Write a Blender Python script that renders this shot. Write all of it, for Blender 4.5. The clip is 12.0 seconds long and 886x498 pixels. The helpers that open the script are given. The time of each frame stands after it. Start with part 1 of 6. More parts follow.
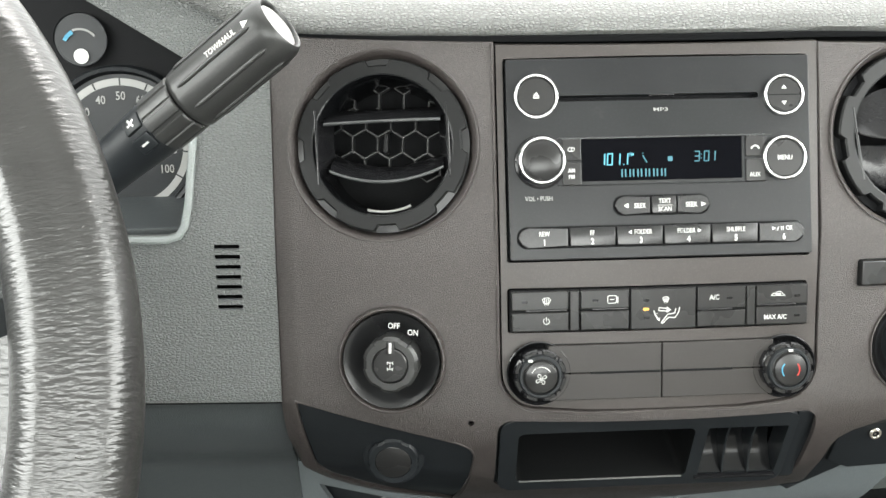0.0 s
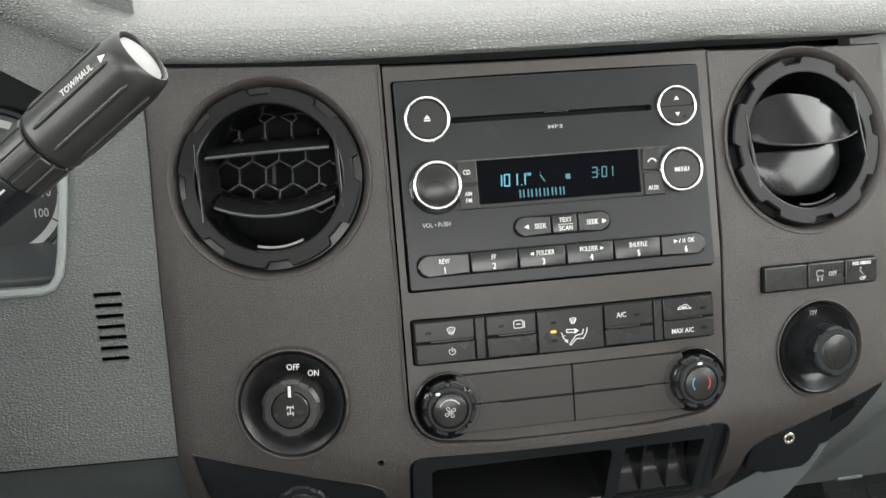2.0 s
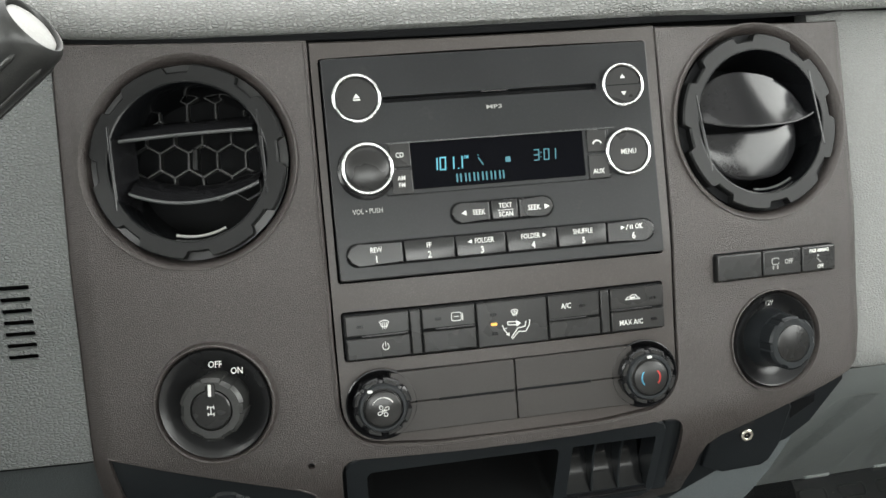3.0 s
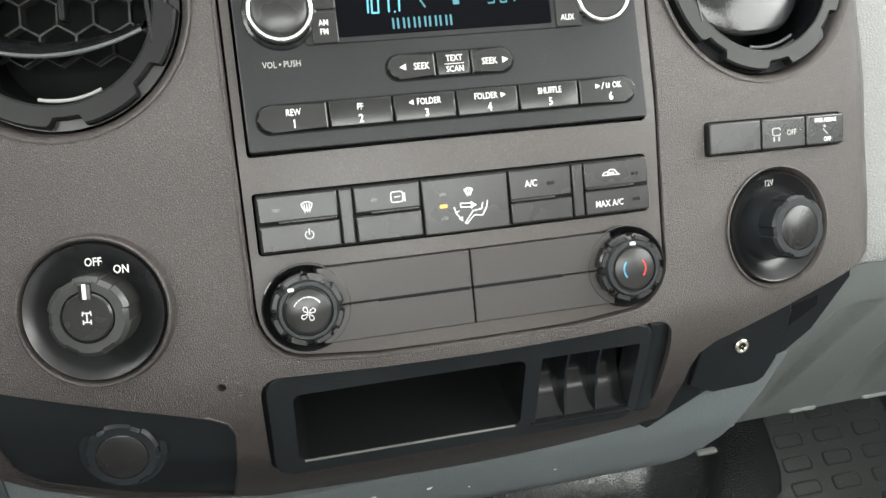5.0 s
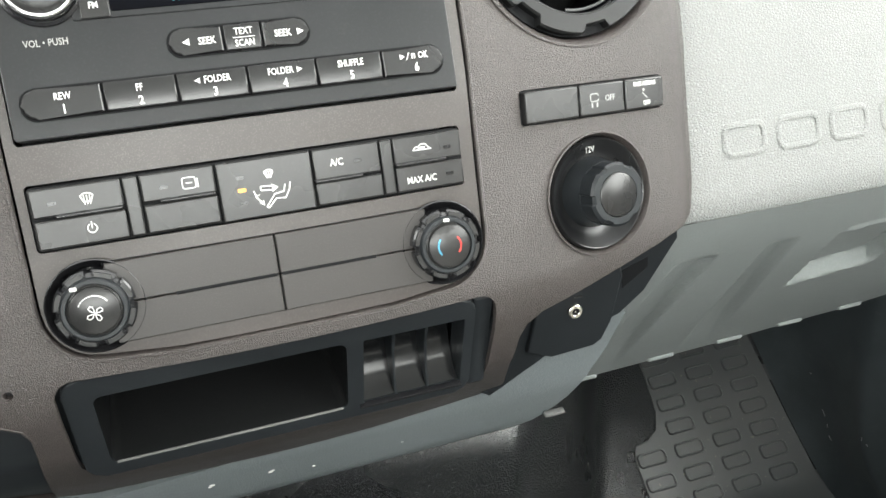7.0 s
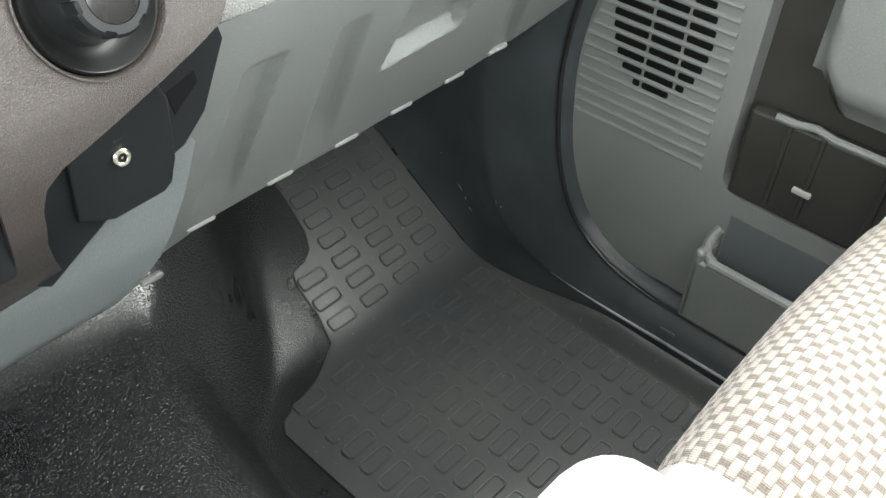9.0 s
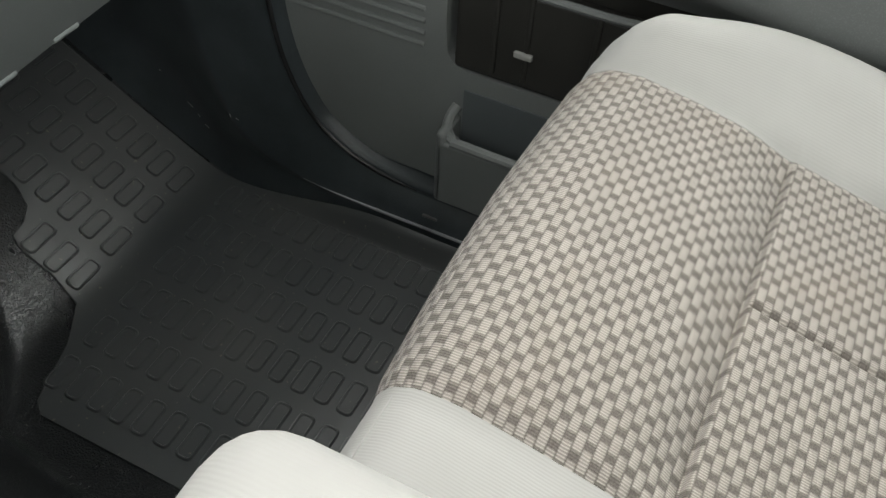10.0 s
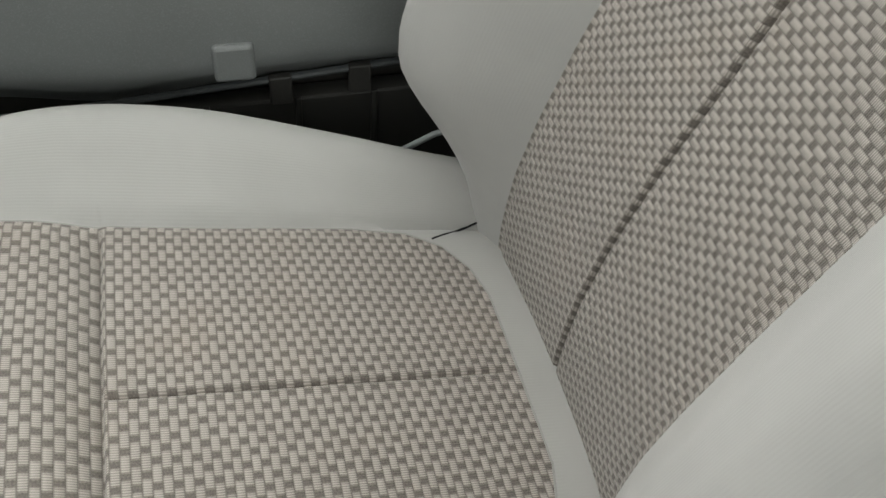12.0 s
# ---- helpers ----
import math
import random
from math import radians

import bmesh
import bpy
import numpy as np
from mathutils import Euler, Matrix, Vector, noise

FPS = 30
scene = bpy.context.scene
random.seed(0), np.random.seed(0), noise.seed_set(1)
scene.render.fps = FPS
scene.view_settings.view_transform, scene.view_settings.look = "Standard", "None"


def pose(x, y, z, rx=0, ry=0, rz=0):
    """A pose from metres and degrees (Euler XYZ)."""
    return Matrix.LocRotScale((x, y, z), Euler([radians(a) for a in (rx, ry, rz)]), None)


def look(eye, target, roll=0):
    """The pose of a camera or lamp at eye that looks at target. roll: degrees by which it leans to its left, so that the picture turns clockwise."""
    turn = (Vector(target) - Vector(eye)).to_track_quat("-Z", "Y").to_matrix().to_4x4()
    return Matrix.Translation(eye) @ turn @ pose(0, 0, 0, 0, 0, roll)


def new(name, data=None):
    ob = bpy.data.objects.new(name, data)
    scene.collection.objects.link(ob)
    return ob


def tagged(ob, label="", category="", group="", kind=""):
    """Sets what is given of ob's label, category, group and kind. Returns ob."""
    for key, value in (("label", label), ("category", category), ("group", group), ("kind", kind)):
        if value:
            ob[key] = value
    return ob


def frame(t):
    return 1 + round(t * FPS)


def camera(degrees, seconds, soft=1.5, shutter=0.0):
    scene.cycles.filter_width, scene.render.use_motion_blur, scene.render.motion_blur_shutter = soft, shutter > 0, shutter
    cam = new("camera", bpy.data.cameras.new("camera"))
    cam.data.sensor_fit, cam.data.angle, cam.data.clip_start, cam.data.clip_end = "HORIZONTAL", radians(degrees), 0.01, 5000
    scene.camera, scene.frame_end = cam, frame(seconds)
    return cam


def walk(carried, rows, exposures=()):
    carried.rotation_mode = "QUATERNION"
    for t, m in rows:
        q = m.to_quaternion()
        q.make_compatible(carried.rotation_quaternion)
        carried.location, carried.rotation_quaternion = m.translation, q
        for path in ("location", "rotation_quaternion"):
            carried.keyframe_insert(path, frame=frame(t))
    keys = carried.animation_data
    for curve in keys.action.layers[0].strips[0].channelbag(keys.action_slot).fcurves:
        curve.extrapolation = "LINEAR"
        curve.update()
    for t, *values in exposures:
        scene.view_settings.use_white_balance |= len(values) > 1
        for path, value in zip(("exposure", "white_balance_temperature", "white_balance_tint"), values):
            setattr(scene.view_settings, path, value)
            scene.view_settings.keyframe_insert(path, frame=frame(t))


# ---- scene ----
cam = camera(55.6, 12.0)
PATH = [
    (0, (0.189, 0.103, 1.066), (0.272, 1.895, 0.18), -0.4),
    (0.5, (0.208, 0.116, 1.068), (0.452, 1.895, 0.187), -0.3),
    (1, (0.205, 0.124, 1.072), (0.502, 1.9, 0.202), -0.3),
    (1.5, (0.182, 0.128, 1.069), (0.465, 1.91, 0.208), -0.8),
    (2, (0.209, 0.126, 1.066), (0.466, 1.912, 0.204), -1.4),
    (2.5, (0.224, 0.132, 1.058), (0.488, 1.918, 0.196), -1.4),
    (3, (0.24, 0.145, 1.044), (0.54, 1.928, 0.189), -1.2),
    (3.2, (0.244, 0.149, 1.036), (0.559, 1.933, 0.187), -1.2),
    (4.8, (0.26, 0.196, 0.968), (0.661, 1.945, 0.085), -1.0),
    (5, (0.257, 0.202, 0.956), (0.653, 1.944, 0.058), -1.2),
    (5.5, (0.258, 0.21, 0.941), (0.683, 1.92, -0.004), -0.4),
    (6, (0.27, 0.208, 0.941), (0.692, 1.881, -0.072), -0.5),
    (6.5, (0.294, 0.204, 0.952), (0.775, 1.85, -0.076), -0.5),
    (6.7, (0.301, 0.207, 0.957), (0.817, 1.847, -0.066), -0.4),
    (8.3, (0.345, 0.217, 0.969), (1.369, 1.52, -0.151), 0.8),
    (8.5, (0.355, 0.227, 0.954), (1.439, 1.426, -0.225), 1.3),
    (9, (0.388, 0.243, 0.914), (1.48, 1.244, -0.43), 1.5),
    (9.5, (0.417, 0.237, 0.9), (1.542, 1.058, -0.535), 2.4),
    (10, (0.474, 0.212, 0.891), (1.665, 0.75, -0.623), 3.3),
    (10.5, (0.501, 0.19, 0.886), (1.724, 0.439, -0.677), 4.8),
    (11, (0.52, 0.164, 0.9), (1.736, 0.151, -0.687), 7.2),
    (11.5, (0.53, 0.135, 0.916), (1.753, -0.084, -0.651), 7.4),
    (12, (0.532, 0.091, 0.959), (1.74, -0.377, -0.564), 7.8),
]
EXPOSURES = ((0.0, 0.75), (0.5, 0.46), (1.0, 0.16), (2.5, 0.10), (3.2, 0.15), (5.0, 0.74), (5.5, 0.98), (6.5, 1.12), (8.3, 0.8), (9.0, 1.3), (9.5, 1.0), (10.0, -0.12), (10.5, -0.42), (11.0, -0.38), (12.0, -0.44))
SKY, SUN, W_FRONT, W_RIGHT, W_LEFT, W_REAR = 0.10, 0.5, 5.5, 18.0, 10.0, 13.0
walk(cam, [(t, look(eye, target, roll)) for t, eye, target, roll in PATH], EXPOSURES)

# ---- light ----
world = bpy.data.worlds.new("overcast_sky")
scene.world = world
world.use_nodes = True
wn, wl = world.node_tree.nodes, world.node_tree.links
sky = wn.new("ShaderNodeTexSky")
sky.sky_type, sky.sun_disc = "NISHITA", False
sky.sun_elevation, sky.sun_rotation = radians(52), radians(35)
sky.air_density, sky.dust_density, sky.ozone_density = 1.0, 6.0, 1.0
soft_sky = wn.new("ShaderNodeHueSaturation")
soft_sky.inputs["Saturation"].default_value = 0.22
wl.new(sky.outputs["Color"], soft_sky.inputs["Color"])
wl.new(soft_sky.outputs["Color"], wn["Background"].inputs["Color"])
wn["Background"].inputs["Strength"].default_value = SKY
sun = new("sun", bpy.data.lights.new("sun", "SUN"))
sun.data.energy, sun.data.angle, sun.data.color = SUN, radians(25), (1.0, 0.97, 0.93)
sun.matrix_world = pose(0, 0, 6, -38, 0, -35)


def window_light(name, eye, target, w, h, watts):
    """The sky's light that comes in at one window opening."""
    lamp = new(name, bpy.data.lights.new(name, "AREA"))
    lamp.data.shape, lamp.data.size, lamp.data.size_y, lamp.data.energy = "RECTANGLE", w, h, watts
    lamp.data.color = (0.975, 1.0, 0.958)
    lamp.matrix_world = look(eye, target)
    return lamp


window_light("windshield_light", (0.35, 0.695, 1.235), (0.35, 0.0, 0.52), 1.30, 0.76, W_FRONT)
window_light("passenger_window_light", (1.19, 0.02, 1.15), (0.5, 0.10, 0.72), 1.20, 0.58, W_RIGHT)
window_light("rear_window_light", (0.35, -0.76, 1.26), (0.35, 0.5, 0.80), 1.30, 0.36, W_REAR)
window_light("driver_window_light", (-0.50, 0.05, 1.25), (0.6, 0.35, 0.70), 0.95, 0.42, W_LEFT)

# ---- mesh helpers ----
FLOOR = 0.09


def frame_matrix(o, u, v):
    """Local axes: u across, v up along the face, w out of the face."""
    u = Vector(u).normalized()
    n = u.cross(Vector(v)).normalized()
    v = n.cross(u)
    return Matrix(((u.x, v.x, n.x, o[0]), (u.y, v.y, n.y, o[1]), (u.z, v.z, n.z, o[2]), (0, 0, 0, 1)))


def thing(name, m, label, category, group="", kind=""):
    ob = new(name)
    ob.empty_display_size = 0.02
    ob.matrix_world = m
    return tagged(ob, label, category, group, kind)


def finish(bm, mat, name, smooth=35, pillow=False):
    bmesh.ops.remove_doubles(bm, verts=bm.verts, dist=1e-6)
    bm.edges.index_update()
    # a broad flat face keeps its own normal beside a narrow bevel, unless it is a softly domed one
    flat_edges = []
    for e in bm.edges:
        if smooth and not pillow and len(e.link_faces) == 2:
            big, little = sorted((f.calc_area() for f in e.link_faces), reverse=True)
            if big > 8 * little and e.calc_face_angle(0.0) > radians(10):
                flat_edges.append(e.index)
    me = bpy.data.meshes.new(name)
    bm.to_mesh(me)
    bm.free()
    if mat:
        me.materials.append(mat)
    if smooth:
        me.shade_smooth()
        me.set_sharp_from_angle(angle=radians(smooth))
        for i in flat_edges:
            me.edges[i].use_edge_sharp = True
    return me


def part(name, bm, mat, parent=None, label="", smooth=35, pillow=False):
    ob = new(name, finish(bm, mat, name, smooth, pillow))
    ob.parent = parent
    if label:
        ob["label"] = label
    return ob


def join(bm, tmp, m=None):
    if m is not None:
        bmesh.ops.transform(tmp, matrix=m, verts=tmp.verts)
    me = bpy.data.meshes.new("tmp")
    tmp.to_mesh(me)
    tmp.free()
    bm.from_mesh(me)
    bpy.data.meshes.remove(me)
    return bm


def box(c, s, r=0.0, seg=2, m=None, into=None):
    """A box of size s round c with edges rounded by r."""
    bm = bmesh.new()
    bmesh.ops.create_cube(bm, size=1)
    bmesh.ops.scale(bm, vec=s, verts=bm.verts)
    if r:
        bmesh.ops.bevel(bm, geom=bm.edges[:], offset=min(r, min(s) * 0.49), segments=seg, affect="EDGES", profile=0.5)
    bmesh.ops.translate(bm, vec=c, verts=bm.verts)
    if m is not None:
        bmesh.ops.transform(bm, matrix=m, verts=bm.verts)
    return join(into, bm) if into is not None else bm


def rrect(cx, cy, w, h, r, n=5):
    pts = []
    for k, (sx, sy) in enumerate(((1, 1), (-1, 1), (-1, -1), (1, -1))):
        for i in range(n + 1):
            a = radians(90 * k + 90 * i / n)
            pts.append((cx + sx * (w / 2 - r) + r * math.cos(a), cy + sy * (h / 2 - r) + r * math.sin(a)))
    return pts


def circle(cx, cy, r, n=48):
    return [(cx + r * math.cos(2 * math.pi * i / n), cy + r * math.sin(2 * math.pi * i / n)) for i in range(n)]


def prism(pts, w0, w1, bevel=0.0, seg=2, m=None, into=None):
    """A flat outline drawn out from w0 to w1, the far edge rounded."""
    bm = bmesh.new()
    low = [bm.verts.new((x, y, w0)) for x, y in pts]
    top = [bm.verts.new((x, y, w1)) for x, y in pts]
    n = len(pts)
    for i in range(n):
        bm.faces.new((low[i], low[(i + 1) % n], top[(i + 1) % n], top[i]))
    bm.faces.new(low[::-1])
    cap = bm.faces.new(top)
    if bevel:
        bmesh.ops.bevel(bm, geom=list(cap.edges), offset=bevel, segments=seg, affect="EDGES", profile=0.5)
    bmesh.ops.recalc_face_normals(bm, faces=bm.faces)
    if m is not None:
        bmesh.ops.transform(bm, matrix=m, verts=bm.verts)
    return join(into, bm) if into is not None else bm


def lathe(prof, seg=56, c=(0, 0), m=None, into=None, closed=False):
    """Turns a profile of (radius, height) round the w axis."""
    bm = bmesh.new()
    rings = []
    for r, w in prof:
        if r < 1e-6:
            rings.append([bm.verts.new((c[0], c[1], w))] * seg)
        else:
            rings.append([bm.verts.new((c[0] + r * math.cos(2 * math.pi * i / seg), c[1] + r * math.sin(2 * math.pi * i / seg), w)) for i in range(seg)])
    pairs = list(zip(rings, rings[1:])) + ([(rings[-1], rings[0])] if closed else [])
    for a, b in pairs:
        for i in range(seg):
            q = []
            for v in (a[i], a[(i + 1) % seg], b[(i + 1) % seg], b[i]):
                if v not in q:
                    q.append(v)
            if len(q) > 2:
                bm.faces.new(q)
    bmesh.ops.recalc_face_normals(bm, faces=bm.faces)
    if m is not None:
        bmesh.ops.transform(bm, matrix=m, verts=bm.verts)
    return join(into, bm) if into is not None else bm


def cogs(radius_at, ri, w0, w1, seg=144, c=(0, 0), bevel=0.0):
    """A ring whose outer radius changes with the angle; ri is its inner radius."""
    bm = bmesh.new()
    loops = []
    for rad, w in ((None, w0), (None, w1 - bevel), ("in", w1), (ri, w1), (ri, w0)):
        loop = []
        for i in range(seg):
            a = 2 * math.pi * i / seg
            r = radius_at(math.degrees(a)) - (bevel if rad == "in" else 0) if not isinstance(rad, float) else rad
            loop.append(bm.verts.new((c[0] + r * math.cos(a), c[1] + r * math.sin(a), w)))
        loops.append(loop)
    for a, b in zip(loops, loops[1:]):
        for i in range(seg):
            bm.faces.new((a[i], a[(i + 1) % seg], b[(i + 1) % seg], b[i]))
    bmesh.ops.recalc_face_normals(bm, faces=bm.faces)
    return bm


def tube(pts, r, seg=12, closed=False, into=None):
    """A round bar along points; r is one radius or one for each point."""
    bm = bmesh.new()
    pts = [Vector(p) for p in pts]
    n = len(pts)
    rings, up = [], None
    for i, p in enumerate(pts):
        a, b = pts[i - 1] if i or closed else p, pts[(i + 1) % n] if i < n - 1 or closed else p
        d = (b - a).normalized()
        up = (up - d * up.dot(d)).normalized() if up else d.orthogonal().normalized()
        side = d.cross(up)
        rr = r[i] if isinstance(r, (list, tuple)) else r
        rings.append([bm.verts.new(p + rr * (math.cos(2 * math.pi * k / seg) * up + math.sin(2 * math.pi * k / seg) * side)) for k in range(seg)])
    for a, b in list(zip(rings, rings[1:])) + ([(rings[-1], rings[0])] if closed else []):
        for k in range(seg):
            bm.faces.new((a[k], a[(k + 1) % seg], b[(k + 1) % seg], b[k]))
    if not closed:
        bm.faces.new(rings[0][::-1])
        bm.faces.new(rings[-1])
    bmesh.ops.recalc_face_normals(bm, faces=bm.faces)
    return join(into, bm) if into is not None else bm


def sheet(xs, ys, place, thick=None):
    """A grid of points place(a, b); with thick(a, b) a second layer and a closed rim."""
    bm = bmesh.new()
    top = [[bm.verts.new(place(a, b)) for b in ys] for a in xs]
    for i in range(len(xs) - 1):
        for j in range(len(ys) - 1):
            bm.faces.new((top[i][j], top[i + 1][j], top[i + 1][j + 1], top[i][j + 1]))
    if thick:
        low = [[bm.verts.new(thick(a, b)) for b in ys] for a in xs]
        for i in range(len(xs) - 1):
            for j in range(len(ys) - 1):
                bm.faces.new((low[i][j + 1], low[i + 1][j + 1], low[i + 1][j], low[i][j]))
        rim = [(i, 0) for i in range(len(xs))] + [(len(xs) - 1, j) for j in range(1, len(ys))]
        rim += [(i, len(ys) - 1) for i in range(len(xs) - 2, -1, -1)] + [(0, j) for j in range(len(ys) - 2, 0, -1)]
        for (a, b), (c, d) in zip(rim, rim[1:] + rim[:1]):
            bm.faces.new((top[a][b], low[a][b], low[c][d], top[c][d]))
    bmesh.ops.recalc_face_normals(bm, faces=bm.faces)
    return bm


def span(a, b, step):
    n = max(1, round(abs(b - a) / step))
    return [a + (b - a) * i / n for i in range(n + 1)]


def flow(pts, n):
    """Points of a smooth curve through pts, n to each stretch."""
    pts = [Vector(p) for p in pts]
    out = []
    for i in range(len(pts) - 1):
        p0, p1, p2, p3 = pts[max(0, i - 1)], pts[i], pts[i + 1], pts[min(len(pts) - 1, i + 2)]
        for k in range(n):
            t = k / n
            out.append(0.5 * (2 * p1 + (p2 - p0) * t + (2 * p0 - 5 * p1 + 4 * p2 - p3) * t * t + (3 * p1 - p0 - 3 * p2 + p3) * t ** 3))
    return out + [pts[-1]]


def loft(rows):
    """A skin over curves that have the same number of points."""
    return sheet(list(range(len(rows))), list(range(len(rows[0]))), lambda i, j: rows[i][j])


def carved(bm, keep=None, cut=()):
    """The solid bm, kept inside one solid and cut by others."""
    def temp(b):
        me = bpy.data.meshes.new("cutter")
        bmesh.ops.recalc_face_normals(b, faces=b.faces)
        b.to_mesh(me)
        b.free()
        return new("cutter", me)

    ob, tools = temp(bm), []
    for kind, tool in ([("INTERSECT", keep)] if keep else []) + [("DIFFERENCE", c) for c in cut]:
        t = temp(tool)
        tools.append(t)
        mod = ob.modifiers.new("cut", "BOOLEAN")
        mod.operation, mod.object, mod.solver = kind, t, "EXACT"
    bpy.context.view_layer.update()
    me = bpy.data.meshes.new_from_object(ob.evaluated_get(bpy.context.evaluated_depsgraph_get()))
    out = bmesh.new()
    out.from_mesh(me)
    bpy.data.meshes.remove(me)
    for o in [ob] + tools:
        old = o.data
        bpy.data.objects.remove(o)
        bpy.data.meshes.remove(old)
    return out


def lettering(text, size, at, mat, parent, name="lettering", wide=0.82, weight=0.008, m=None, turn=0):
    """Raised print of the built-in font, centred at (u, v, w)."""
    cu = bpy.data.curves.new("letters", "FONT")
    cu.body, cu.size, cu.align_x, cu.align_y = text, size, "CENTER", "CENTER"
    cu.offset, cu.extrude, cu.resolution_u = weight * size, 0.00012, 2
    tmp = new("letters", cu)
    bpy.context.view_layer.update()
    me = bpy.data.meshes.new_from_object(tmp.evaluated_get(bpy.context.evaluated_depsgraph_get()))
    bpy.data.objects.remove(tmp)
    bpy.data.curves.remove(cu)
    bm = bmesh.new()
    bm.from_mesh(me)
    bpy.data.meshes.remove(me)
    bmesh.ops.scale(bm, vec=(wide, 1, 1), verts=bm.verts)
    bmesh.ops.rotate(bm, cent=(0, 0, 0), matrix=Matrix.Rotation(radians(turn), 3, "Z"), verts=bm.verts)
    bmesh.ops.translate(bm, vec=at, verts=bm.verts)
    if m is not None:
        bmesh.ops.transform(bm, matrix=m, verts=bm.verts)
    return part(name, bm, mat, parent, smooth=0)


def marks(polys, w, mat, parent, name="symbol", h=0.00015, m=None):
    """Flat printed shapes, each an outline of (u, v)."""
    bm = bmesh.new()
    for p in polys:
        prism(p, w, w + h, into=bm, m=m)
    return part(name, bm, mat, parent, smooth=0)


def stroke(pts, t):
    """Outlines of a thin line through points."""
    out = []
    t *= 0.9
    for (x0, y0), (x1, y1) in zip(pts, pts[1:]):
        d = math.hypot(x1 - x0, y1 - y0) or 1e-9
        nx, ny = -(y1 - y0) / d * t / 2, (x1 - x0) / d * t / 2
        ex, ey = (x1 - x0) / d * t * 0.3, (y1 - y0) / d * t * 0.3
        out.append([(x0 + nx - ex, y0 + ny - ey), (x0 - nx - ex, y0 - ny - ey), (x1 - nx + ex, y1 - ny + ey), (x1 + nx + ex, y1 + ny + ey)])
    return out


def arc(cx, cy, r, a0, a1, n=12):
    return [(cx + r * math.cos(radians(a0 + (a1 - a0) * i / n)), cy + r * math.sin(radians(a0 + (a1 - a0) * i / n))) for i in range(n + 1)]


def smooth01(t):
    t = min(1.0, max(0.0, t))
    return t * t * (3 - 2 * t)

# ---- materials ----
class Nodes:
    """Short names for building a node material."""

    def __init__(self, name):
        self.mat = bpy.data.materials.new(name)
        self.mat.use_nodes = True
        self.tree = self.mat.node_tree
        self.bsdf = self.tree.nodes["Principled BSDF"]
        self.co = self.tree.nodes.new("ShaderNodeTexCoord")
        self.spot = None  # coordinates to use in place of the object's own

    def node(self, kind, **settings):
        n = self.tree.nodes.new("ShaderNode" + kind)
        for k, v in settings.items():
            n.inputs[k.replace("_", " ")].default_value = v
        return n

    def link(self, a, b):
        self.tree.links.new(a, b)
        return self

    def math(self, op, a, b=None, clamp=False):
        n = self.tree.nodes.new("ShaderNodeMath")
        n.operation, n.use_clamp = op, clamp
        for i, v in enumerate((a, b)):
            if v is None:
                continue
            if isinstance(v, (int, float)):
                n.inputs[i].default_value = v
            else:
                self.link(v, n.inputs[i])
        return n.outputs[0]

    def noise(self, scale, detail=3.0, rough=0.55, where="Object"):
        n = self.node("TexNoise", Scale=scale, Detail=detail, Roughness=rough)
        self.link(self.spot or self.co.outputs[where], n.inputs["Vector"])
        return n.outputs["Fac"]

    def grain(self, scale, where="Object", feature="F1"):
        n = self.node("TexVoronoi", Scale=scale)
        n.feature = feature
        self.link(self.co.outputs[where], n.inputs["Vector"])
        return n.outputs["Distance"]

    def mix(self, fac, a, b):
        n = self.tree.nodes.new("ShaderNodeMix")
        n.data_type = "RGBA"
        if isinstance(fac, (int, float)):
            n.inputs["Factor"].default_value = fac
        else:
            self.link(fac, n.inputs["Factor"])
        for key, v in ((6, a), (7, b)):
            if isinstance(v, tuple):
                n.inputs[key].default_value = (*v, 1)
            else:
                self.link(v, n.inputs[key])
        return n.outputs[2]

    def ramp(self, v, a, b):
        n = self.tree.nodes.new("ShaderNodeMapRange")
        n.inputs["From Min"].default_value, n.inputs["From Max"].default_value = a, b
        self.link(v, n.inputs["Value"])
        return n.outputs["Result"]

    def bump(self, height, strength, distance, under=None):
        n = self.node("Bump", Strength=strength, Distance=distance)
        self.link(height, n.inputs["Height"])
        if under:
            self.link(under, n.inputs["Normal"])
        return n.outputs["Normal"]

    def set(self, color=None, rough=None, normal=None, metal=None, **more):
        for key, v in (("Base Color", color), ("Roughness", rough), ("Normal", normal), ("Metallic", metal), *more.items()):
            key = key.replace("_", " ")
            if v is None:
                continue
            if isinstance(v, tuple):
                self.bsdf.inputs[key].default_value = (*v, 1) if len(v) == 3 else v
            elif isinstance(v, (int, float)):
                self.bsdf.inputs[key].default_value = v
            else:
                self.link(v, self.bsdf.inputs[key])
        return self.mat


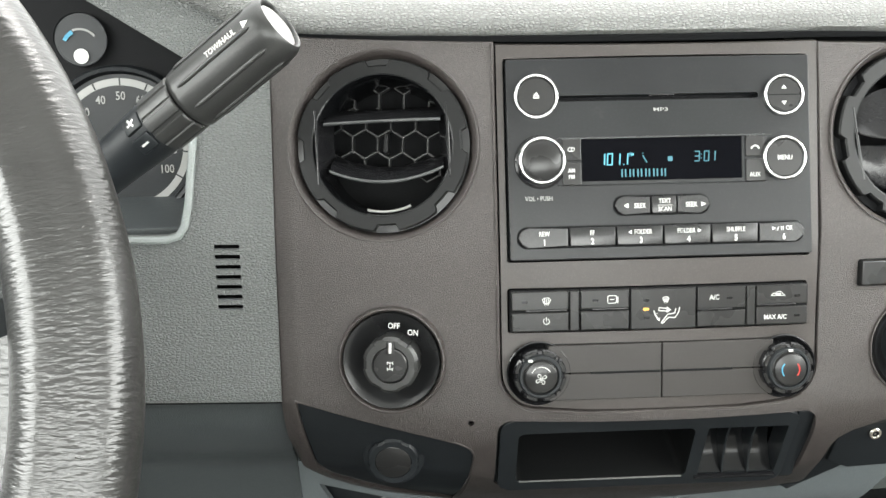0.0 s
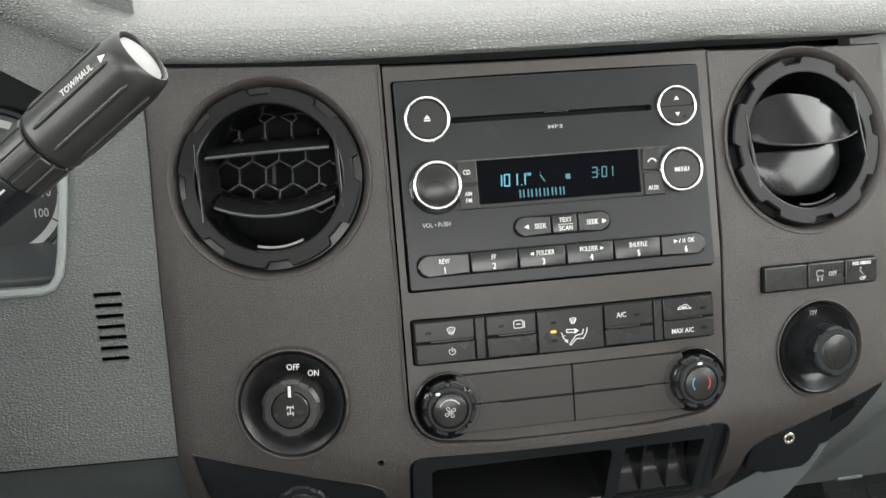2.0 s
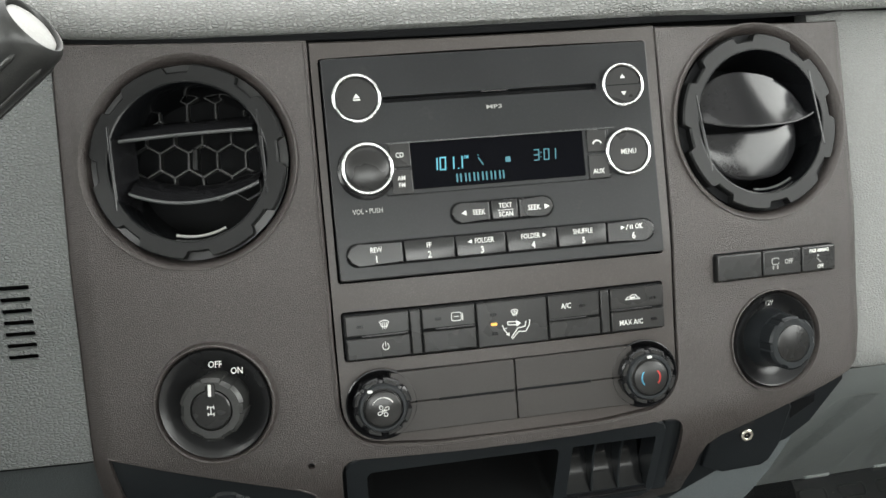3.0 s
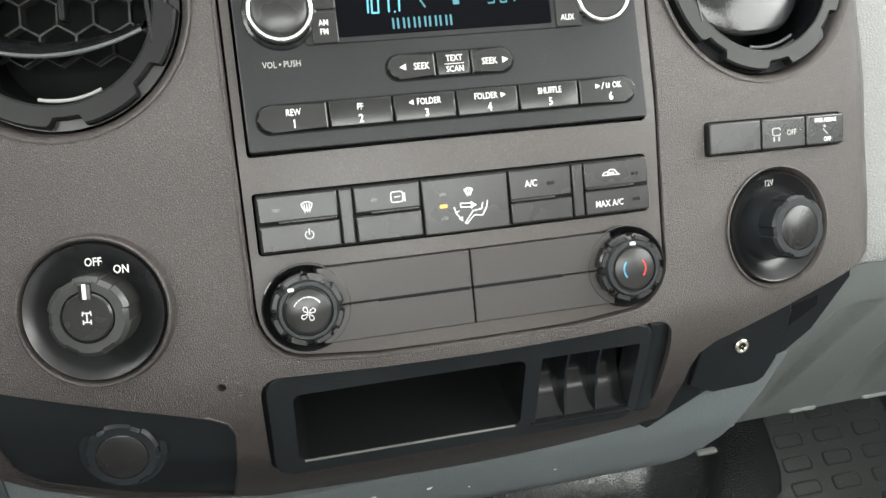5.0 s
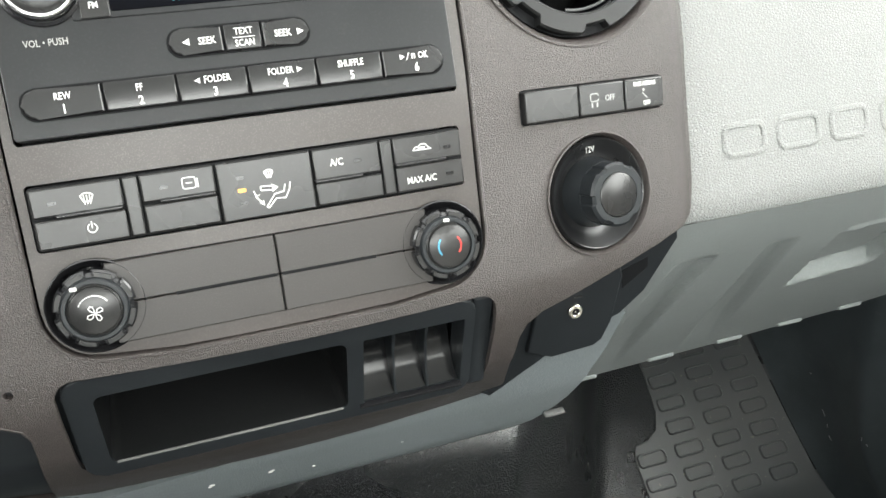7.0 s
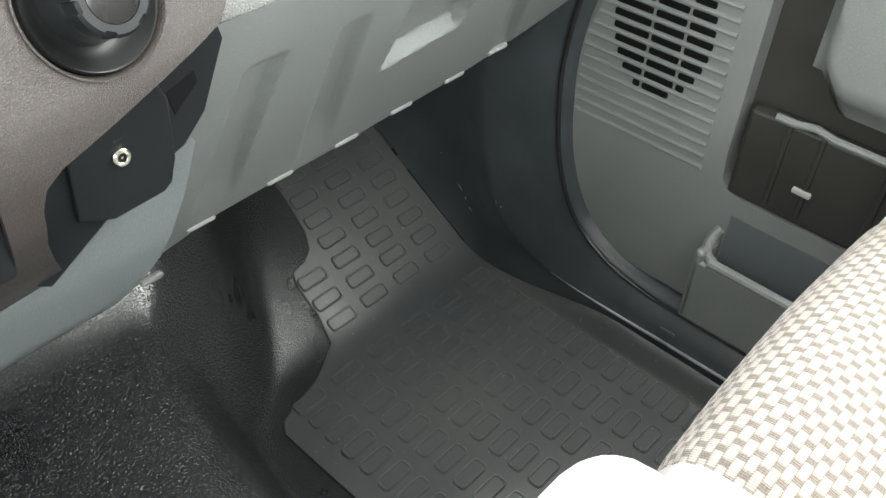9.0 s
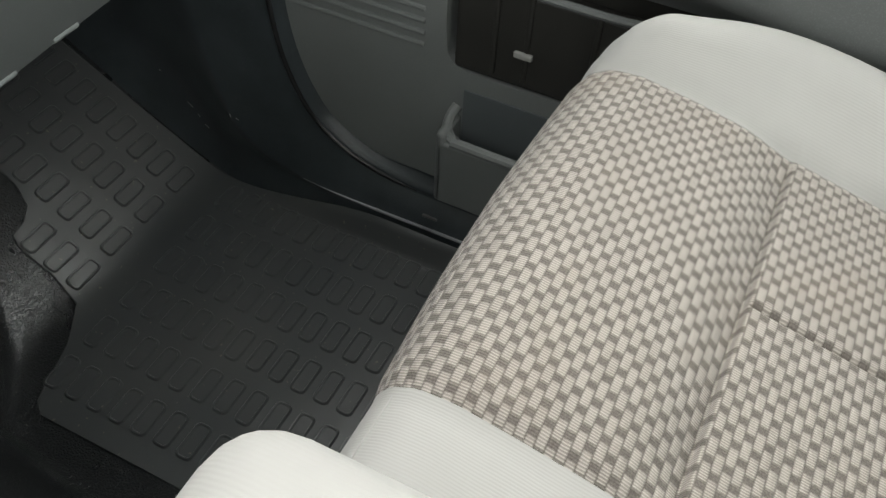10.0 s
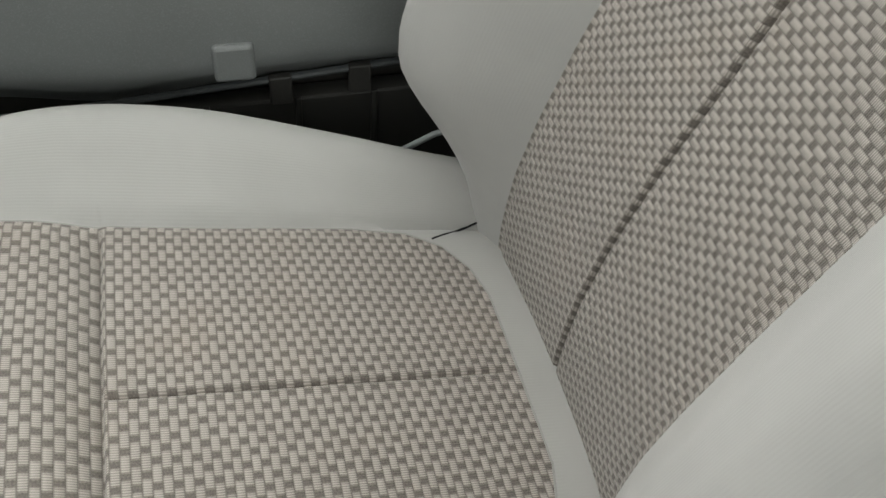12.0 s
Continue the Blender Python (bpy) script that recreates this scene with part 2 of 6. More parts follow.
def plastic(name, color, rough, grain_scale=0, grain_depth=0.0, grain_strength=0.5, vary=0.18, spec=0.5, scuff=0.0, speckle=0.15, speck_size=900):
    """Moulded plastic: uneven gloss, fine grain, faint cloudiness and dust."""
    n = Nodes(name)
    cloud = n.ramp(n.noise(14, 4), 0.3, 0.7)
    speck = n.ramp(n.noise(speck_size, 2), 0.52, 0.68)
    c = n.mix(cloud, tuple(v * (1 - vary) for v in color), tuple(v * (1 + vary) for v in color))
    c = n.mix(n.math("MULTIPLY", speck, speckle), c, tuple(v * 2.2 + 0.004 for v in color))
    if scuff:
        dust = n.math("MULTIPLY", n.ramp(n.noise(60, 6, 0.75), 0.6, 0.8), scuff)
        c = n.mix(dust, c, (0.25, 0.24, 0.22))
    r = n.math("ADD", n.math("MULTIPLY", cloud, 0.10), rough - 0.05)
    normal = None
    if grain_scale:
        cells = n.grain(grain_scale)
        normal = n.bump(n.math("ADD", cells, n.math("MULTIPLY", n.noise(grain_scale * 0.7, 3), 0.8)), grain_strength, grain_depth)
    return n.set(c, r, normal, Specular_IOR_Level=spec)


BEZEL = plastic("brown_textured_plastic", (0.0368, 0.0312, 0.0294), 0.36, 1600, 0.00038, 0.85, 0.05, spec=0.54, speckle=0.95, speck_size=1500)
PANEL = plastic("brown_satin_plastic", (0.0440, 0.0384, 0.0360), 0.37, 2200, 0.00008, 0.35, 0.03, spec=0.40, speckle=0.40, speck_size=1500)
RADIO = plastic("satin_black_plastic", (0.0105, 0.0112, 0.0124), 0.33, 2600, 0.00005, 0.3, 0.08, spec=0.32, scuff=0.05)
BUTTON = plastic("black_button_plastic", (0.0145, 0.0143, 0.0143), 0.28, 2000, 0.00005, 0.3, 0.08, spec=0.42)
PLATE = plastic("dark_brown_plate_plastic", (0.0335, 0.0308, 0.0294), 0.36, 2200, 0.00008, 0.35, 0.03, spec=0.34, speckle=0.25, speck_size=1700)
BLACK = plastic("black_plastic", (0.0115, 0.0134, 0.0152), 0.42, 1800, 0.00008, 0.35, 0.15, spec=0.3, scuff=0.03)
DISH = plastic("satin_dish_plastic", (0.010, 0.0102, 0.0108), 0.30, 0, 0, 0, 0.1)
GLOSS = plastic("glossy_black_plastic", (0.010, 0.010, 0.011), 0.17, 0, 0, 0, 0.1, spec=0.42)
KEYCAP = plastic("black_key_plastic", (0.0075, 0.0076, 0.0080), 0.24, 0, 0, 0, 0.08, spec=0.5)
VENT = plastic("dark_vent_plastic", (0.0062, 0.0065, 0.0067), 0.42, 1500, 0.00006, 0.3, 0.12, spec=0.22)
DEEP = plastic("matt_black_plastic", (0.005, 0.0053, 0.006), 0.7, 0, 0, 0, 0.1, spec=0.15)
POCKET = plastic("black_pocket_plastic", (0.005, 0.0054, 0.0060), 0.15, 0, 0, 0, 0.1, spec=0.30)
GREY = plastic("grey_moulded_plastic", (0.218, 0.236, 0.233), 0.46, 900, 0.0003, 0.5, 0.05, scuff=0.05)
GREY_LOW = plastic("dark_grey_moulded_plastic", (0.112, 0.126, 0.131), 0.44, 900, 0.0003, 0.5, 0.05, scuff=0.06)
LEVER = plastic("satin_dark_grey_plastic", (0.024, 0.0243, 0.0236), 0.36, 1500, 0.00008, 0.4, 0.15, speckle=0.2)
CAP_GREY = plastic("silver_grey_cap", (0.27, 0.27, 0.26), 0.4, 0, 0, 0, 0.06)
COLUMN = plastic("slate_grey_plastic", (0.052, 0.058, 0.060), 0.46, 900, 0.0003, 0.5, 0.05, scuff=0.03)
DOOR_GREY = plastic("grey_door_plastic", (0.19, 0.20, 0.198), 0.5, 1200, 0.00015, 0.4, 0.05, scuff=0.04)
DOOR_DARK = plastic("charcoal_door_plastic", (0.030, 0.029, 0.026), 0.5, 1200, 0.0002, 0.4, 0.12, scuff=0.05)
KICK = plastic("black_trim_plastic", (0.044, 0.0525, 0.0575), 0.34, 900, 0.0002, 0.4, 0.25, scuff=0.14)
SEAL = plastic("shiny_black_rubber", (0.022, 0.022, 0.023), 0.22, 0, 0, 0, 0.1)
# lighter plastic that puts the edges' highlight into the colour
EDGE = plastic("edge_glint_plastic", (0.055, 0.057, 0.058), 0.18, 0, 0, 0, 0.1)
# paler plastic for worn spots and for glints put into the colour
WEAR_GLINT = plastic("wear_and_glint_plastic", (0.11, 0.11, 0.108), 0.35, 0, 0, 0, 0.25, scuff=0.2)
CHROME = Nodes("brushed_chrome").set((0.66, 0.66, 0.66), 0.11, metal=1.0)
STEEL = Nodes("nickel_jack").set((0.62, 0.60, 0.54), 0.25, metal=1.0)
PRINT = Nodes("white_print").set((0.62, 0.62, 0.60), 0.5)
DIMPRINT = Nodes("grey_print").set((0.30, 0.30, 0.29), 0.5)
# pale grey for scuff marks and for the sheen painted on the sill
SCUFF_SHEEN = plastic("scuff_and_sheen_grey", (0.34, 0.35, 0.36), 0.3, 0, 0, 0, 0.2)
ROOF = plastic("headliner_cloth", (0.50, 0.50, 0.485), 0.9, 700, 0.0006, 0.4, 0.04)
RED_INK = Nodes("red_print").set((0.55, 0.05, 0.04), 0.5)
BLUE_INK = Nodes("blue_print").set((0.07, 0.33, 0.50), 0.5)


def glow(name, color, strength):
    return Nodes(name).set((0.01, 0.01, 0.01), 0.5, Emission_Color=(*color, 1), Emission_Strength=strength)


CYAN = glow("cyan_display_light", (0.16, 0.75, 0.95), 0.75)
CYAN_DIM = glow("dim_cyan_display_light", (0.10, 0.55, 0.70), 0.45)
AMBER = glow("amber_indicator_light", (1.0, 0.50, 0.08), 1.6)


def glass_black():
    n = Nodes("dark_display_glass")
    return n.set(n.mix(n.ramp(n.noise(8, 2), 0.3, 0.7), (0.0022, 0.0024, 0.0034), (0.0034, 0.0036, 0.0050)), 0.12, Specular_IOR_Level=0.04)


DISPLAY = glass_black()


def leather_vinyl(name, a, b, scale, depth, rough, strength=0.8, run=1.0, crease_shade=0.5, spec=0.5, flat=0.28, fine=0.25):
    """Grained vinyl: small uneven pebbles with soft creases, drawn out along x by run."""
    n = Nodes(name)
    stretch = n.node("Mapping")
    stretch.inputs["Scale"].default_value = (1 / run, 1, 1)
    n.link(n.co.outputs["Object"], stretch.inputs["Vector"])
    wob = n.node("TexNoise", Scale=scale * 0.6, Detail=2.0)
    n.link(stretch.outputs[0], wob.inputs["Vector"])
    shift = n.tree.nodes.new("ShaderNodeVectorMath")
    shift.operation = "MULTIPLY_ADD"
    n.link(wob.outputs["Color"], shift.inputs[0])
    shift.inputs[1].default_value = (0.7 / scale,) * 3
    n.link(stretch.outputs[0], shift.inputs[2])
    edge = n.node("TexVoronoi", Scale=scale, Randomness=0.9)
    edge.feature = "DISTANCE_TO_EDGE"
    n.link(shift.outputs[0], edge.inputs["Vector"])
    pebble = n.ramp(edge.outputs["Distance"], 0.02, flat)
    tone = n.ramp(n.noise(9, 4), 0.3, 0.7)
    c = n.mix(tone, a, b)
    # the low lines between pebbles get a darker colour, as painted shade
    c = n.mix(n.math("MULTIPLY", n.math("SUBTRACT", 1.0, pebble), crease_shade), c, tuple(v * 0.35 for v in a))
    h = n.math("ADD", pebble, n.math("MULTIPLY", n.noise(scale * 2.2, 2), fine))
    return n.set(c, n.math("ADD", n.math("MULTIPLY", tone, 0.08), rough), n.bump(h, strength, depth), Specular_IOR_Level=spec)


PAD = leather_vinyl("grey_pad_vinyl", (0.225, 0.228, 0.221), (0.250, 0.253, 0.246), 560, 0.0010, 0.52, 0.85, 1.9, crease_shade=0.42, flat=0.30, fine=0.15)
SIDE_PAD = leather_vinyl("grey_side_vinyl", (0.120, 0.127, 0.124), (0.138, 0.145, 0.141), 600, 0.0008, 0.46, 0.75, 1.7, crease_shade=0.26, fine=0.06)
COVER = leather_vinyl("grey_cover_vinyl", (0.190, 0.194, 0.189), (0.214, 0.218, 0.212), 640, 0.0006, 0.47, 0.65, 1.4, crease_shade=0.18, fine=0.06)


def pebbled(name, a, b, scale, depth, rough, spec, table):
    """Black sheet vinyl moulded in small close pebbles; a small table leaves their tops flat."""
    n = Nodes(name)
    cell = n.node("TexVoronoi", Scale=scale, Randomness=0.85)
    cell.feature = "SMOOTH_F1"
    cell.inputs["Smoothness"].default_value = 0.35
    n.link(n.co.outputs["Object"], cell.inputs["Vector"])
    dome = n.ramp(cell.outputs["Distance"], 0.62, 0.62 - table)
    tone = n.ramp(n.noise(6, 3), 0.3, 0.7)
    h = n.math("ADD", dome, n.math("MULTIPLY", n.noise(60, 3), 0.2))
    return n.set(n.mix(tone, a, b), n.math("ADD", n.math("MULTIPLY", tone, 0.06), rough), n.bump(h, 0.9, depth), Specular_IOR_Level=spec)


HUMP = pebbled("black_floor_vinyl", (0.014, 0.0158, 0.0172), (0.020, 0.0222, 0.0236), 430, 0.00100, 0.26, 1.0, 0.24)


def wheel_vinyl():
    """Dark vinyl with fine wrinkles that run across the rim."""
    n = Nodes("grained_wheel_vinyl")
    sep, along = n.node("SeparateXYZ"), n.node("CombineXYZ")
    n.link(n.co.outputs["Object"], sep.inputs[0])
    x, y, z = sep.outputs[0], sep.outputs[1], sep.outputs[2]
    n.link(n.math("MULTIPLY", n.math("ARCTAN2", y, x), 0.19), along.inputs[0])
    n.link(n.math("MULTIPLY", n.math("SQRT", n.math("ADD", n.math("MULTIPLY", x, x), n.math("MULTIPLY", y, y))), 0.28), along.inputs[1])
    n.link(n.math("MULTIPLY", z, 0.28), along.inputs[2])
    n.spot = along.outputs[0]
    wrinkle = n.noise(780, 2, 0.5)
    tone = n.ramp(n.noise(40, 3), 0.3, 0.7)
    return n.set(n.mix(tone, (0.017, 0.0166, 0.0160), (0.024, 0.0236, 0.0226)), n.math("ADD", n.math("MULTIPLY", tone, 0.05), 0.27), n.bump(wrinkle, 0.70, 0.00055), Specular_IOR_Level=0.75)


WHEEL = wheel_vinyl()


def rubber():
    n = Nodes("black_mat_rubber")
    where = n.tree.nodes.new("ShaderNodeObjectInfo")
    place = n.tree.nodes.new("ShaderNodeVectorMath")
    n.link(n.co.outputs["Object"], place.inputs[0]).link(where.outputs["Location"], place.inputs[1])
    n.spot = place.outputs[0]
    dirt = n.math("MULTIPLY", n.ramp(n.noise(7, 3, 0.5), 0.10, 0.95), 0.55)
    dust = n.math("MULTIPLY", n.ramp(n.noise(60, 3, 0.6), 0.45, 0.85), 0.30)
    crumb = n.math("MULTIPLY", n.ramp(n.noise(170, 2, 0.5), 0.715, 0.74), 0.5)
    c = n.mix(dirt, (0.054, 0.0610, 0.0655), (0.124, 0.120, 0.110))
    c = n.mix(dust, c, (0.085, 0.083, 0.078))
    c = n.mix(crumb, c, (0.30, 0.26, 0.21))
    r = n.math("ADD", n.math("MULTIPLY", dirt, 0.34), 0.30)
    wavy = n.bump(n.noise(9, 2, 0.4), 0.6, 0.010)
    return n.set(c, r, n.bump(n.noise(500, 4, 0.6), 0.25, 0.0004, wavy), Specular_IOR_Level=0.95)


RUBBER = rubber()


def weave():
    """Woven seat cloth: pale dashes in staggered columns over a taupe ground."""
    n = Nodes("woven_seat_cloth")
    sep = n.node("SeparateXYZ")
    n.link(n.co.outputs["UV"], sep.inputs[0])
    wob = n.noise(60, 2, where="UV")
    PERIOD, PITCH = 0.0138, 0.0053
    u = n.math("DIVIDE", n.math("ADD", sep.outputs[0], n.math("MULTIPLY", n.math("SUBTRACT", wob, 0.5), 0.0012)), PERIOD)
    v = n.math("DIVIDE", sep.outputs[1], PITCH)
    col = n.math("FLOOR", v)
    shift = n.tree.nodes.new("ShaderNodeTexWhiteNoise")
    shift.noise_dimensions = "1D"
    n.link(col, shift.inputs["W"])
    a = n.math("ADD", u, n.math("MULTIPLY", n.math("MODULO", col, 2.0), 0.5))
    a = n.math("ADD", a, n.math("MULTIPLY", shift.outputs["Value"], 0.06))
    fray = n.math("MULTIPLY", n.math("SUBTRACT", n.noise(800, 2, where="UV"), 0.5), 0.09)
    f = n.math("FRACT", n.math("ADD", a, fray))
    across = n.math("FRACT", v)
    round_v = n.math("SINE", n.math("MULTIPLY", across, math.pi))
    lit = n.math("MULTIPLY", n.ramp(f, 0.10, 0.22), n.ramp(f, 0.90, 0.78), clamp=True)
    body = n.math("MULTIPLY", lit, n.ramp(round_v, -0.12, 0.50), clamp=True)
    rib = n.math("SINE", n.math("MULTIPLY", a, 2 * math.pi * 10))
    cell = n.node("CombineXYZ")
    n.link(col, cell.inputs[0])
    n.link(n.math("FLOOR", a), cell.inputs[1])
    rnd = n.tree.nodes.new("ShaderNodeTexWhiteNoise")
    n.link(cell.outputs[0], rnd.inputs["Vector"])
    dash = n.mix(rnd.outputs["Value"], (0.210, 0.189, 0.166), (0.264, 0.240, 0.214))
    dash = n.mix(n.math("MULTIPLY", n.ramp(rib, -0.7, 1), 0.85), dash, (0.418, 0.387, 0.350))
    ground = n.mix(n.ramp(n.noise(900, 2, where="UV"), 0.35, 0.65), (0.095, 0.083, 0.072), (0.148, 0.131, 0.115))
    ground = n.mix(n.math("MULTIPLY", n.ramp(round_v, 0.30, 0.0), 0.35), ground, (0.085, 0.076, 0.066))
    stain = n.math("MULTIPLY", n.ramp(n.noise(11, 4, where="UV"), 0.54, 0.76), 0.17)
    c = n.mix(body, ground, dash)
    c = n.mix(stain, c, (0.29, 0.225, 0.165))
    fuzz = n.noise(1400, 2, where="UV")
    h = n.math("ADD", n.math("MULTIPLY", n.math("POWER", round_v, 0.7), n.math("ADD", n.math("MULTIPLY", lit, 0.8), 0.25)), n.math("MULTIPLY", rib, 0.12))
    h = n.math("ADD", h, n.math("MULTIPLY", fuzz, 0.12))
    return n.set(c, 0.85, n.bump(h, 0.8, 0.0011), Sheen_Weight=0.15)


WEAVE = weave()


def ribbed_cloth(name, color):
    """Plain seat cloth with a fine rib."""
    n = Nodes(name)
    sep = n.node("SeparateXYZ")
    n.link(n.co.outputs["UV"], sep.inputs[0])
    wob = n.math("MULTIPLY", n.noise(40, 2, where="UV"), 0.0012)
    rib = n.math("SINE", n.math("MULTIPLY", n.math("ADD", sep.outputs[0], wob), 2 * math.pi / 0.0022))
    cloud = n.ramp(n.noise(12, 4, where="UV"), 0.3, 0.7)
    c = n.mix(cloud, tuple(v * 0.95 for v in color), tuple(v * 1.04 for v in color))
    c = n.mix(n.math("MULTIPLY", n.ramp(rib, -1, 1), 0.018), c, tuple(v * 0.82 for v in color))
    h = n.math("ADD", rib, n.math("MULTIPLY", n.noise(700, 3, where="UV"), 1.2))
    return n.set(c, 0.85, n.bump(h, 0.18, 0.00016), Sheen_Weight=0.2)


CLOTH = ribbed_cloth("pale_grey_seat_cloth", (0.338, 0.335, 0.319))
PIPING = ribbed_cloth("grey_seam_piping", (0.26, 0.26, 0.245))


def asphalt():
    n = Nodes("concrete")
    return n.set(n.mix(n.noise(3, 6, 0.7), (0.20, 0.20, 0.195), (0.30, 0.29, 0.28)), 0.85, n.bump(n.noise(120, 3), 0.4, 0.004))


def clear_glass():
    n = Nodes("window_glass")
    return n.set((1, 1, 1), 0.0, Transmission_Weight=1.0, IOR=1.02)


ASPHALT, GLASS = asphalt(), clear_glass()

# ---- the cab around the camera ----
XC = 0.348  # centre line of the truck


def solid_sheet(outline, y0, y1):
    """An outline of (x, z) drawn out along y."""
    m = Matrix(((1, 0, 0, 0), (0, 0, 1, 0), (0, 1, 0, 0), (0, 0, 0, 1)))
    return prism(outline, y0, y1, m=m)


ground = part("ground", box((0, 0, -0.80), (400, 400, 0.02)), ASPHALT, smooth=0)
tagged(ground, "pale grey concrete under the truck", "ground", kind="structure")


def slab(name, c, s, mat, label, r=0.01):
    return tagged(part(name, box(c, s, r), mat), label, "wall" if "wall" in name else name.split("_")[0], kind="structure")


slab("ceiling", (XC, -0.20, 1.56), (1.66, 1.25, 0.04), ROOF, "pale grey cloth headliner of the cab")
slab("wall_rear", (XC, -0.80, 0.60), (1.66, 0.05, 1.00), DOOR_GREY, "grey trimmed rear wall of the cab")
slab("wall_rear_header", (XC, -0.80, 1.50), (1.66, 0.05, 0.10), ROOF, "pale strip over the rear window")
slab("wall_driver_side", (-0.475, 0.10, 0.56), (0.05, 1.75, 0.94), DOOR_GREY, "grey driver side door and wall trim")
for side, x in (("driver", -0.475), ("passenger", 1.19)):
    slab("wall_%s_header" % side, (x, -0.20, 1.51), (0.05, 1.25, 0.07), ROOF, "pale trim over the side window")
    slab("wall_%s_rear_post" % side, (x, -0.62, 1.25), (0.05, 0.38, 0.50), ROOF, "pale trimmed rear corner post")
    post = tube([(x, 0.98, 0.98), (x * 0.96 + XC * 0.04, 0.72, 1.24), (x * 0.92 + XC * 0.08, 0.42, 1.53)], [0.045, 0.04, 0.04], 10)
    tagged(part("windshield_post", post, ROOF), "pale grey trimmed windshield post", "post", kind="structure")
slab("wall_passenger_lower", (1.205, 0.25, 0.50), (0.05, 2.00, 1.00), KICK, "black outer skin behind the passenger door")
slab("wall_firewall", (XC, 1.24, 0.52), (1.66, 0.04, 0.95), DEEP, "black firewall behind the dashboard")
shield = box((XC, 0.72, 1.25), (1.58, 0.005, 0.82), 0, m=None)
bmesh.ops.rotate(shield, cent=(XC, 0.72, 1.25), matrix=Matrix.Rotation(radians(47), 3, "X"), verts=shield.verts)
win = part("window_1", shield, GLASS, smooth=0)
win.visible_shadow = False
tagged(win, "clear sloping windshield over the dashboard", "window", kind="structure")

# ---- floor with the transmission hump ----
HUMP_Y = [0.0, 0.40, 0.56, 0.61, 0.67, 0.74, 0.785, 0.81, 0.88, 1.20]
RISE_Y = [0.0, 0.40, 0.56, 0.67, 0.74, 0.788, 0.812, 0.838, 0.89, 1.20]
HUMP_TOP = [0.285, 0.318, 0.330, 0.334, 0.335, 0.338, 0.354, 0.382, 0.450, 0.66]
HUMP_A = [0.165, 0.172, 0.183, 0.190, 0.197, 0.214, 0.242, 0.270, 0.335, 0.43]  # half width of its level top
FOOT_Y = [0.0, 0.60, 0.70, 0.79, 0.83, 0.87, 0.93, 0.99, 1.20]
HUMP_B = [0.300, 0.308, 0.313, 0.322, 0.378, 0.406, 0.442, 0.482, 0.55]  # half width at its foot


def eased(y, ys, vs):
    return sum(float(np.interp(y + d, ys, vs)) for d in (-0.012, -0.006, 0.0, 0.006, 0.012)) / 5


def toe(y):
    """Height of the flat floor and of the toe board that rises from it."""
    t = y - 0.825
    return FLOOR - 0.004 + 0.70 * (0.5 * (t + math.sqrt(t * t + 0.0006)))


def floor_z(x, y):
    top, a, b = eased(y, RISE_Y, HUMP_TOP), eased(y, HUMP_Y, HUMP_A), eased(y, FOOT_Y, HUMP_B)
    d = abs(x - XC)
    low = toe(y)
    k = smooth01((b - d) / (b - a))
    crown = 0.010 * max(0.0, 1 - (d / a) ** 2) if d < a else 0
    return low + (max(top, low) - low) * k + crown


floor_bm = sheet(span(-0.45, 1.16, 0.011), span(-0.78, 1.22, 0.011), lambda x, y: (x, y, floor_z(x, y)))
tagged(part("floor", floor_bm, HUMP, smooth=60), "glossy black grained vinyl floor with hump", "floor", kind="structure")

# ---- dashboard face: one curved profile ----
PZ = [0.575, 0.600, 0.638, 0.673, 0.707, 0.730, 0.760, 0.790, 0.829, 0.940, 0.970]
PY = [0.6100, 0.597, 0.563, 0.541, 0.532, 0.5325, 0.5430, 0.5545, 0.5680, 0.6205, 0.6345]


def face_y(z):
    """Depth of the dashboard face at a height, softened over its bends."""
    return sum(float(np.interp(z + d, PZ, PY)) for d in (-0.006, -0.003, 0, 0.003, 0.006)) / 5


def bezel_y(x, z):
    edge = max(smooth01((0.1125 - x) / 0.011), smooth01((x - 0.5795) / 0.010))
    return face_y(z) + 0.40 * (x - XC) ** 2 + 0.0060 * edge


def on_bezel(x, z, out=0.0):
    """Local axes at a spot of the bezel, w pointing out towards the seats."""
    e = 0.004
    u = Vector((1, (bezel_y(x + e, z) - bezel_y(x - e, z)) / (2 * e), 0))
    v = Vector((0, (bezel_y(x, z + e) - bezel_y(x, z - e)) / (2 * e), 1))
    m = frame_matrix((x, bezel_y(x, z), z), u, v)
    return m @ Matrix.Translation((0, 0, out))


RF = frame_matrix((0.348, 0.5945, 0.883), (1, 0, 0), (0, 0.431, 0.902))  # radio face
CF = frame_matrix((0.348, 0.5555, 0.7945), (1, 0, 0), (0, 0.342, 0.940))  # climate panel
LF = frame_matrix((0.348, 0.5400, 0.690), (1, 0, 0), (0, -0.16, 0.987))  # storage tray
VENT_L, VENT_R = on_bezel(0.1743, 0.8900), on_bezel(0.5200, 0.8890)
KNOB_F = on_bezel(0.1768, 0.7638, 0.005)
SOCKET_F = on_bezel(0.5205, 0.7622)
SWITCH_F = on_bezel(0.5218, 0.8084) @ Matrix.Rotation(radians(-3.4), 4, "Z")
CAP_F = frame_matrix((0.1755, 0.5500, 0.6885), (1, -0.06, 0), (0, 0.10, 1))

dashboard = thing("dashboard", Matrix(), "grey dashboard with a dark brown textured centre bezel", "dashboard")

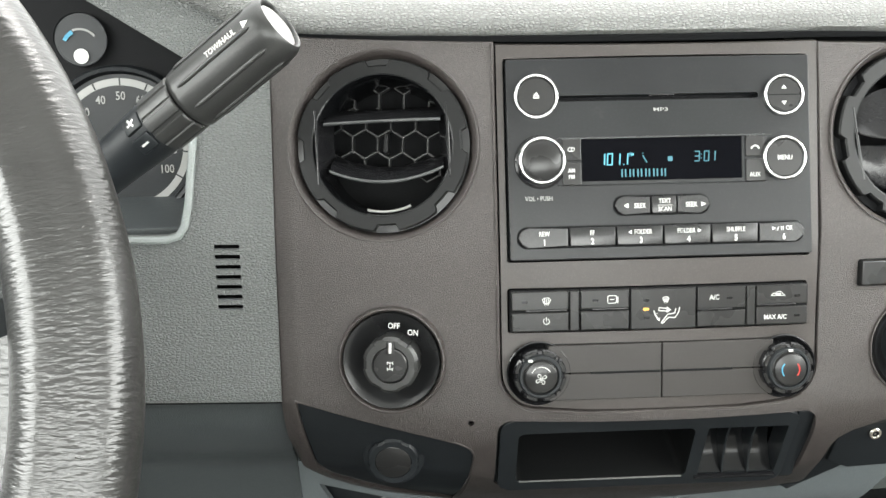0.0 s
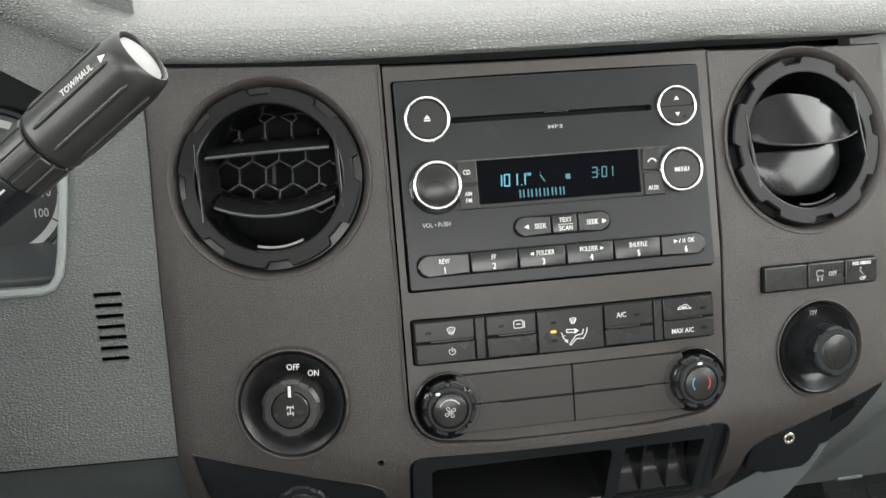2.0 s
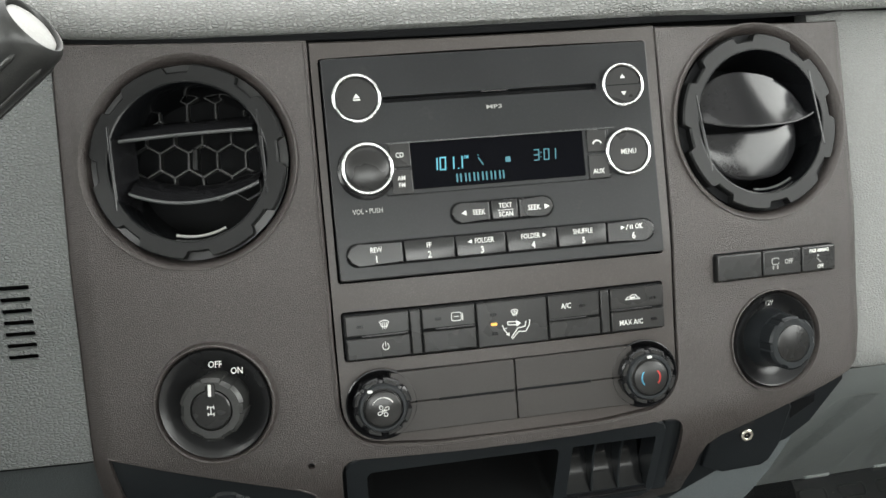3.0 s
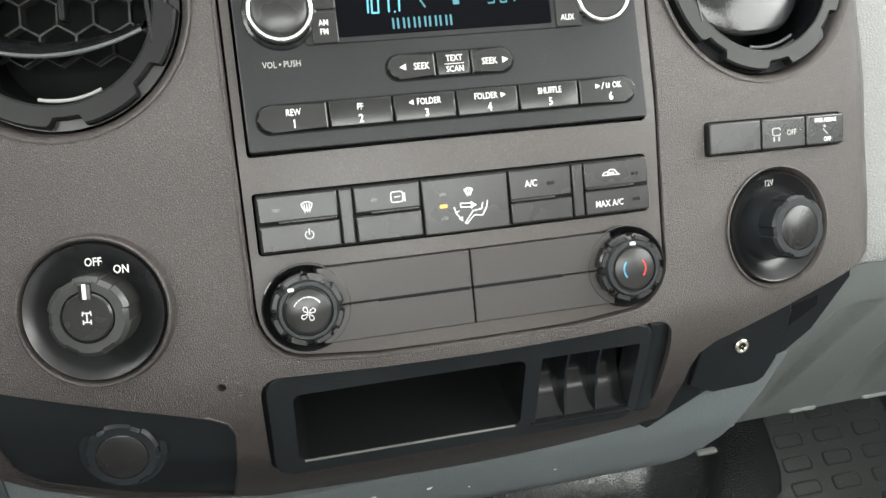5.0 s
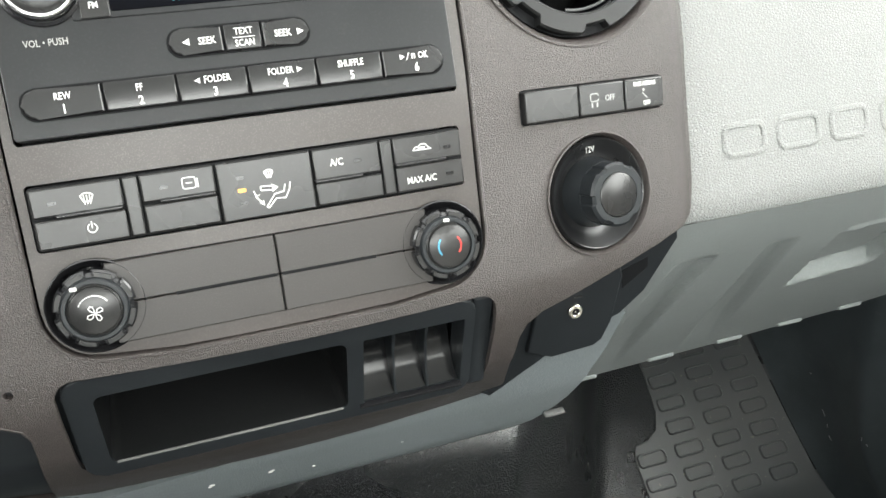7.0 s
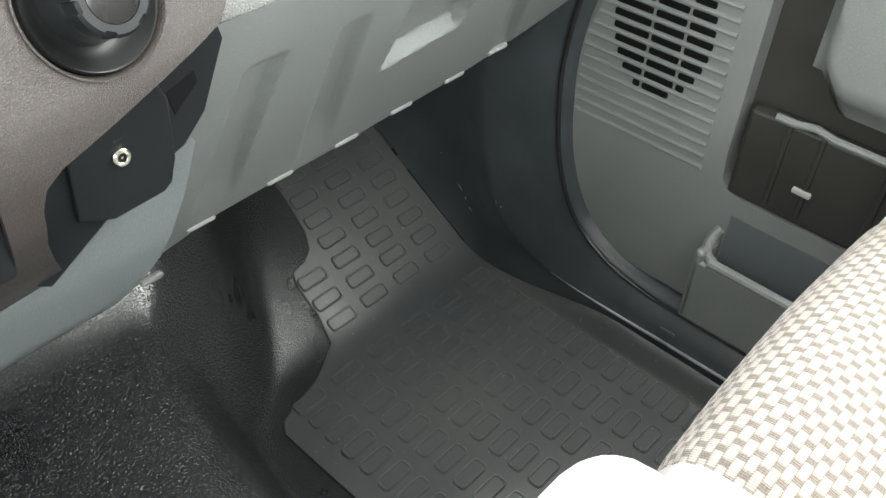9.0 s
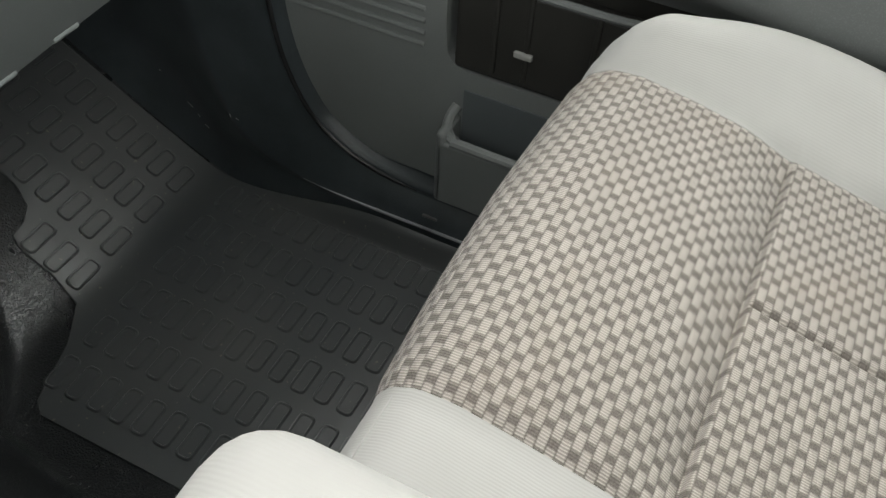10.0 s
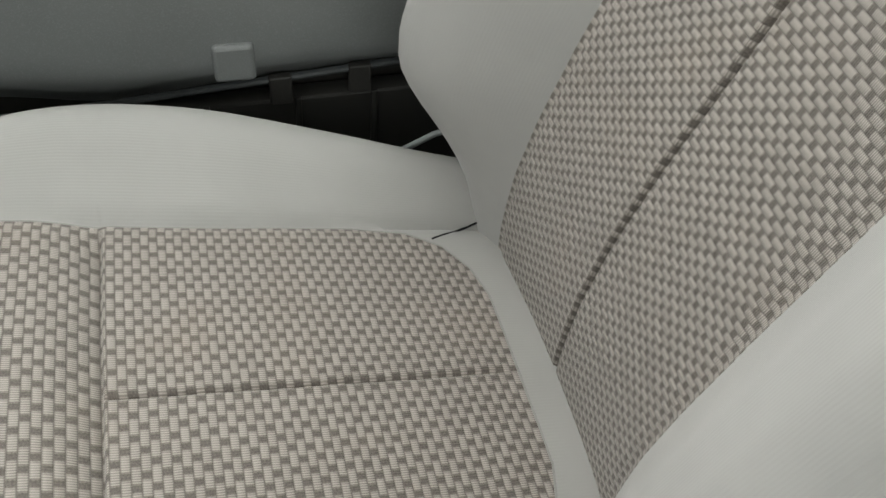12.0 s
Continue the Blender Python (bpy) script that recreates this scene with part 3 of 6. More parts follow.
BEZEL_LINE = [(0.1018, 0.9505), (0.1018, 0.74), (0.1045, 0.70), (0.113, 0.672), (0.128, 0.655), (0.212, 0.600), (0.2235, 0.590), (0.236, 0.5845), (0.325, 0.5805),
              (0.400, 0.5780), (0.463, 0.5815), (0.482, 0.5870), (0.4885, 0.5955), (0.4850, 0.607), (0.4740, 0.646), (0.4700, 0.668), (0.4712, 0.690), (0.4745, 0.7000), (0.4830, 0.7065),
              (0.563, 0.7290), (0.5755, 0.7330), (0.5840, 0.7405), (0.5880, 0.7540), (0.5870, 0.9370), (0.5835, 0.9405), (0.45, 0.9462), (0.348, 0.9482), (0.24, 0.9492)]
CENTRE_LINE = [(0.2455, 0.97), (0.2455, 0.760)] + arc(0.2680, 0.7580, 0.0225, 180, 270, 6)[0:] + [(0.30, 0.7335), (0.40, 0.7335)] + arc(0.4285, 0.7580, 0.0225, 270, 360, 6) + [(0.4515, 0.80), (0.4535, 0.97)]
LOW_LINE = [(0.1125, 0.7335), (0.219, 0.7075), (0.2265, 0.703), (0.2295, 0.695), (0.2265, 0.66), (0.2185, 0.606), (0.131, 0.6595), (0.1215, 0.675)]


def grown(pts, d):
    """An outline moved outwards by d."""
    out, n = [], len(pts)
    area = sum(pts[i][0] * pts[(i + 1) % n][1] - pts[(i + 1) % n][0] * pts[i][1] for i in range(n))
    s = 1 if area > 0 else -1
    for i in range(n):
        (ax, ay), (bx, by), (cx, cy) = pts[i - 1], pts[i], pts[(i + 1) % n]
        d1, d2 = Vector((bx - ax, by - ay)), Vector((cx - bx, cy - by))
        if d1.length < 1e-9 or d2.length < 1e-9:
            out.append((bx, by))
            continue
        n1, n2 = Vector((d1.y, -d1.x)).normalized() * s, Vector((d2.y, -d2.x)).normalized() * s
        k = (n1 + n2).normalized()
        k = k / max(0.5, k.dot(n1))
        out.append((bx + k.x * d, by + k.y * d))
    return out


def face_solid(thick=0.0035, back=0.0, x0=0.088, x1=0.60, z0=0.566, z1=0.966, step=0.006):
    return sheet(span(x0, x1, step), span(z0, z1, step), lambda x, z: (x, bezel_y(x, z) + back, z), lambda x, z: (x, bezel_y(x, z) + back + thick, z))


def hole(m, pts, d0=-0.05, d1=0.03):
    return prism(pts, d0, d1, m=m)


bezel_cuts = [solid_sheet(CENTRE_LINE, 0.40, 0.75), solid_sheet(grown(LOW_LINE, 0.0), 0.40, 0.75),
              hole(VENT_L, circle(0, 0, 0.0612)), hole(VENT_R, circle(0, 0, 0.0612)), hole(KNOB_F, circle(0, 0, 0.0335)), hole(SOCKET_F, circle(0, 0, 0.0318)),
              hole(SWITCH_F, rrect(0, 0, 0.0885, 0.0178, 0.002)), hole(LF, rrect(0.001, 0.0002, 0.211, 0.0735, 0.010)), hole(on_bezel(0.2265, 0.7245), circle(0, 0, 0.0021, 14))]
part("bezel", carved(face_solid(), solid_sheet(BEZEL_LINE, 0.40, 0.75), bezel_cuts), BEZEL, dashboard, "dark brown textured plastic bezel", smooth=50)
inner = grown(CENTRE_LINE, -0.0014)
centre_cuts = [solid_sheet([(0.2, 0.9478), (0.5, 0.9468), (0.5, 1.0), (0.2, 1.0)], 0.4, 0.75), hole(RF, rrect(0, 0, 0.1942, 0.1277, 0.002)), hole(CF, rrect(-0.0009, 0.0020, 0.1928, 0.0288, 0.002)), hole(CF, rrect(0.0, -0.0380, 0.146, 0.0365, 0.001)),
               hole(CF, circle(-0.0785, -0.0380, 0.0196)), hole(CF, circle(0.0795, -0.0382, 0.0196))]
part("centre_panel", carved(face_solid(), solid_sheet(inner, 0.40, 0.75), centre_cuts), PANEL, dashboard, "smooth dark brown centre panel round the radio", smooth=50)
part("bezel_backing", sheet(span(0.11, 0.578, 0.02), span(0.61, 0.945, 0.01), lambda x, z: (x, bezel_y(x, z) + 0.012 + 0.06 * (1 - smooth01((abs(x - 0.1735) - 0.06) / 0.02)) + 0.06 * (1 - smooth01((abs(x - 0.515) - 0.06) / 0.02)) + 0.075 * (1 - smooth01((z - 0.727) / 0.01)), z)), DEEP, dashboard)

# raised lips beside the centre panel
for line, w in ((CENTRE_LINE[1:-1], 0.0011),):
    pts = [(x, bezel_y(x, z) - 0.0002, z) for x, z in [(0.2447, 0.948)] + [(0.2447, z) for z in (0.92, 0.88, 0.84, 0.80)] + grown(CENTRE_LINE, 0.0008)[1:-1] + [(0.4530, z) for z in (0.84, 0.88, 0.92, 0.946)]]
    part("panel_edge", tube(pts, w, 6), BEZEL, dashboard, "thin raised edge round the centre panel")

# ---- padded top of the dashboard ----
PAD_LINE = [(0.640, 0.9500), (0.629, 0.9515), (0.6225, 0.9565), (0.6235, 0.9640), (0.631, 0.9710), (0.650, 0.9745), (0.690, 0.9748), (0.74, 0.970), (0.85, 0.959), (1.02, 0.945), (1.10, 0.93)]


def hood_rise(x):
    """The pad climbs into the hood over the instruments."""
    d = 0.082 - x
    return 0.30 * (d + math.sqrt(d * d + 0.0006)) - 0.0002 * (x > 0.2)


def pad_point(x, k):
    y, z = PAD_LINE[k]
    lift = 0.012 * smooth01((0.135 - x) / 0.10)
    bow = 0.40 * (min(max(x, 0.06), 0.64) - XC) ** 2 * 0.7
    return (x, y + bow, z + hood_rise(x) + lift * (1 if k > 1 else 0.0) - 0.030 * max(0.0, x - 0.45) * (k < 6))


bm = bmesh.new()
xs = span(-0.42, 1.10, 0.02)
grid = [[bm.verts.new(pad_point(x, k)) for k in range(len(PAD_LINE))] for x in xs]
for i in range(len(xs) - 1):
    for k in range(len(PAD_LINE) - 1):
        bm.faces.new((grid[i][k], grid[i + 1][k], grid[i + 1][k + 1], grid[i][k + 1]))
bmesh.ops.recalc_face_normals(bm, faces=bm.faces)
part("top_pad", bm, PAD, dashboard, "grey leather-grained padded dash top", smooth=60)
# matt black tube draws the shadow line beneath the overhanging pad
part("pad_shadow_gap", tube([(x, bezel_y(min(x, 0.60), 0.95) + 0.004, 0.9512 + hood_rise(x) - 0.030 * max(0.0, x - 0.45)) for x in span(-0.30, 1.05, 0.02)], 0.0035, 6), DEEP, dashboard)

# ---- panel beside the instruments ----
def side_y(x, z):
    return face_y(z) + 0.0275 + 0.04 * max(0.0, 0.10 - x) + 0.008 * smooth01((0.731 - z) / 0.006)


CLUSTER_LINE = [(-0.40, 0.8345), (0.034, 0.8345), (0.040, 0.836), (0.044, 0.841), (0.0465, 0.853), (0.0555, 0.925), (0.0500, 0.937), (0.005, 0.962), (-0.10, 1.022), (-0.40, 1.19)]
side = sheet(span(-0.45, 0.1030, 0.008), span(0.7300, 1.02, 0.008), lambda x, z: (x, side_y(x, z), z), lambda x, z: (x, side_y(x, z) + 0.0028, z))
slot_cuts = [solid_sheet(rrect(0.0718 + 0.0001 * k, 0.8275 - 0.0062 * k, 0.0168, 0.0033, 0.0009, 2), 0.4, 0.8) for k in range(7)]
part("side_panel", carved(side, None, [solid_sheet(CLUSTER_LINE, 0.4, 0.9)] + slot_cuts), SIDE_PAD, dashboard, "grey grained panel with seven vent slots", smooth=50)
part("panel_seam", tube([(x, side_y(x, 0.733) + 0.0030, 0.7285) for x in span(-0.20, 0.108, 0.02)], 0.0016, 6), DEEP, dashboard, "dark seam above the lower trim")
part("slot_backing", sheet(span(0.045, 0.092, 0.006), span(0.765, 0.84, 0.006), lambda x, z: (x, side_y(x, z) + 0.0160, z)), DEEP, dashboard)
lip = [(x, side_y(x, z) - 0.0010, z) for x, z in [(-0.20, 0.8325), (-0.1, 0.8325), (0.0, 0.8325), (0.0345, 0.8326), (0.0415, 0.8346), (0.0458, 0.8405), (0.0485, 0.853), (0.0575, 0.93)]]
part("cluster_lip", tube(lip, 0.0026, 8), GREY, dashboard, "rounded grey lip under the instruments")
low = sheet(span(-0.45, 0.1045, 0.012), span(0.605, 0.7275, 0.008), lambda x, z: (x, side_y(x, max(z, 0.66)) + 0.10 * max(0.0, 0.66 - z) + 0.001, z), lambda x, z: (x, side_y(x, max(z, 0.66)) + 0.02 + 0.10 * max(0.0, 0.66 - z), z))
part("column_panel", low, COLUMN, dashboard, "darker grey panel under the steering column", smooth=50)

# ---- panel under the bezel and the pocket panel ----
def low_place(x, z):
    return (x, 0.594 + 0.36 * (0.600 - z) + 0.64 * max(0.0, 0.56 - z) + 0.25 * max(0.0, z - 0.60), z)


low_line = [(0.10, 0.66), (0.222, 0.604), (0.24, 0.60), (0.455, 0.612), (0.47, 0.66), (0.545, 0.675), (0.568, 0.655), (0.558, 0.626), (0.547, 0.604), (0.538, 0.584), (0.527, 0.571), (0.512, 0.560), (0.495, 0.548), (0.46, 0.531), (0.40, 0.524), (0.32, 0.516), (0.235, 0.522), (0.11, 0.545)]
strip = sheet(span(0.06, 0.60, 0.01), span(0.50, 0.69, 0.008), low_place, lambda x, z: (low_place(x, z)[0], low_place(x, z)[1] + 0.006, z))
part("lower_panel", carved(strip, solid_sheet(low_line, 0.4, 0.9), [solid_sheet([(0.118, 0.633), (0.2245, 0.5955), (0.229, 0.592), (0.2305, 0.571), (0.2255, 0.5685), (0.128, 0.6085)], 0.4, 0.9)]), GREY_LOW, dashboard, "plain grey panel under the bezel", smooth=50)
slot = prism([(0.116, 0.635), (0.2255, 0.597), (0.2300, 0.594), (0.2310, 0.5695), (0.2255, 0.5675), (0.112, 0.612), (0.106, 0.64)], 0.6045, 0.640, m=Matrix(((1, 0, 0, 0), (0, 0, 1, 0), (0, 1, 0, 0), (0, 0, 0, 1))))
drawer = part("drawer_front", slot, BLACK, dashboard, "black drawer front under the pocket panel")
marks([rrect(0.168, 0.605, 0.010, 0.0010, 0.0003, 1), rrect(0.176, 0.6005, 0.016, 0.0010, 0.0003, 1), rrect(0.188, 0.5975, 0.012, 0.0009, 0.0003, 1)], -0.6040, DIMPRINT, drawer, "print",
      m=Matrix(((1, 0, 0, 0), (0, 0, -1, 0), (0, 1, 0, 0), (0, 0, 0, 1))))

pocket = sheet(span(0.10, 0.24, 0.006), span(0.595, 0.745, 0.006), lambda x, z: (x, bezel_y(x, z) + 0.0035, z), lambda x, z: (x, bezel_y(x, z) + 0.008, z))
part("pocket_panel", carved(pocket, solid_sheet(grown(LOW_LINE, -0.0008), 0.4, 0.75), [hole(CAP_F, circle(0, 0, 0.0150))]), BLACK, dashboard, "black lower panel with a capped socket", smooth=50)
rim = [(x, bezel_y(x, z) + 0.0004, z) for x, z in LOW_LINE[:6]]
part("pocket_edge", tube(rim, 0.0009, 6), BEZEL, dashboard)

part("under_panel", box((0.02, 0.665, 0.560), (0.40, 0.07, 0.085), 0.01), BLACK, dashboard, "black underside beneath the steering column")
part("cubby_backing", box((0.348, 0.640, 0.672), (0.235, 0.006, 0.115)), DEEP, dashboard)
scratches = bmesh.new()
rng = random.Random(4)
for k in range(11):
    x, z = 0.2300 + rng.uniform(-0.003, 0.005), 0.7290 + rng.uniform(-0.003, 0.003) - (0.010 if k > 7 else 0)
    a = rng.uniform(-60, 20)
    d = rng.uniform(0.0004, 0.0016)
    m = on_bezel(x, z, 0.0002) @ Matrix.Rotation(radians(a), 4, "Z")
    box((0, 0, 0), (d, 0.00022, 0.0002), m=m, into=scratches)
part("scratches", scratches, WEAR_GLINT, dashboard, "pale scratches by a small hole", smooth=0)
for x, z, s in ((0.300, 0.585, 0.0016), (0.2985, 0.5835, 0.0011), (0.335, 0.5835, 0.0013), (0.3365, 0.5845, 0.0010), (0.362, 0.577, 0.0008), (0.42, 0.579, 0.0009), (0.232, 0.594, 0.0008)):
    p = low_place(x, z)
    part("paint_chip", box((x, p[1] - 0.0001, z), (s * 1.9, 0.0003, s * 1.1), 0.0001), PRINT, dashboard, "tiny white chip", smooth=0)
part("panel_clip", box((0.5290, 0.6005, 0.5715), (0.015, 0.005, 0.0030), 0.0012), WEAR_GLINT, dashboard, "bright worn clip at the panel corner")

# ---- glove box side ----
GF = frame_matrix((0.80, 0.6018, 0.80), (1, 0, 0), (0, 0.425, 0.905))  # lettered face


def glove_upper(x, z):
    return (x, 0.567 + 0.47 * (z - 0.726) + 0.10 * max(0.0, 0.60 - x) + 0.012 * math.exp(-((z - 0.722) / 0.006) ** 2) * 0.4 + 0.35 * max(0.0, x - 0.98) ** 2, z)


upper = sheet(span(0.578, 1.075, 0.012), span(0.7225, 0.962, 0.008), glove_upper, lambda x, z: (x, glove_upper(x, z)[1] + 0.015, z))
glove = thing("glove_box_cover", Matrix(), "grey moulded glove box cover with embossed letters", "glove box")
part("upper_cover", upper, COVER, glove, "lighter grained upper cover", smooth=50)


def lid_place(x, z, deep=0.0):
    return (x, 0.5655 + 0.683 * (0.726 - z) + deep + 0.35 * max(0.0, x - 0.98) ** 2, z)


def lid_top(x):
    return 0.7255


def lid_low(x):
    return float(np.interp(x, [0.535, 0.605, 0.628, 0.650, 0.80, 0.86, 0.93, 0.985, 1.03, 1.085], [0.425, 0.430, 0.440, 0.455, 0.463, 0.470, 0.476, 0.490, 0.505, 0.520]))


def groove_depth(x, z):
    """Slots pressed into the lid, and the pull pocket whose ledge faces up."""
    d = 0.0
    for top, low, zt, wide in ((0.629, 0.647, 0.670, 0.026), (0.698, 0.752, 0.671, 0.021), (0.872, 0.992, 0.692, 0.016)):
        cx = top + (low - top) * (zt - z) / 0.20
        w = wide + 0.010 * (zt - z) / 0.20
        k = smooth01((w / 2 - abs(x - cx)) / 0.006 + 0.5) * smooth01((zt - z) / 0.006 + 0.5) * smooth01((z - 0.462) / 0.09)
        d = max(d, 0.0075 * k)
    u = x - 0.22 * (0.67 - z)
    side = smooth01((u - 0.753) / 0.003 + 0.5) * smooth01((0.832 - u) / 0.003 + 0.5)
    rise = (x - 0.78) * 0.15
    depth = np.interp(z - rise, [0.580, 0.583, 0.598, 0.640, 0.667, 0.6705, 0.6725, 0.6765], [0.0, 0.0, 0.0150, 0.0115, 0.0080, -0.0012, -0.0020, 0.0])
    pull = float(depth) * side
    return max(d, pull) if pull >= 0 else pull


bm = bmesh.new()
xs, ks = span(0.535, 1.085, 0.0025), span(0, 1, 1 / 90)
front = [[None] * len(ks) for _ in xs]
for i, x in enumerate(xs):
    for j, k in enumerate(ks):
        z = lid_low(x) + (lid_top(x) - lid_low(x)) * k
        front[i][j] = bm.verts.new(lid_place(x, z, groove_depth(x, z)))
for i in range(len(xs) - 1):
    for j in range(len(ks) - 1):
        bm.faces.new((front[i][j], front[i + 1][j], front[i + 1][j + 1], front[i][j + 1]))
under = [bm.verts.new((v[0].co.x, v[0].co.y + 0.10, v[0].co.z + 0.02)) for v in front]
for i in range(len(xs) - 1):
    bm.faces.new((under[i], under[i + 1], front[i + 1][0], front[i][0]))
bmesh.ops.recalc_face_normals(bm, faces=bm.faces)
lid = part("lower_lid", bm, GREY, glove, "grey lower lid with pressed slots", smooth=40)
for x in (0.642, 0.721, 0.796, 0.862, 0.931, 0.985):
    z = lid_low(x)
    stub = box((0, 0, 0), (0.030, 0.010, 0.007), 0.003, m=Matrix.Translation((x, lid_place(x, z)[1] - 0.001, z + 0.004)) @ Matrix.Rotation(radians(-34), 4, "X"))
    part("rib_stub", stub, GREY, lid)
# embossed characters of the model name, as plain raised outlines
for u, w in ((-0.1667, 0.032), (-0.1274, 0.033), (-0.0890, 0.031), (-0.0503, 0.029), (-0.0140, 0.033), (0.0600, 0.032), (0.1040, 0.033), (0.1440, 0.031), (0.1830, 0.031)):
    bm = bmesh.new()
    outline = rrect(u, -0.0388, w - 0.004, 0.0175, 0.005, 4)
    tube([(x, y, 0.0) for x, y in outline], 0.0021, 8, closed=True, into=bm)
    bmesh.ops.scale(bm, vec=(1, 1, 0.55), verts=bm.verts)
    bmesh.ops.transform(bm, matrix=GF, verts=bm.verts)
    part("embossed_character", bm, COVER, glove)
part("dash_end", tube([(1.078, 0.60, 0.96), (1.083, 0.63, 0.83), (1.088, 0.66, 0.72), (1.092, 0.70, 0.60), (1.094, 0.78, 0.47)], 0.022, 10), KICK, dashboard, "black trim at the end of the dash")
part("under_dash", box((0.75, 0.93, 0.56), (0.75, 0.38, 0.10), 0.01), DEEP, dashboard)

# black corner panel with the audio jack
corner = thing("jack_panel", Matrix(), "black corner panel under the bezel with metal jack", "panel")
flat = Matrix(((1, 0, 0, 0), (0, 0, 1, 0), (0, 1, 0, 0), (0, 0, 0, 1)))


def tilted(pts, front_y, thick, slope, bevel=0.0008):
    """A plate of outline (x, z) that leans back towards its lower edge."""
    bm = prism([(x, -z) for x, z in pts], -thick, 0.0, bevel)
    for v in bm.verts:
        x, z, w = v.co.x, -v.co.y, v.co.z
        v.co = (x, front_y + slope * (0.70 - z) - w, z)
    bmesh.ops.recalc_face_normals(bm, faces=bm.faces)
    return bm


part("backplate", tilted([(0.470, 0.705), (0.563, 0.7325), (0.579, 0.7265), (0.5815, 0.7185), (0.5690, 0.6800), (0.5560, 0.6640), (0.5450, 0.6600), (0.5100, 0.6410), (0.4740, 0.6130), (0.4660, 0.6200), (0.464, 0.66)], 0.5690, 0.004, 0.20), BLACK, corner)
tab = part("tab", tilted([(0.4945, 0.700), (0.541, 0.7155), (0.5475, 0.7000), (0.5475, 0.6620), (0.5450, 0.6470), (0.5400, 0.6425), (0.5110, 0.6405), (0.4935, 0.6500)], 0.5655, 0.003, 0.20, 0.0012), BLACK, corner, "folded black plate tab")
part("plate_slot", tilted([(0.5480, 0.7010), (0.5640, 0.7080), (0.5660, 0.7000), (0.5520, 0.6860)], 0.5686, 0.001, 0.20, 0.0003), DEEP, corner, "dark slot in the plate")
jm = frame_matrix((0.5190, 0.5684, 0.6795), (1, 0, 0), (0, 0.12, 0.98))
jack = part("jack", lathe([(0.0022, -0.002), (0.0022, 0.0016), (0.0026, 0.0020), (0.0038, 0.0020), (0.0045, 0.0014), (0.0046, -0.003)], 32, m=jm), STEEL, corner, "round nickel audio jack")
part("jack_hole", lathe([(0.0, 0.0010), (0.0023, 0.0010)], 16, m=jm), DEEP, jack)
part("jack_pin", lathe([(0.0, 0.0014), (0.0006, 0.0013), (0.0007, 0.0008)], 12, m=jm), STEEL, jack)
part("jack_print", box((0.5195, 0.5662, 0.6905), (0.0052, 0.0006, 0.0010)), BUTTON, tab)

# ---- radio ----
radio = thing("car_radio", RF, "satin black car radio with chrome-ringed knobs, switched on", "radio")
plate_cuts = [prism(rrect(0.0, 0.0376, 0.1260, 0.0036, 0.0012, 3), -0.02, 0.02)]
plate = carved(prism(rrect(0, 0, 0.1915, 0.1250, 0.0015, 3), -0.006, 0.0025, 0.0006), None, plate_cuts)
faceplate = part("faceplate", plate, RADIO, radio, smooth=40)
part("disc_slot", box((0.0, 0.0376, -0.008), (0.129, 0.0045, 0.004)), DEEP, faceplate)
part("slot_shine", box((0.002, 0.0392, 0.0005), (0.0160, 0.0012, 0.0030), 0.0004), GLOSS, faceplate)
lettering("MP3", 0.0031, (0.001, 0.0297, 0.0026), DIMPRINT, faceplate, wide=1.75, weight=0.012)
lettering("VOL • PUSH", 0.0040, (-0.0768, -0.0243, 0.0026), DIMPRINT, faceplate)


def ringed_knob(name, u, v, r, out, label, dome=0.0):
    """A black dial with a bright ring at its foot."""
    k = part(name, lathe([(r * q, out + dome * (1 - (q / 0.78) ** 2)) for q in (0.0, 0.15, 0.3, 0.45, 0.6, 0.7, 0.78)] + [(r * 0.83, out - 0.0006), (r * 0.84, 0.0), (0, 0)], 56, (u, v)), BUTTON, radio, label)
    part("chrome_ring", lathe([(r * 0.82, out - 0.0016)] + [(r * (0.915 - 0.085 * math.cos(radians(q))), out - 0.0010 + 0.0019 * math.sin(radians(q))) for q in range(0, 181, 20)] + [(r * 1.01, 0.0022)], 72, (u, v)), CHROME, k, "bright chrome ring")
    return k


eject = ringed_knob("eject_button", -0.0776, 0.0388, 0.0141, 0.0062, "round black eject button in a chrome ring")
seek = ringed_knob("tune_button", 0.0784, 0.0370, 0.0130, 0.0054, "split round button with up and down marks")
volume = ringed_knob("volume_knob", -0.0752, -0.0010, 0.0149, 0.0088, "plain black volume knob in a chrome ring", 0.0022)
menu = ringed_knob("menu_button", 0.0776, -0.0024, 0.0141, 0.0066, "round menu button in a chrome ring")
part("knob_seat", lathe([(0.0150, 0.0040), (0.0164, 0.0034), (0.0168, 0.0024)], 48, (-0.0752, -0.0014)), GLOSS, volume)
marks([[(-0.0796, 0.0388), (-0.0756, 0.0388), (-0.0776, 0.0414)], rrect(-0.0776, 0.0379, 0.0040, 0.0008, 0.0002, 1)], 0.0062, PRINT, eject)
marks([[(0.0768, 0.0408), (0.0800, 0.0408), (0.0784, 0.0432)]], 0.0054, PRINT, seek)
marks([[(0.0784, 0.0306), (0.0800, 0.0330), (0.0768, 0.0330)]], 0.0054, PRINT, seek)
part("split_line", box((0.0784, 0.0370, 0.0053), (0.0245, 0.0006, 0.0004)), DEEP, seek)
lettering("MENU", 0.0042, (0.0776, -0.0024, 0.0067), PRINT, menu)

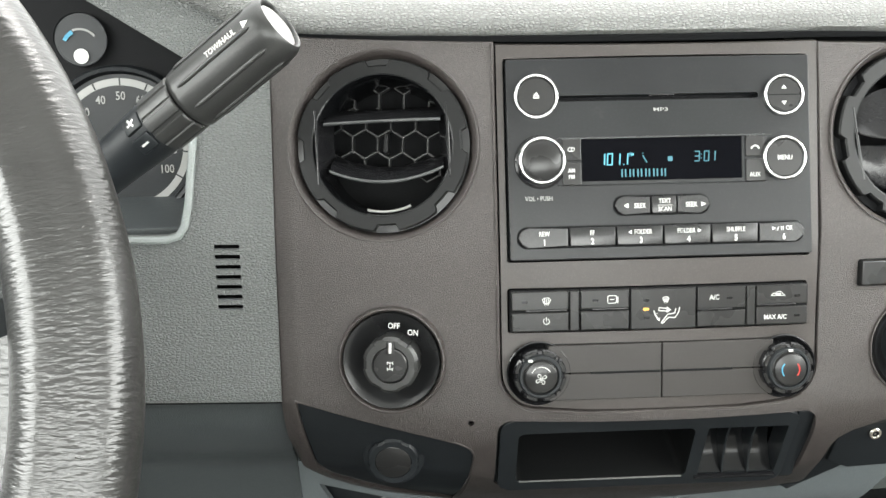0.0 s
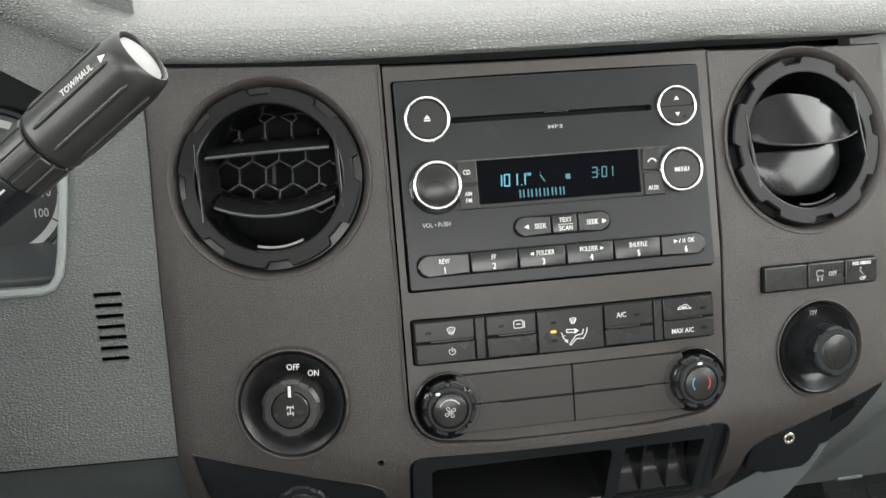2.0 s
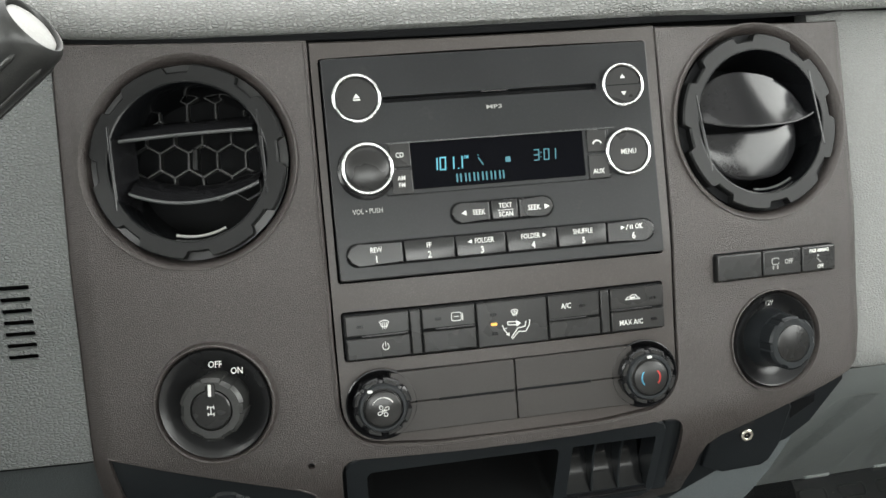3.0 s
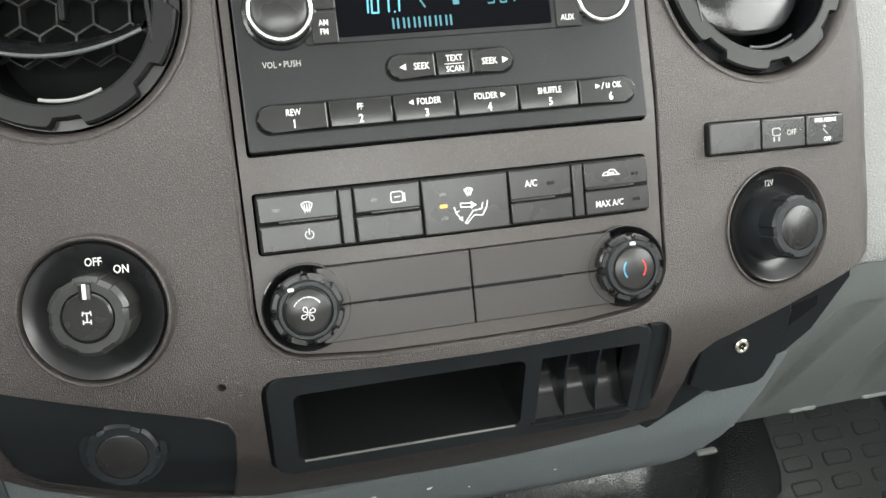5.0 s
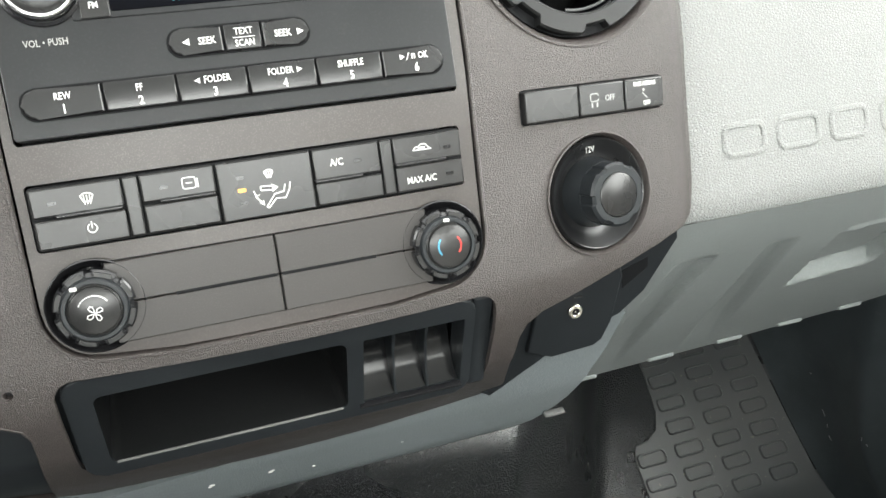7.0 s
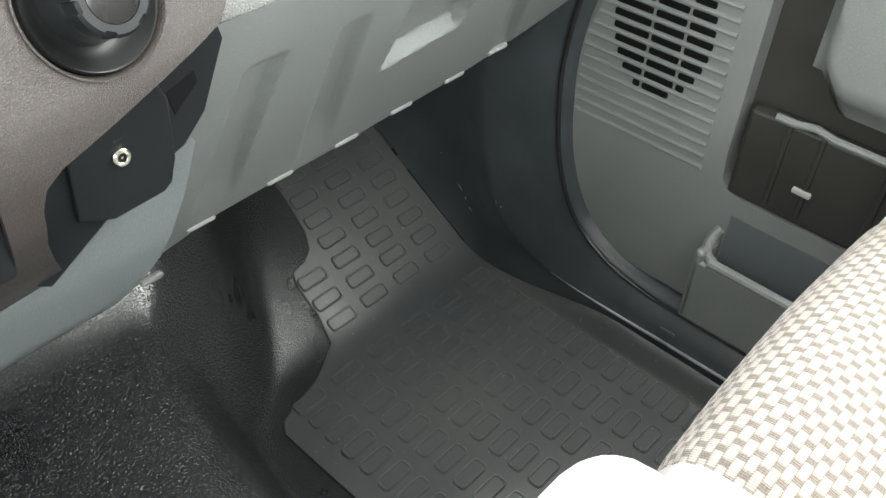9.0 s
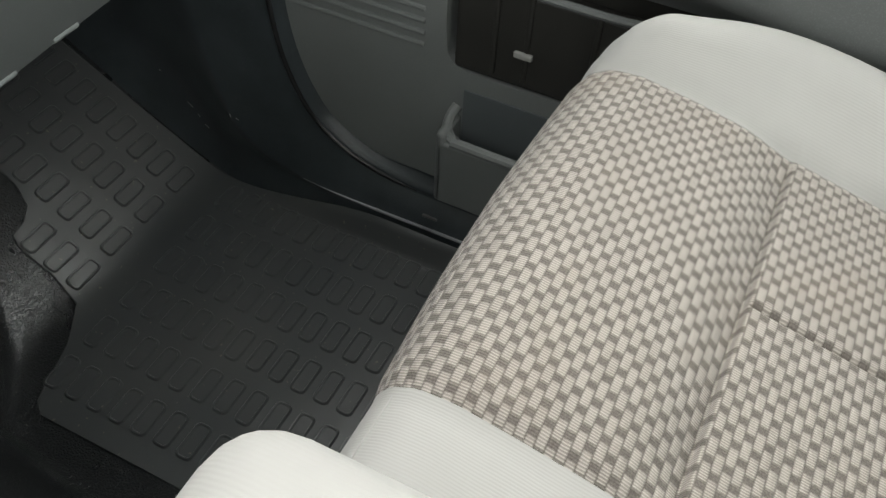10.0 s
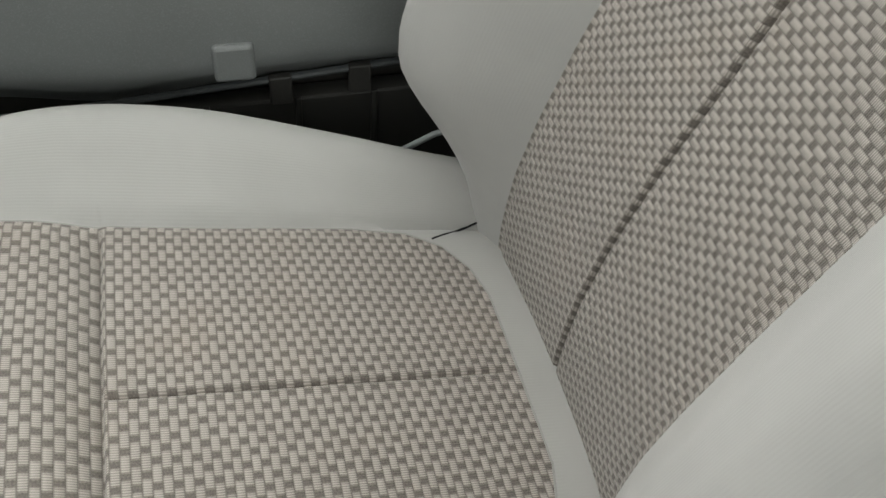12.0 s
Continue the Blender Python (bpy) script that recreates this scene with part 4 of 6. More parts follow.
part("display_frame", prism(rrect(0.0012, -0.0018, 0.1330, 0.0300, 0.0012, 2), 0.002, 0.0031, 0.0005), RADIO, radio)
display = part("display", prism(rrect(0.0009, -0.0010, 0.1016, 0.0264, 0.0008, 2), 0.0015, 0.0034, 0.0003), DISPLAY, radio, "dark display glass with cyan digits")
# lighter strip paints the highlight along the display's top edge
part("display_edge", box((0.0040, 0.0126, 0.0034), (0.1340, 0.0008, 0.0010), 0.0002), EDGE, display, "thin upper edge with a highlight in its colour")
for nm, u, v, w, h in (("cd_button", -0.0560, 0.0056, 0.0118, 0.0138), ("am_fm_button", -0.0560, -0.0094, 0.0118, 0.0142), ("phone_button", 0.0598, 0.0056, 0.0122, 0.0132), ("aux_button", 0.0598, -0.0094, 0.0122, 0.0142)):
    b = part(nm, prism(rrect(u, v, w, h, 0.0008, 2), 0.002, 0.0042, 0.0005), BUTTON, radio)
    if nm == "cd_button":
        lettering("CD", 0.0040, (u - 0.0003, v, 0.0043), PRINT, b)
    elif nm == "am_fm_button":
        lettering("AM", 0.0038, (u - 0.0003, v + 0.0020, 0.0043), PRINT, b)
        lettering("FM", 0.0038, (u - 0.0003, v - 0.0020, 0.0043), PRINT, b)
    elif nm == "aux_button":
        lettering("AUX", 0.0040, (u - 0.0004, v - 0.003, 0.0043), PRINT, b)
    else:
        marks(stroke(arc(u, v - 0.0025, 0.0026, 20, 160, 6), 0.0010), 0.0042, PRINT, b)

SEGMENTS = {"0": "abcdef", "1": "bc", "3": "abcdg", " ": ""}


def digit(ch, u, v, w, h, t):
    """Bars of a seven-bar digit."""
    g = 0.0002
    at = {"a": ((u, v + h), (u + w, v + h)), "d": ((u, v), (u + w, v)), "g": ((u, v + h / 2), (u + w, v + h / 2)), "f": ((u, v + h / 2 + g), (u, v + h - g)),
          "e": ((u, v + g), (u, v + h / 2 - g)), "b": ((u + w, v + h / 2 + g), (u + w, v + h - g)), "c": ((u + w, v + g), (u + w, v + h / 2 - g))}
    out = []
    for s in SEGMENTS[ch]:
        out += stroke([(x + (y - v) * 0.06, y) for x, y in at[s]], t)
    return out


polys = []
for k, ch in enumerate("101"):
    polys += digit(ch, -0.0385 + 0.0048 * k, -0.0042, 0.0030, 0.0068, 0.0009)
polys += [rrect(-0.0232, -0.0042, 0.0008, 0.0008, 0.0002, 1)] + digit("1", -0.0240, -0.0042, 0.0030, 0.0068, 0.0009)
marks(polys, 0.0034, CYAN, display, "station_digits")
polys = digit("3", 0.0215, -0.0030, 0.0028, 0.0060, 0.0007) + digit("0", 0.0275, -0.0030, 0.0028, 0.0060, 0.0007) + digit("1", 0.0315, -0.0030, 0.0028, 0.0060, 0.0007)
polys += [rrect(0.0257, -0.0012, 0.0006, 0.0006, 0.0001, 1), rrect(0.0259, 0.0012, 0.0006, 0.0006, 0.0001, 1)]
marks(polys, 0.0034, CYAN_DIM, display, "clock_digits")
lettering("FM", 0.0028, (-0.0183, 0.0018, 0.0035), CYAN, display, "band_mark")
marks([rrect(0.0060, -0.0012, 0.0030, 0.0030, 0.0003, 1)], 0.0034, CYAN_DIM, display, "status_mark")
marks(stroke([(-0.0112, 0.0010), (-0.0088, -0.0030)], 0.0008) + [rrect(-0.0112, 0.0026, 0.0006, 0.0006, 0.0001, 1)], 0.0034, CYAN_DIM, display, "status_mark")
# the second line of the display, as plain bars
marks([rrect(-0.0234 + 0.0050 * k + d, -0.0096, 0.0009, 0.0050, 0.0003, 1) for k in range(6) for d in (-0.0011, 0.0011)], 0.0034, CYAN_DIM, display, "text_bar")


def key_row(name, edges, v, h, r, lift):
    """A row of keys in one rounded trough; edges are their borders across."""
    n = len(edges) - 1
    trough = part("key_trough", prism(rrect((edges[0] + edges[-1]) / 2, v, edges[-1] - edges[0] + 0.0016, h + 0.0016, r, 6), 0.0018, 0.0030, 0.0004), DEEP, radio)
    out = []
    for i in range(n):
        a, b = edges[i] + (0.0003 if i else 0), edges[i + 1] - (0.0003 if i < n - 1 else 0)
        pts = []
        for x, y in rrect((a + b) / 2, v, b - a, h, h * 0.48, 6):
            left, right = x < (a + b) / 2, x >= (a + b) / 2
            if left and i > 0:
                x, y = a, v + h / 2 * (1 if y > v else -1)
            elif right and i < n - 1:
                x, y = b, v + h / 2 * (1 if y > v else -1)
            if not pts or (abs(pts[-1][0] - x) + abs(pts[-1][1] - y)) > 1e-6:
                pts.append((x, y))
        if abs(pts[0][0] - pts[-1][0]) + abs(pts[0][1] - pts[-1][1]) < 1e-6:
            pts.pop()
        out.append(part(name, prism(pts, 0.002, lift, 0.0010, 3), KEYCAP, radio, pillow=0 < i < n - 1))
    return out


def tri(u, v, s, d):
    return [(u - d * s / 2, v + s / 2), (u - d * s / 2, v - s / 2), (u + d * s / 2, v)]


keys = key_row("seek_key", [-0.0297, -0.0070, 0.0094, 0.0300], -0.0298, 0.0112, 0.0060, 0.0046)
lettering("SEEK", 0.0043, (-0.0140, -0.0302, 0.0047), PRINT, keys[0])
marks([tri(-0.0228, -0.0300, 0.0030, -1)], 0.0046, PRINT, keys[0])
lettering("TEXT", 0.0040, (0.0017, -0.0276, 0.0047), PRINT, keys[1])
lettering("SCAN", 0.0040, (0.0017, -0.0326, 0.0047), PRINT, keys[1])
marks([rrect(0.0017, -0.0301, 0.0094, 0.0003, 0.0001, 1)], 0.0046, PRINT, keys[1])
lettering("SEEK", 0.0043, (0.0185, -0.0302, 0.0047), PRINT, keys[2])
marks([tri(0.0262, -0.0300, 0.0030, 1)], 0.0046, PRINT, keys[2])
keys = key_row("preset_key", [-0.0905, -0.0590, -0.0294, 0.0003, 0.0305, 0.0606, 0.0897], -0.0486, 0.0122, 0.0064, 0.0052)
for k, (word, num) in enumerate((("REW", "1"), ("FF", "2"), ("FOLDER", "3"), ("FOLDER", "4"), ("SHUFFLE", "5"), ("OK", "6"))):
    u = (-0.0745, -0.0445, -0.0140, 0.0160, 0.0460, 0.0765)[k]
    du = {2: 0.0014, 3: -0.0014, 5: 0.0036}.get(k, 0)
    lettering(word, 0.0042, (u + du, -0.0464, 0.0053), PRINT, keys[k], wide=0.74)
    lettering(num, 0.0052, (u, -0.0517, 0.0053), PRINT, keys[k], weight=0.02)
    if k == 2:
        marks([tri(u - 0.0070, -0.0464, 0.0024, -1)], 0.0052, PRINT, keys[k])
    if k == 3:
        marks([tri(u + 0.0070, -0.0464, 0.0024, 1)], 0.0052, PRINT, keys[k])
    if k == 5:
        marks([tri(u - 0.0062, -0.0464, 0.0024, 1), rrect(u - 0.0016, -0.0464, 0.0005, 0.0024, 0.0001, 1), rrect(u - 0.0004, -0.0464, 0.0005, 0.0024, 0.0001, 1)] + stroke([(u - 0.0042, -0.0478), (u - 0.0030, -0.0450)], 0.0004), 0.0052, PRINT, keys[k])

# ---- climate controls ----
climate = thing("climate_control", CF, "dark climate control panel with keys and two dials", "climate panel")
part("key_bed", prism(rrect(-0.0009, 0.0020, 0.1905, 0.0268, 0.0015, 3), -0.006, -0.0008), DEEP, climate)


def climate_key(u0, u1, v0, v1, name="climate_key"):
    return part(name, prism(rrect((u0 + u1) / 2, (v0 + v1) / 2, u1 - u0, v1 - v0, 0.0008, 2), -0.004, 0.0018, 0.0008, 3), BUTTON, climate)


T, M, B = 0.0148, 0.0022, -0.0108
defrost = climate_key(-0.0955, -0.0592, M + 0.0005, T)
power = climate_key(-0.0955, -0.0592, B, M - 0.0007)
climate_key(-0.0587, -0.0525, B, T, "key_spacer")
rear = climate_key(-0.0518, -0.0208, M + 0.0005, T)
climate_key(-0.0518, -0.0208, B, M - 0.0007)
mode = climate_key(-0.0200, 0.0218, B - 0.0006, T, "air_mode_key")
ac = climate_key(0.0226, 0.0538, M - 0.0016, T)
climate_key(0.0226, 0.0538, B, M - 0.0026)
climate_key(0.0544, 0.0600, B, T, "key_spacer")
recirc = climate_key(0.0606, 0.0938, M + 0.0001, T)
max_ac = climate_key(0.0606, 0.0938, B, M - 0.0011)
KW = 0.0018
for key, u0, u1, v in ((defrost, -0.0860, -0.0600, 0.0024), (rear, -0.0440, -0.0214, 0.0024), (ac, 0.0234, 0.0452, 0.0003), (recirc, 0.0616, 0.0862, 0.0020)):
    part("key_ridge", prism([(u0 - 0.0016, v + 0.0009), (u0, v - 0.0007), (u1, v - 0.0007), (u1, v + 0.0009)], 0.0, 0.0022, 0.0004), GLOSS, key)


def shield_mark(u, v, s):
    """Windscreen symbol with rising wavy air."""
    out = stroke(arc(u, v - s * 0.5, s * 0.95, 45, 135, 5), 0.0005) + stroke([(u - s * 0.67, v + s * 0.17), (u - s * 0.38, v - s * 0.5), (u + s * 0.38, v - s * 0.5), (u + s * 0.67, v + s * 0.17)], 0.0005)
    for k in (-0.28, 0.0, 0.28):
        out += stroke([(u + k * s, v - s * 0.8), (u + k * s * 1.1, v + s * 0.2)], 0.0004)
    return out


marks(shield_mark(-0.0733, 0.0090, 0.0038), KW, PRINT, defrost)
marks(stroke(arc(-0.0735, -0.0043, 0.0019, 120, 420, 12), 0.0005) + stroke([(-0.0735, -0.0015), (-0.0735, -0.0042)], 0.0005), KW, PRINT, power)
marks(stroke(rrect(-0.0318, 0.0085, 0.0056, 0.0048, 0.001, 2) + [rrect(-0.0318, 0.0085, 0.0056, 0.0048, 0.001, 2)[0]], 0.0005) + stroke([(-0.0282, 0.0100), (-0.0282, 0.0062)], 0.0006) + stroke([(-0.0330, 0.0085), (-0.0305, 0.0085)], 0.0005), KW, PRINT, rear)
back_rest = stroke([(0.0112, 0.0022), (0.0106, -0.0008), (0.0084, -0.0044), (0.0042, -0.0040), (0.0004, -0.0078)], 0.0006) + stroke([(0.0088, 0.0014), (0.0080, -0.0014), (0.0038, -0.0020), (-0.0004, -0.0072)], 0.0006) + stroke([(-0.0004, -0.0072), (0.0004, -0.0078)], 0.0006)
foot_air = stroke([(-0.0052, 0.0004), (-0.0042, -0.0026), (-0.0022, -0.0052)], 0.0007) + stroke([(-0.0048, -0.0020), (-0.0030, -0.0014)], 0.0005) + [[(-0.0036, -0.0050), (-0.0014, -0.0040), (-0.0014, -0.0064)]]
face_air = stroke([(-0.0020, 0.0022), (0.0030, 0.0018)], 0.0006) + stroke([(-0.0020, 0.0004), (0.0030, 0.0000)], 0.0006) + stroke([(-0.0020, 0.0022), (-0.0020, 0.0004)], 0.0006) + [[(0.0030, 0.0028), (0.0030, -0.0010), (0.0058, 0.0008)]]
marks(back_rest + foot_air + face_air, KW, PRINT, mode, "seat_airflow_symbol")
marks(shield_mark(0.0024, 0.0078, 0.0030), KW, PRINT, mode)
lettering("A/C", 0.0046, (0.0335, 0.0078, KW + 0.0001), PRINT, ac)
lettering("MAX A/C", 0.0044, (0.0728, -0.0060, KW + 0.0001), PRINT, max_ac)
marks(stroke([(0.0700, 0.0078), (0.0712, 0.0092), (0.0730, 0.0094), (0.0740, 0.0104), (0.0765, 0.0102), (0.0776, 0.0086), (0.0790, 0.0078), (0.0700, 0.0078)], 0.0005) + stroke([(0.0730, 0.0086), (0.0758, 0.0088)], 0.0010), KW, PRINT, recirc)
for u, v, k, mat in ((-0.0872, 0.0082, defrost, GLOSS), (-0.0425, 0.0082, rear, GLOSS), (-0.0102, 0.0072, mode, GLOSS), (-0.0102, 0.0016, mode, AMBER), (-0.0099, -0.0040, mode, GLOSS), (0.0432, 0.0072, ac, GLOSS), (0.0868, 0.0074, recirc, GLOSS), (0.0868, -0.0052, max_ac, GLOSS)):
    part("indicator", prism(rrect(u, v, 0.0036, 0.0016, 0.0003, 1), KW - 0.0004, KW + 0.0003), mat, k, "lit amber indicator" if mat is AMBER else "")

for u0, u1, v0, v1 in ((-0.0725, 0.0001, -0.0384, -0.0203), (0.0007, 0.0722, -0.0384, -0.0203), (-0.0725, 0.0001, -0.0560, -0.0388), (0.0007, 0.0722, -0.0560, -0.0388)):
    part("blank_plate", prism(rrect((u0 + u1) / 2, (v0 + v1) / 2, u1 - u0, v1 - v0, 0.0005, 1), -0.004, 0.0012, 0.0006, 3), PLATE, climate)
part("plate_bed", box((0.0, -0.0381, -0.0035), (0.147, 0.038, 0.002)), DEEP, climate)
for u0, u1 in ((-0.0455, -0.0005), (0.0012, 0.0460)):
    part("plate_groove", box(((u0 + u1) / 2, -0.0386, 0.0009), (u1 - u0, 0.0016, 0.0012), 0.0004), DEEP, climate)


def dial(u, v, name, label):
    """A rotary dial in a dished well: a notched skirt, a stepped collar and a flat cap."""
    part("dial_well", lathe([(0.0206, 0.0008), (0.0200, 0.0013), (0.0193, 0.0004), (0.0180, -0.0040), (0.0160, -0.0056), (0.0, -0.0056)], 64, (u, v)), GLOSS, climate)
    d = part(name, cogs(lambda a: 0.0168 - (0.0012 if ((a + 4) % 45) < 9 else 0), 0.0118, -0.005, 0.0076, 180, (u, v), 0.0016), GLOSS, climate, label)
    part("skirt", lathe([(0.0140, 0.0070), (0.0136, 0.0092), (0.0130, 0.0098), (0.0116, 0.0098), (0.0110, 0.0086)], 56, (u, v)), BLACK, d)
    part("cap", lathe([(0.0, 0.0110), (0.0094, 0.0110), (0.0101, 0.0106), (0.0104, 0.0092), (0.0112, 0.0088)], 56, (u, v)), BUTTON, d)
    for k in range(8):
        bm = bmesh.new()
        a0 = 10 + 45 * k
        for q in range(6):
            a = [radians(a0 + 4.4 * q), radians(a0 + 4.4 * (q + 1))]
            prism([(u + r * math.cos(b), v + r * math.sin(b)) for r, b in ((0.0141, a[0]), (0.0160, a[0]), (0.0160, a[1]), (0.0141, a[1]))], 0.0070, 0.0084 if k % 2 else 0.0079, into=bm)
        part("grip_segment", bm, BUTTON, d)
    return d


fan = dial(-0.0785, -0.0378, "fan_dial", "black notched fan speed dial")
temp = dial(0.0795, -0.0382, "temperature_dial", "black notched temperature dial with red and blue arcs")
fu, fv = -0.0785, -0.0378
blades = []
for k in range(4):
    a = radians(90 * k + 20)
    loop = [(0.0004, 0.0), (0.0016, 0.0012), (0.0030, 0.0014), (0.0036, 0.0004), (0.0030, -0.0005), (0.0016, -0.0003), (0.0004, 0.0)]
    blades += stroke([(fu + x * math.cos(a) - y * math.sin(a), fv - 0.0010 + x * math.sin(a) + y * math.cos(a)) for x, y in loop], 0.0004)
marks(blades, 0.0110, PRINT, fan, "fan_symbol")
for k in range(10):
    a0, a1 = 152 - 12.2 * k, 152 - 12.2 * k - 6.0 - 0.35 * k
    marks(stroke(arc(fu, fv, 0.0066, a0, a1, 2), 0.0004 + 0.00004 * k), 0.0110, PRINT, fan, "speed_tick")
part("pointer", box((fu - 0.0066, fv + 0.0104, 0.0100), (0.0028, 0.0016, 0.0012), 0.0003), PRINT, fan)
part("pointer", box((0.0795, -0.0382 + 0.0122, 0.0100), (0.0028, 0.0016, 0.0012), 0.0003), PRINT, temp)
marks(stroke(arc(0.0795, -0.0382, 0.0056, 140, 220, 10), 0.0009), 0.0110, BLUE_INK, temp, "blue_arc")
marks(stroke(arc(0.0795, -0.0382, 0.0056, -40, 40, 10), 0.0009), 0.0110, RED_INK, temp, "red_arc")

# ---- air vents ----
def hex_web(r_max, w):
    """A moulded honeycomb web: six-sided cells that share their walls, inside a circle."""
    bm = bmesh.new()
    s, t = 0.0098, 0.0006
    for i in range(-7, 8):
        for j in range(-7, 8):
            cx, cy = s * math.sqrt(3) * (i + 0.5 * (j % 2)), s * 1.5 * j + 0.004
            if math.hypot(cx, cy) > r_max or cy < -0.012:
                continue
            rings = []
            for r, z in ((s, w), (s - t, w), (s - t, w - 0.006), (s, w - 0.006)):
                rings.append([bm.verts.new((cx + r * math.cos(radians(30 + 60 * k)), cy + r * math.sin(radians(30 + 60 * k)), z)) for k in range(6)])
            for a, b in zip(rings, rings[1:]):
                for k in range(6):
                    bm.faces.new((a[k], a[(k + 1) % 6], b[(k + 1) % 6], b[k]))
    bmesh.ops.remove_doubles(bm, verts=bm.verts, dist=1e-5)
    return bm


def vane(tilt, v, half, depth, arch, roll):
    """A louvre blade across the barrel; its front edge rises or sags by arch."""
    xs, ys = span(-half, half, half / 12), [-0.02, 0.0, 0.3, 0.7, 1.0]

    def place(x, k, side):
        th = 0.0016 * math.sin(math.pi * min(1, max(0, k)) * 0.8 + 0.25)
        return Vector((x, side * th - 0.004 * k * k, 0.003 * (1 - (x / half) ** 2) - depth * k))

    bm = sheet(xs, ys, lambda x, k: place(x, k, 1), lambda x, k: place(x, k, -1))
    edge = tube([place(x, 0, 0) for x in xs], 0.0011, 8)
    for b in (bm, edge):
        bmesh.ops.rotate(b, cent=(0, 0, 0), matrix=Matrix.Rotation(radians(tilt), 3, "X"), verts=b.verts)
        for q in b.verts:
            q.co.y += arch * (1 - (q.co.x / half) ** 2)
        bmesh.ops.rotate(b, cent=(0, 0, 0), matrix=Matrix.Rotation(radians(roll), 3, "Z"), verts=b.verts)
        bmesh.ops.translate(b, vec=(v[0], v[1], v[2]), verts=b.verts)
    return bm, edge


def closed_blade(u0, u1, low, top, bulge, w0, lean):
    """A nearly closed blade seen on its broad side; low and top are its edges at the left, middle and right."""
    def edge(e, a):
        return e[0] + (e[2] - e[0]) * (a + 1) / 2 + (e[1] - (e[0] + e[2]) / 2) * (1 - abs(a) ** 2.6)

    def place(a, k, back=0.0):
        v = edge(low, a) + (edge(top, a) - edge(low, a)) * k
        return ((u0 + u1) / 2 + (u1 - u0) / 2 * a, v, w0 + 0.0065 * (1 - a * a) - lean * k + bulge * (1 - k) ** 2 - back)

    return sheet(span(-1, 1, 0.08), span(0, 1, 0.08), place, lambda a, k: place(a, k, 0.0022))


def air_vent(m, label, shut):
    ob = thing("air_vent", m, label, "air vent", "round dashboard air vents")
    part("housing", lathe([(0.0618, -0.0010), (0.0614, 0.0004), (0.0606, 0.0006), (0.0598, 0.0001), (0.0574, -0.0026), (0.0562, -0.007), (0.0545, -0.016)], 72), BEZEL, ob, "brown flared rim")
    part("well", lathe([(0.0560, -0.009), (0.0548, -0.020), (0.0530, -0.055), (0.0, -0.056)], 56), DEEP, ob)

    def notch(a):
        d = abs((a - 5.0 + 22.5) % 45 - 22.5)
        return 0.0549 - 0.0042 * (1 - smooth01((d - 6.6) / 2.2))

    part("turn_ring", cogs(notch, 0.0446, -0.020, 0.0005, 240, bevel=0.0010), VENT, ob, "notched black turning ring", pillow=True)
    part("inner_ring", lathe([(0.0452, 0.0006), (0.0444, 0.0003), (0.0434, -0.004), (0.0425, -0.018), (0.0415, -0.045)], 64), POCKET, ob)
    part("notch_floor", lathe([(0.0490, -0.0050), (0.0553, -0.0054)], 72), DEEP if shut else DISH, ob)
    if shut:
        upper = part("blade", closed_blade(-0.0412, 0.0372, (0.0040, -0.0034, 0.0014), (0.0208, 0.0300, 0.0040), 0.0050, -0.004, 0.002), GLOSS, ob, "shiny black louvre blade, almost closed", smooth=80)
        part("blade_edge", tube([(-0.0020 + 0.0392 * a, 0.0040 - 0.0013 * (a + 1) - 0.0061 * (1 - abs(a) ** 2.6), 0.0010 + 0.0065 * (1 - a * a)) for a in span(-1, 1, 0.1)], 0.0009, 8), GLOSS, upper, smooth=80)
        part("blade", closed_blade(-0.0400, 0.0290, (-0.0180, -0.0352, -0.0190), (-0.0030, -0.0050, -0.0030), -0.0050, -0.004, 0.004), GLOSS, ob, "shiny black louvre blade, almost closed", smooth=80)
    else:
        part("honeycomb", hex_web(0.046, -0.034), LEVER, ob, "dark honeycomb web behind the blades")
        for tilt, v, half, arch in ((30, (-0.0008, 0.0150, -0.001), 0.0372, 0.0016), (30, (0.0030, -0.0148, -0.001), 0.0362, -0.0066)):
            body, edge = vane(tilt, v, half, 0.030, arch, 4)
            blade = part("blade", body, GLOSS, ob, "shiny black louvre blade")
            part("blade_edge", edge, EDGE, blade, smooth=80)
        part("blade_link", box((0.0, 0.003, -0.020), (0.0030, 0.013, 0.008), 0.0010), VENT, ob)
    for sgn in (-1, 1):
        cheek = box((sgn * 0.0390, 0.001, -0.012), (0.0022, 0.048, 0.026), 0.0008)
        bmesh.ops.rotate(cheek, cent=(sgn * 0.0390, 0, -0.012), matrix=Matrix.Rotation(radians(sgn * 14), 3, "Y"), verts=cheek.verts)
        bmesh.ops.rotate(cheek, cent=(0, 0, 0), matrix=Matrix.Rotation(radians(5), 3, "Z"), verts=cheek.verts)
        part("cheek", cheek, POCKET if shut else GLOSS, ob)
    part("lower_lip", tube([(x, y, -0.005) for x, y in arc(0, 0, 0.0418, 258, 297, 8)], 0.0008, 8), DIMPRINT if not shut else EDGE, ob, "pale lower lip")
    return ob


air_vent(VENT_L, "round black air vent with open blades in the bezel", False)
air_vent(VENT_R, "round black air vent with shiny tilted blades", True)

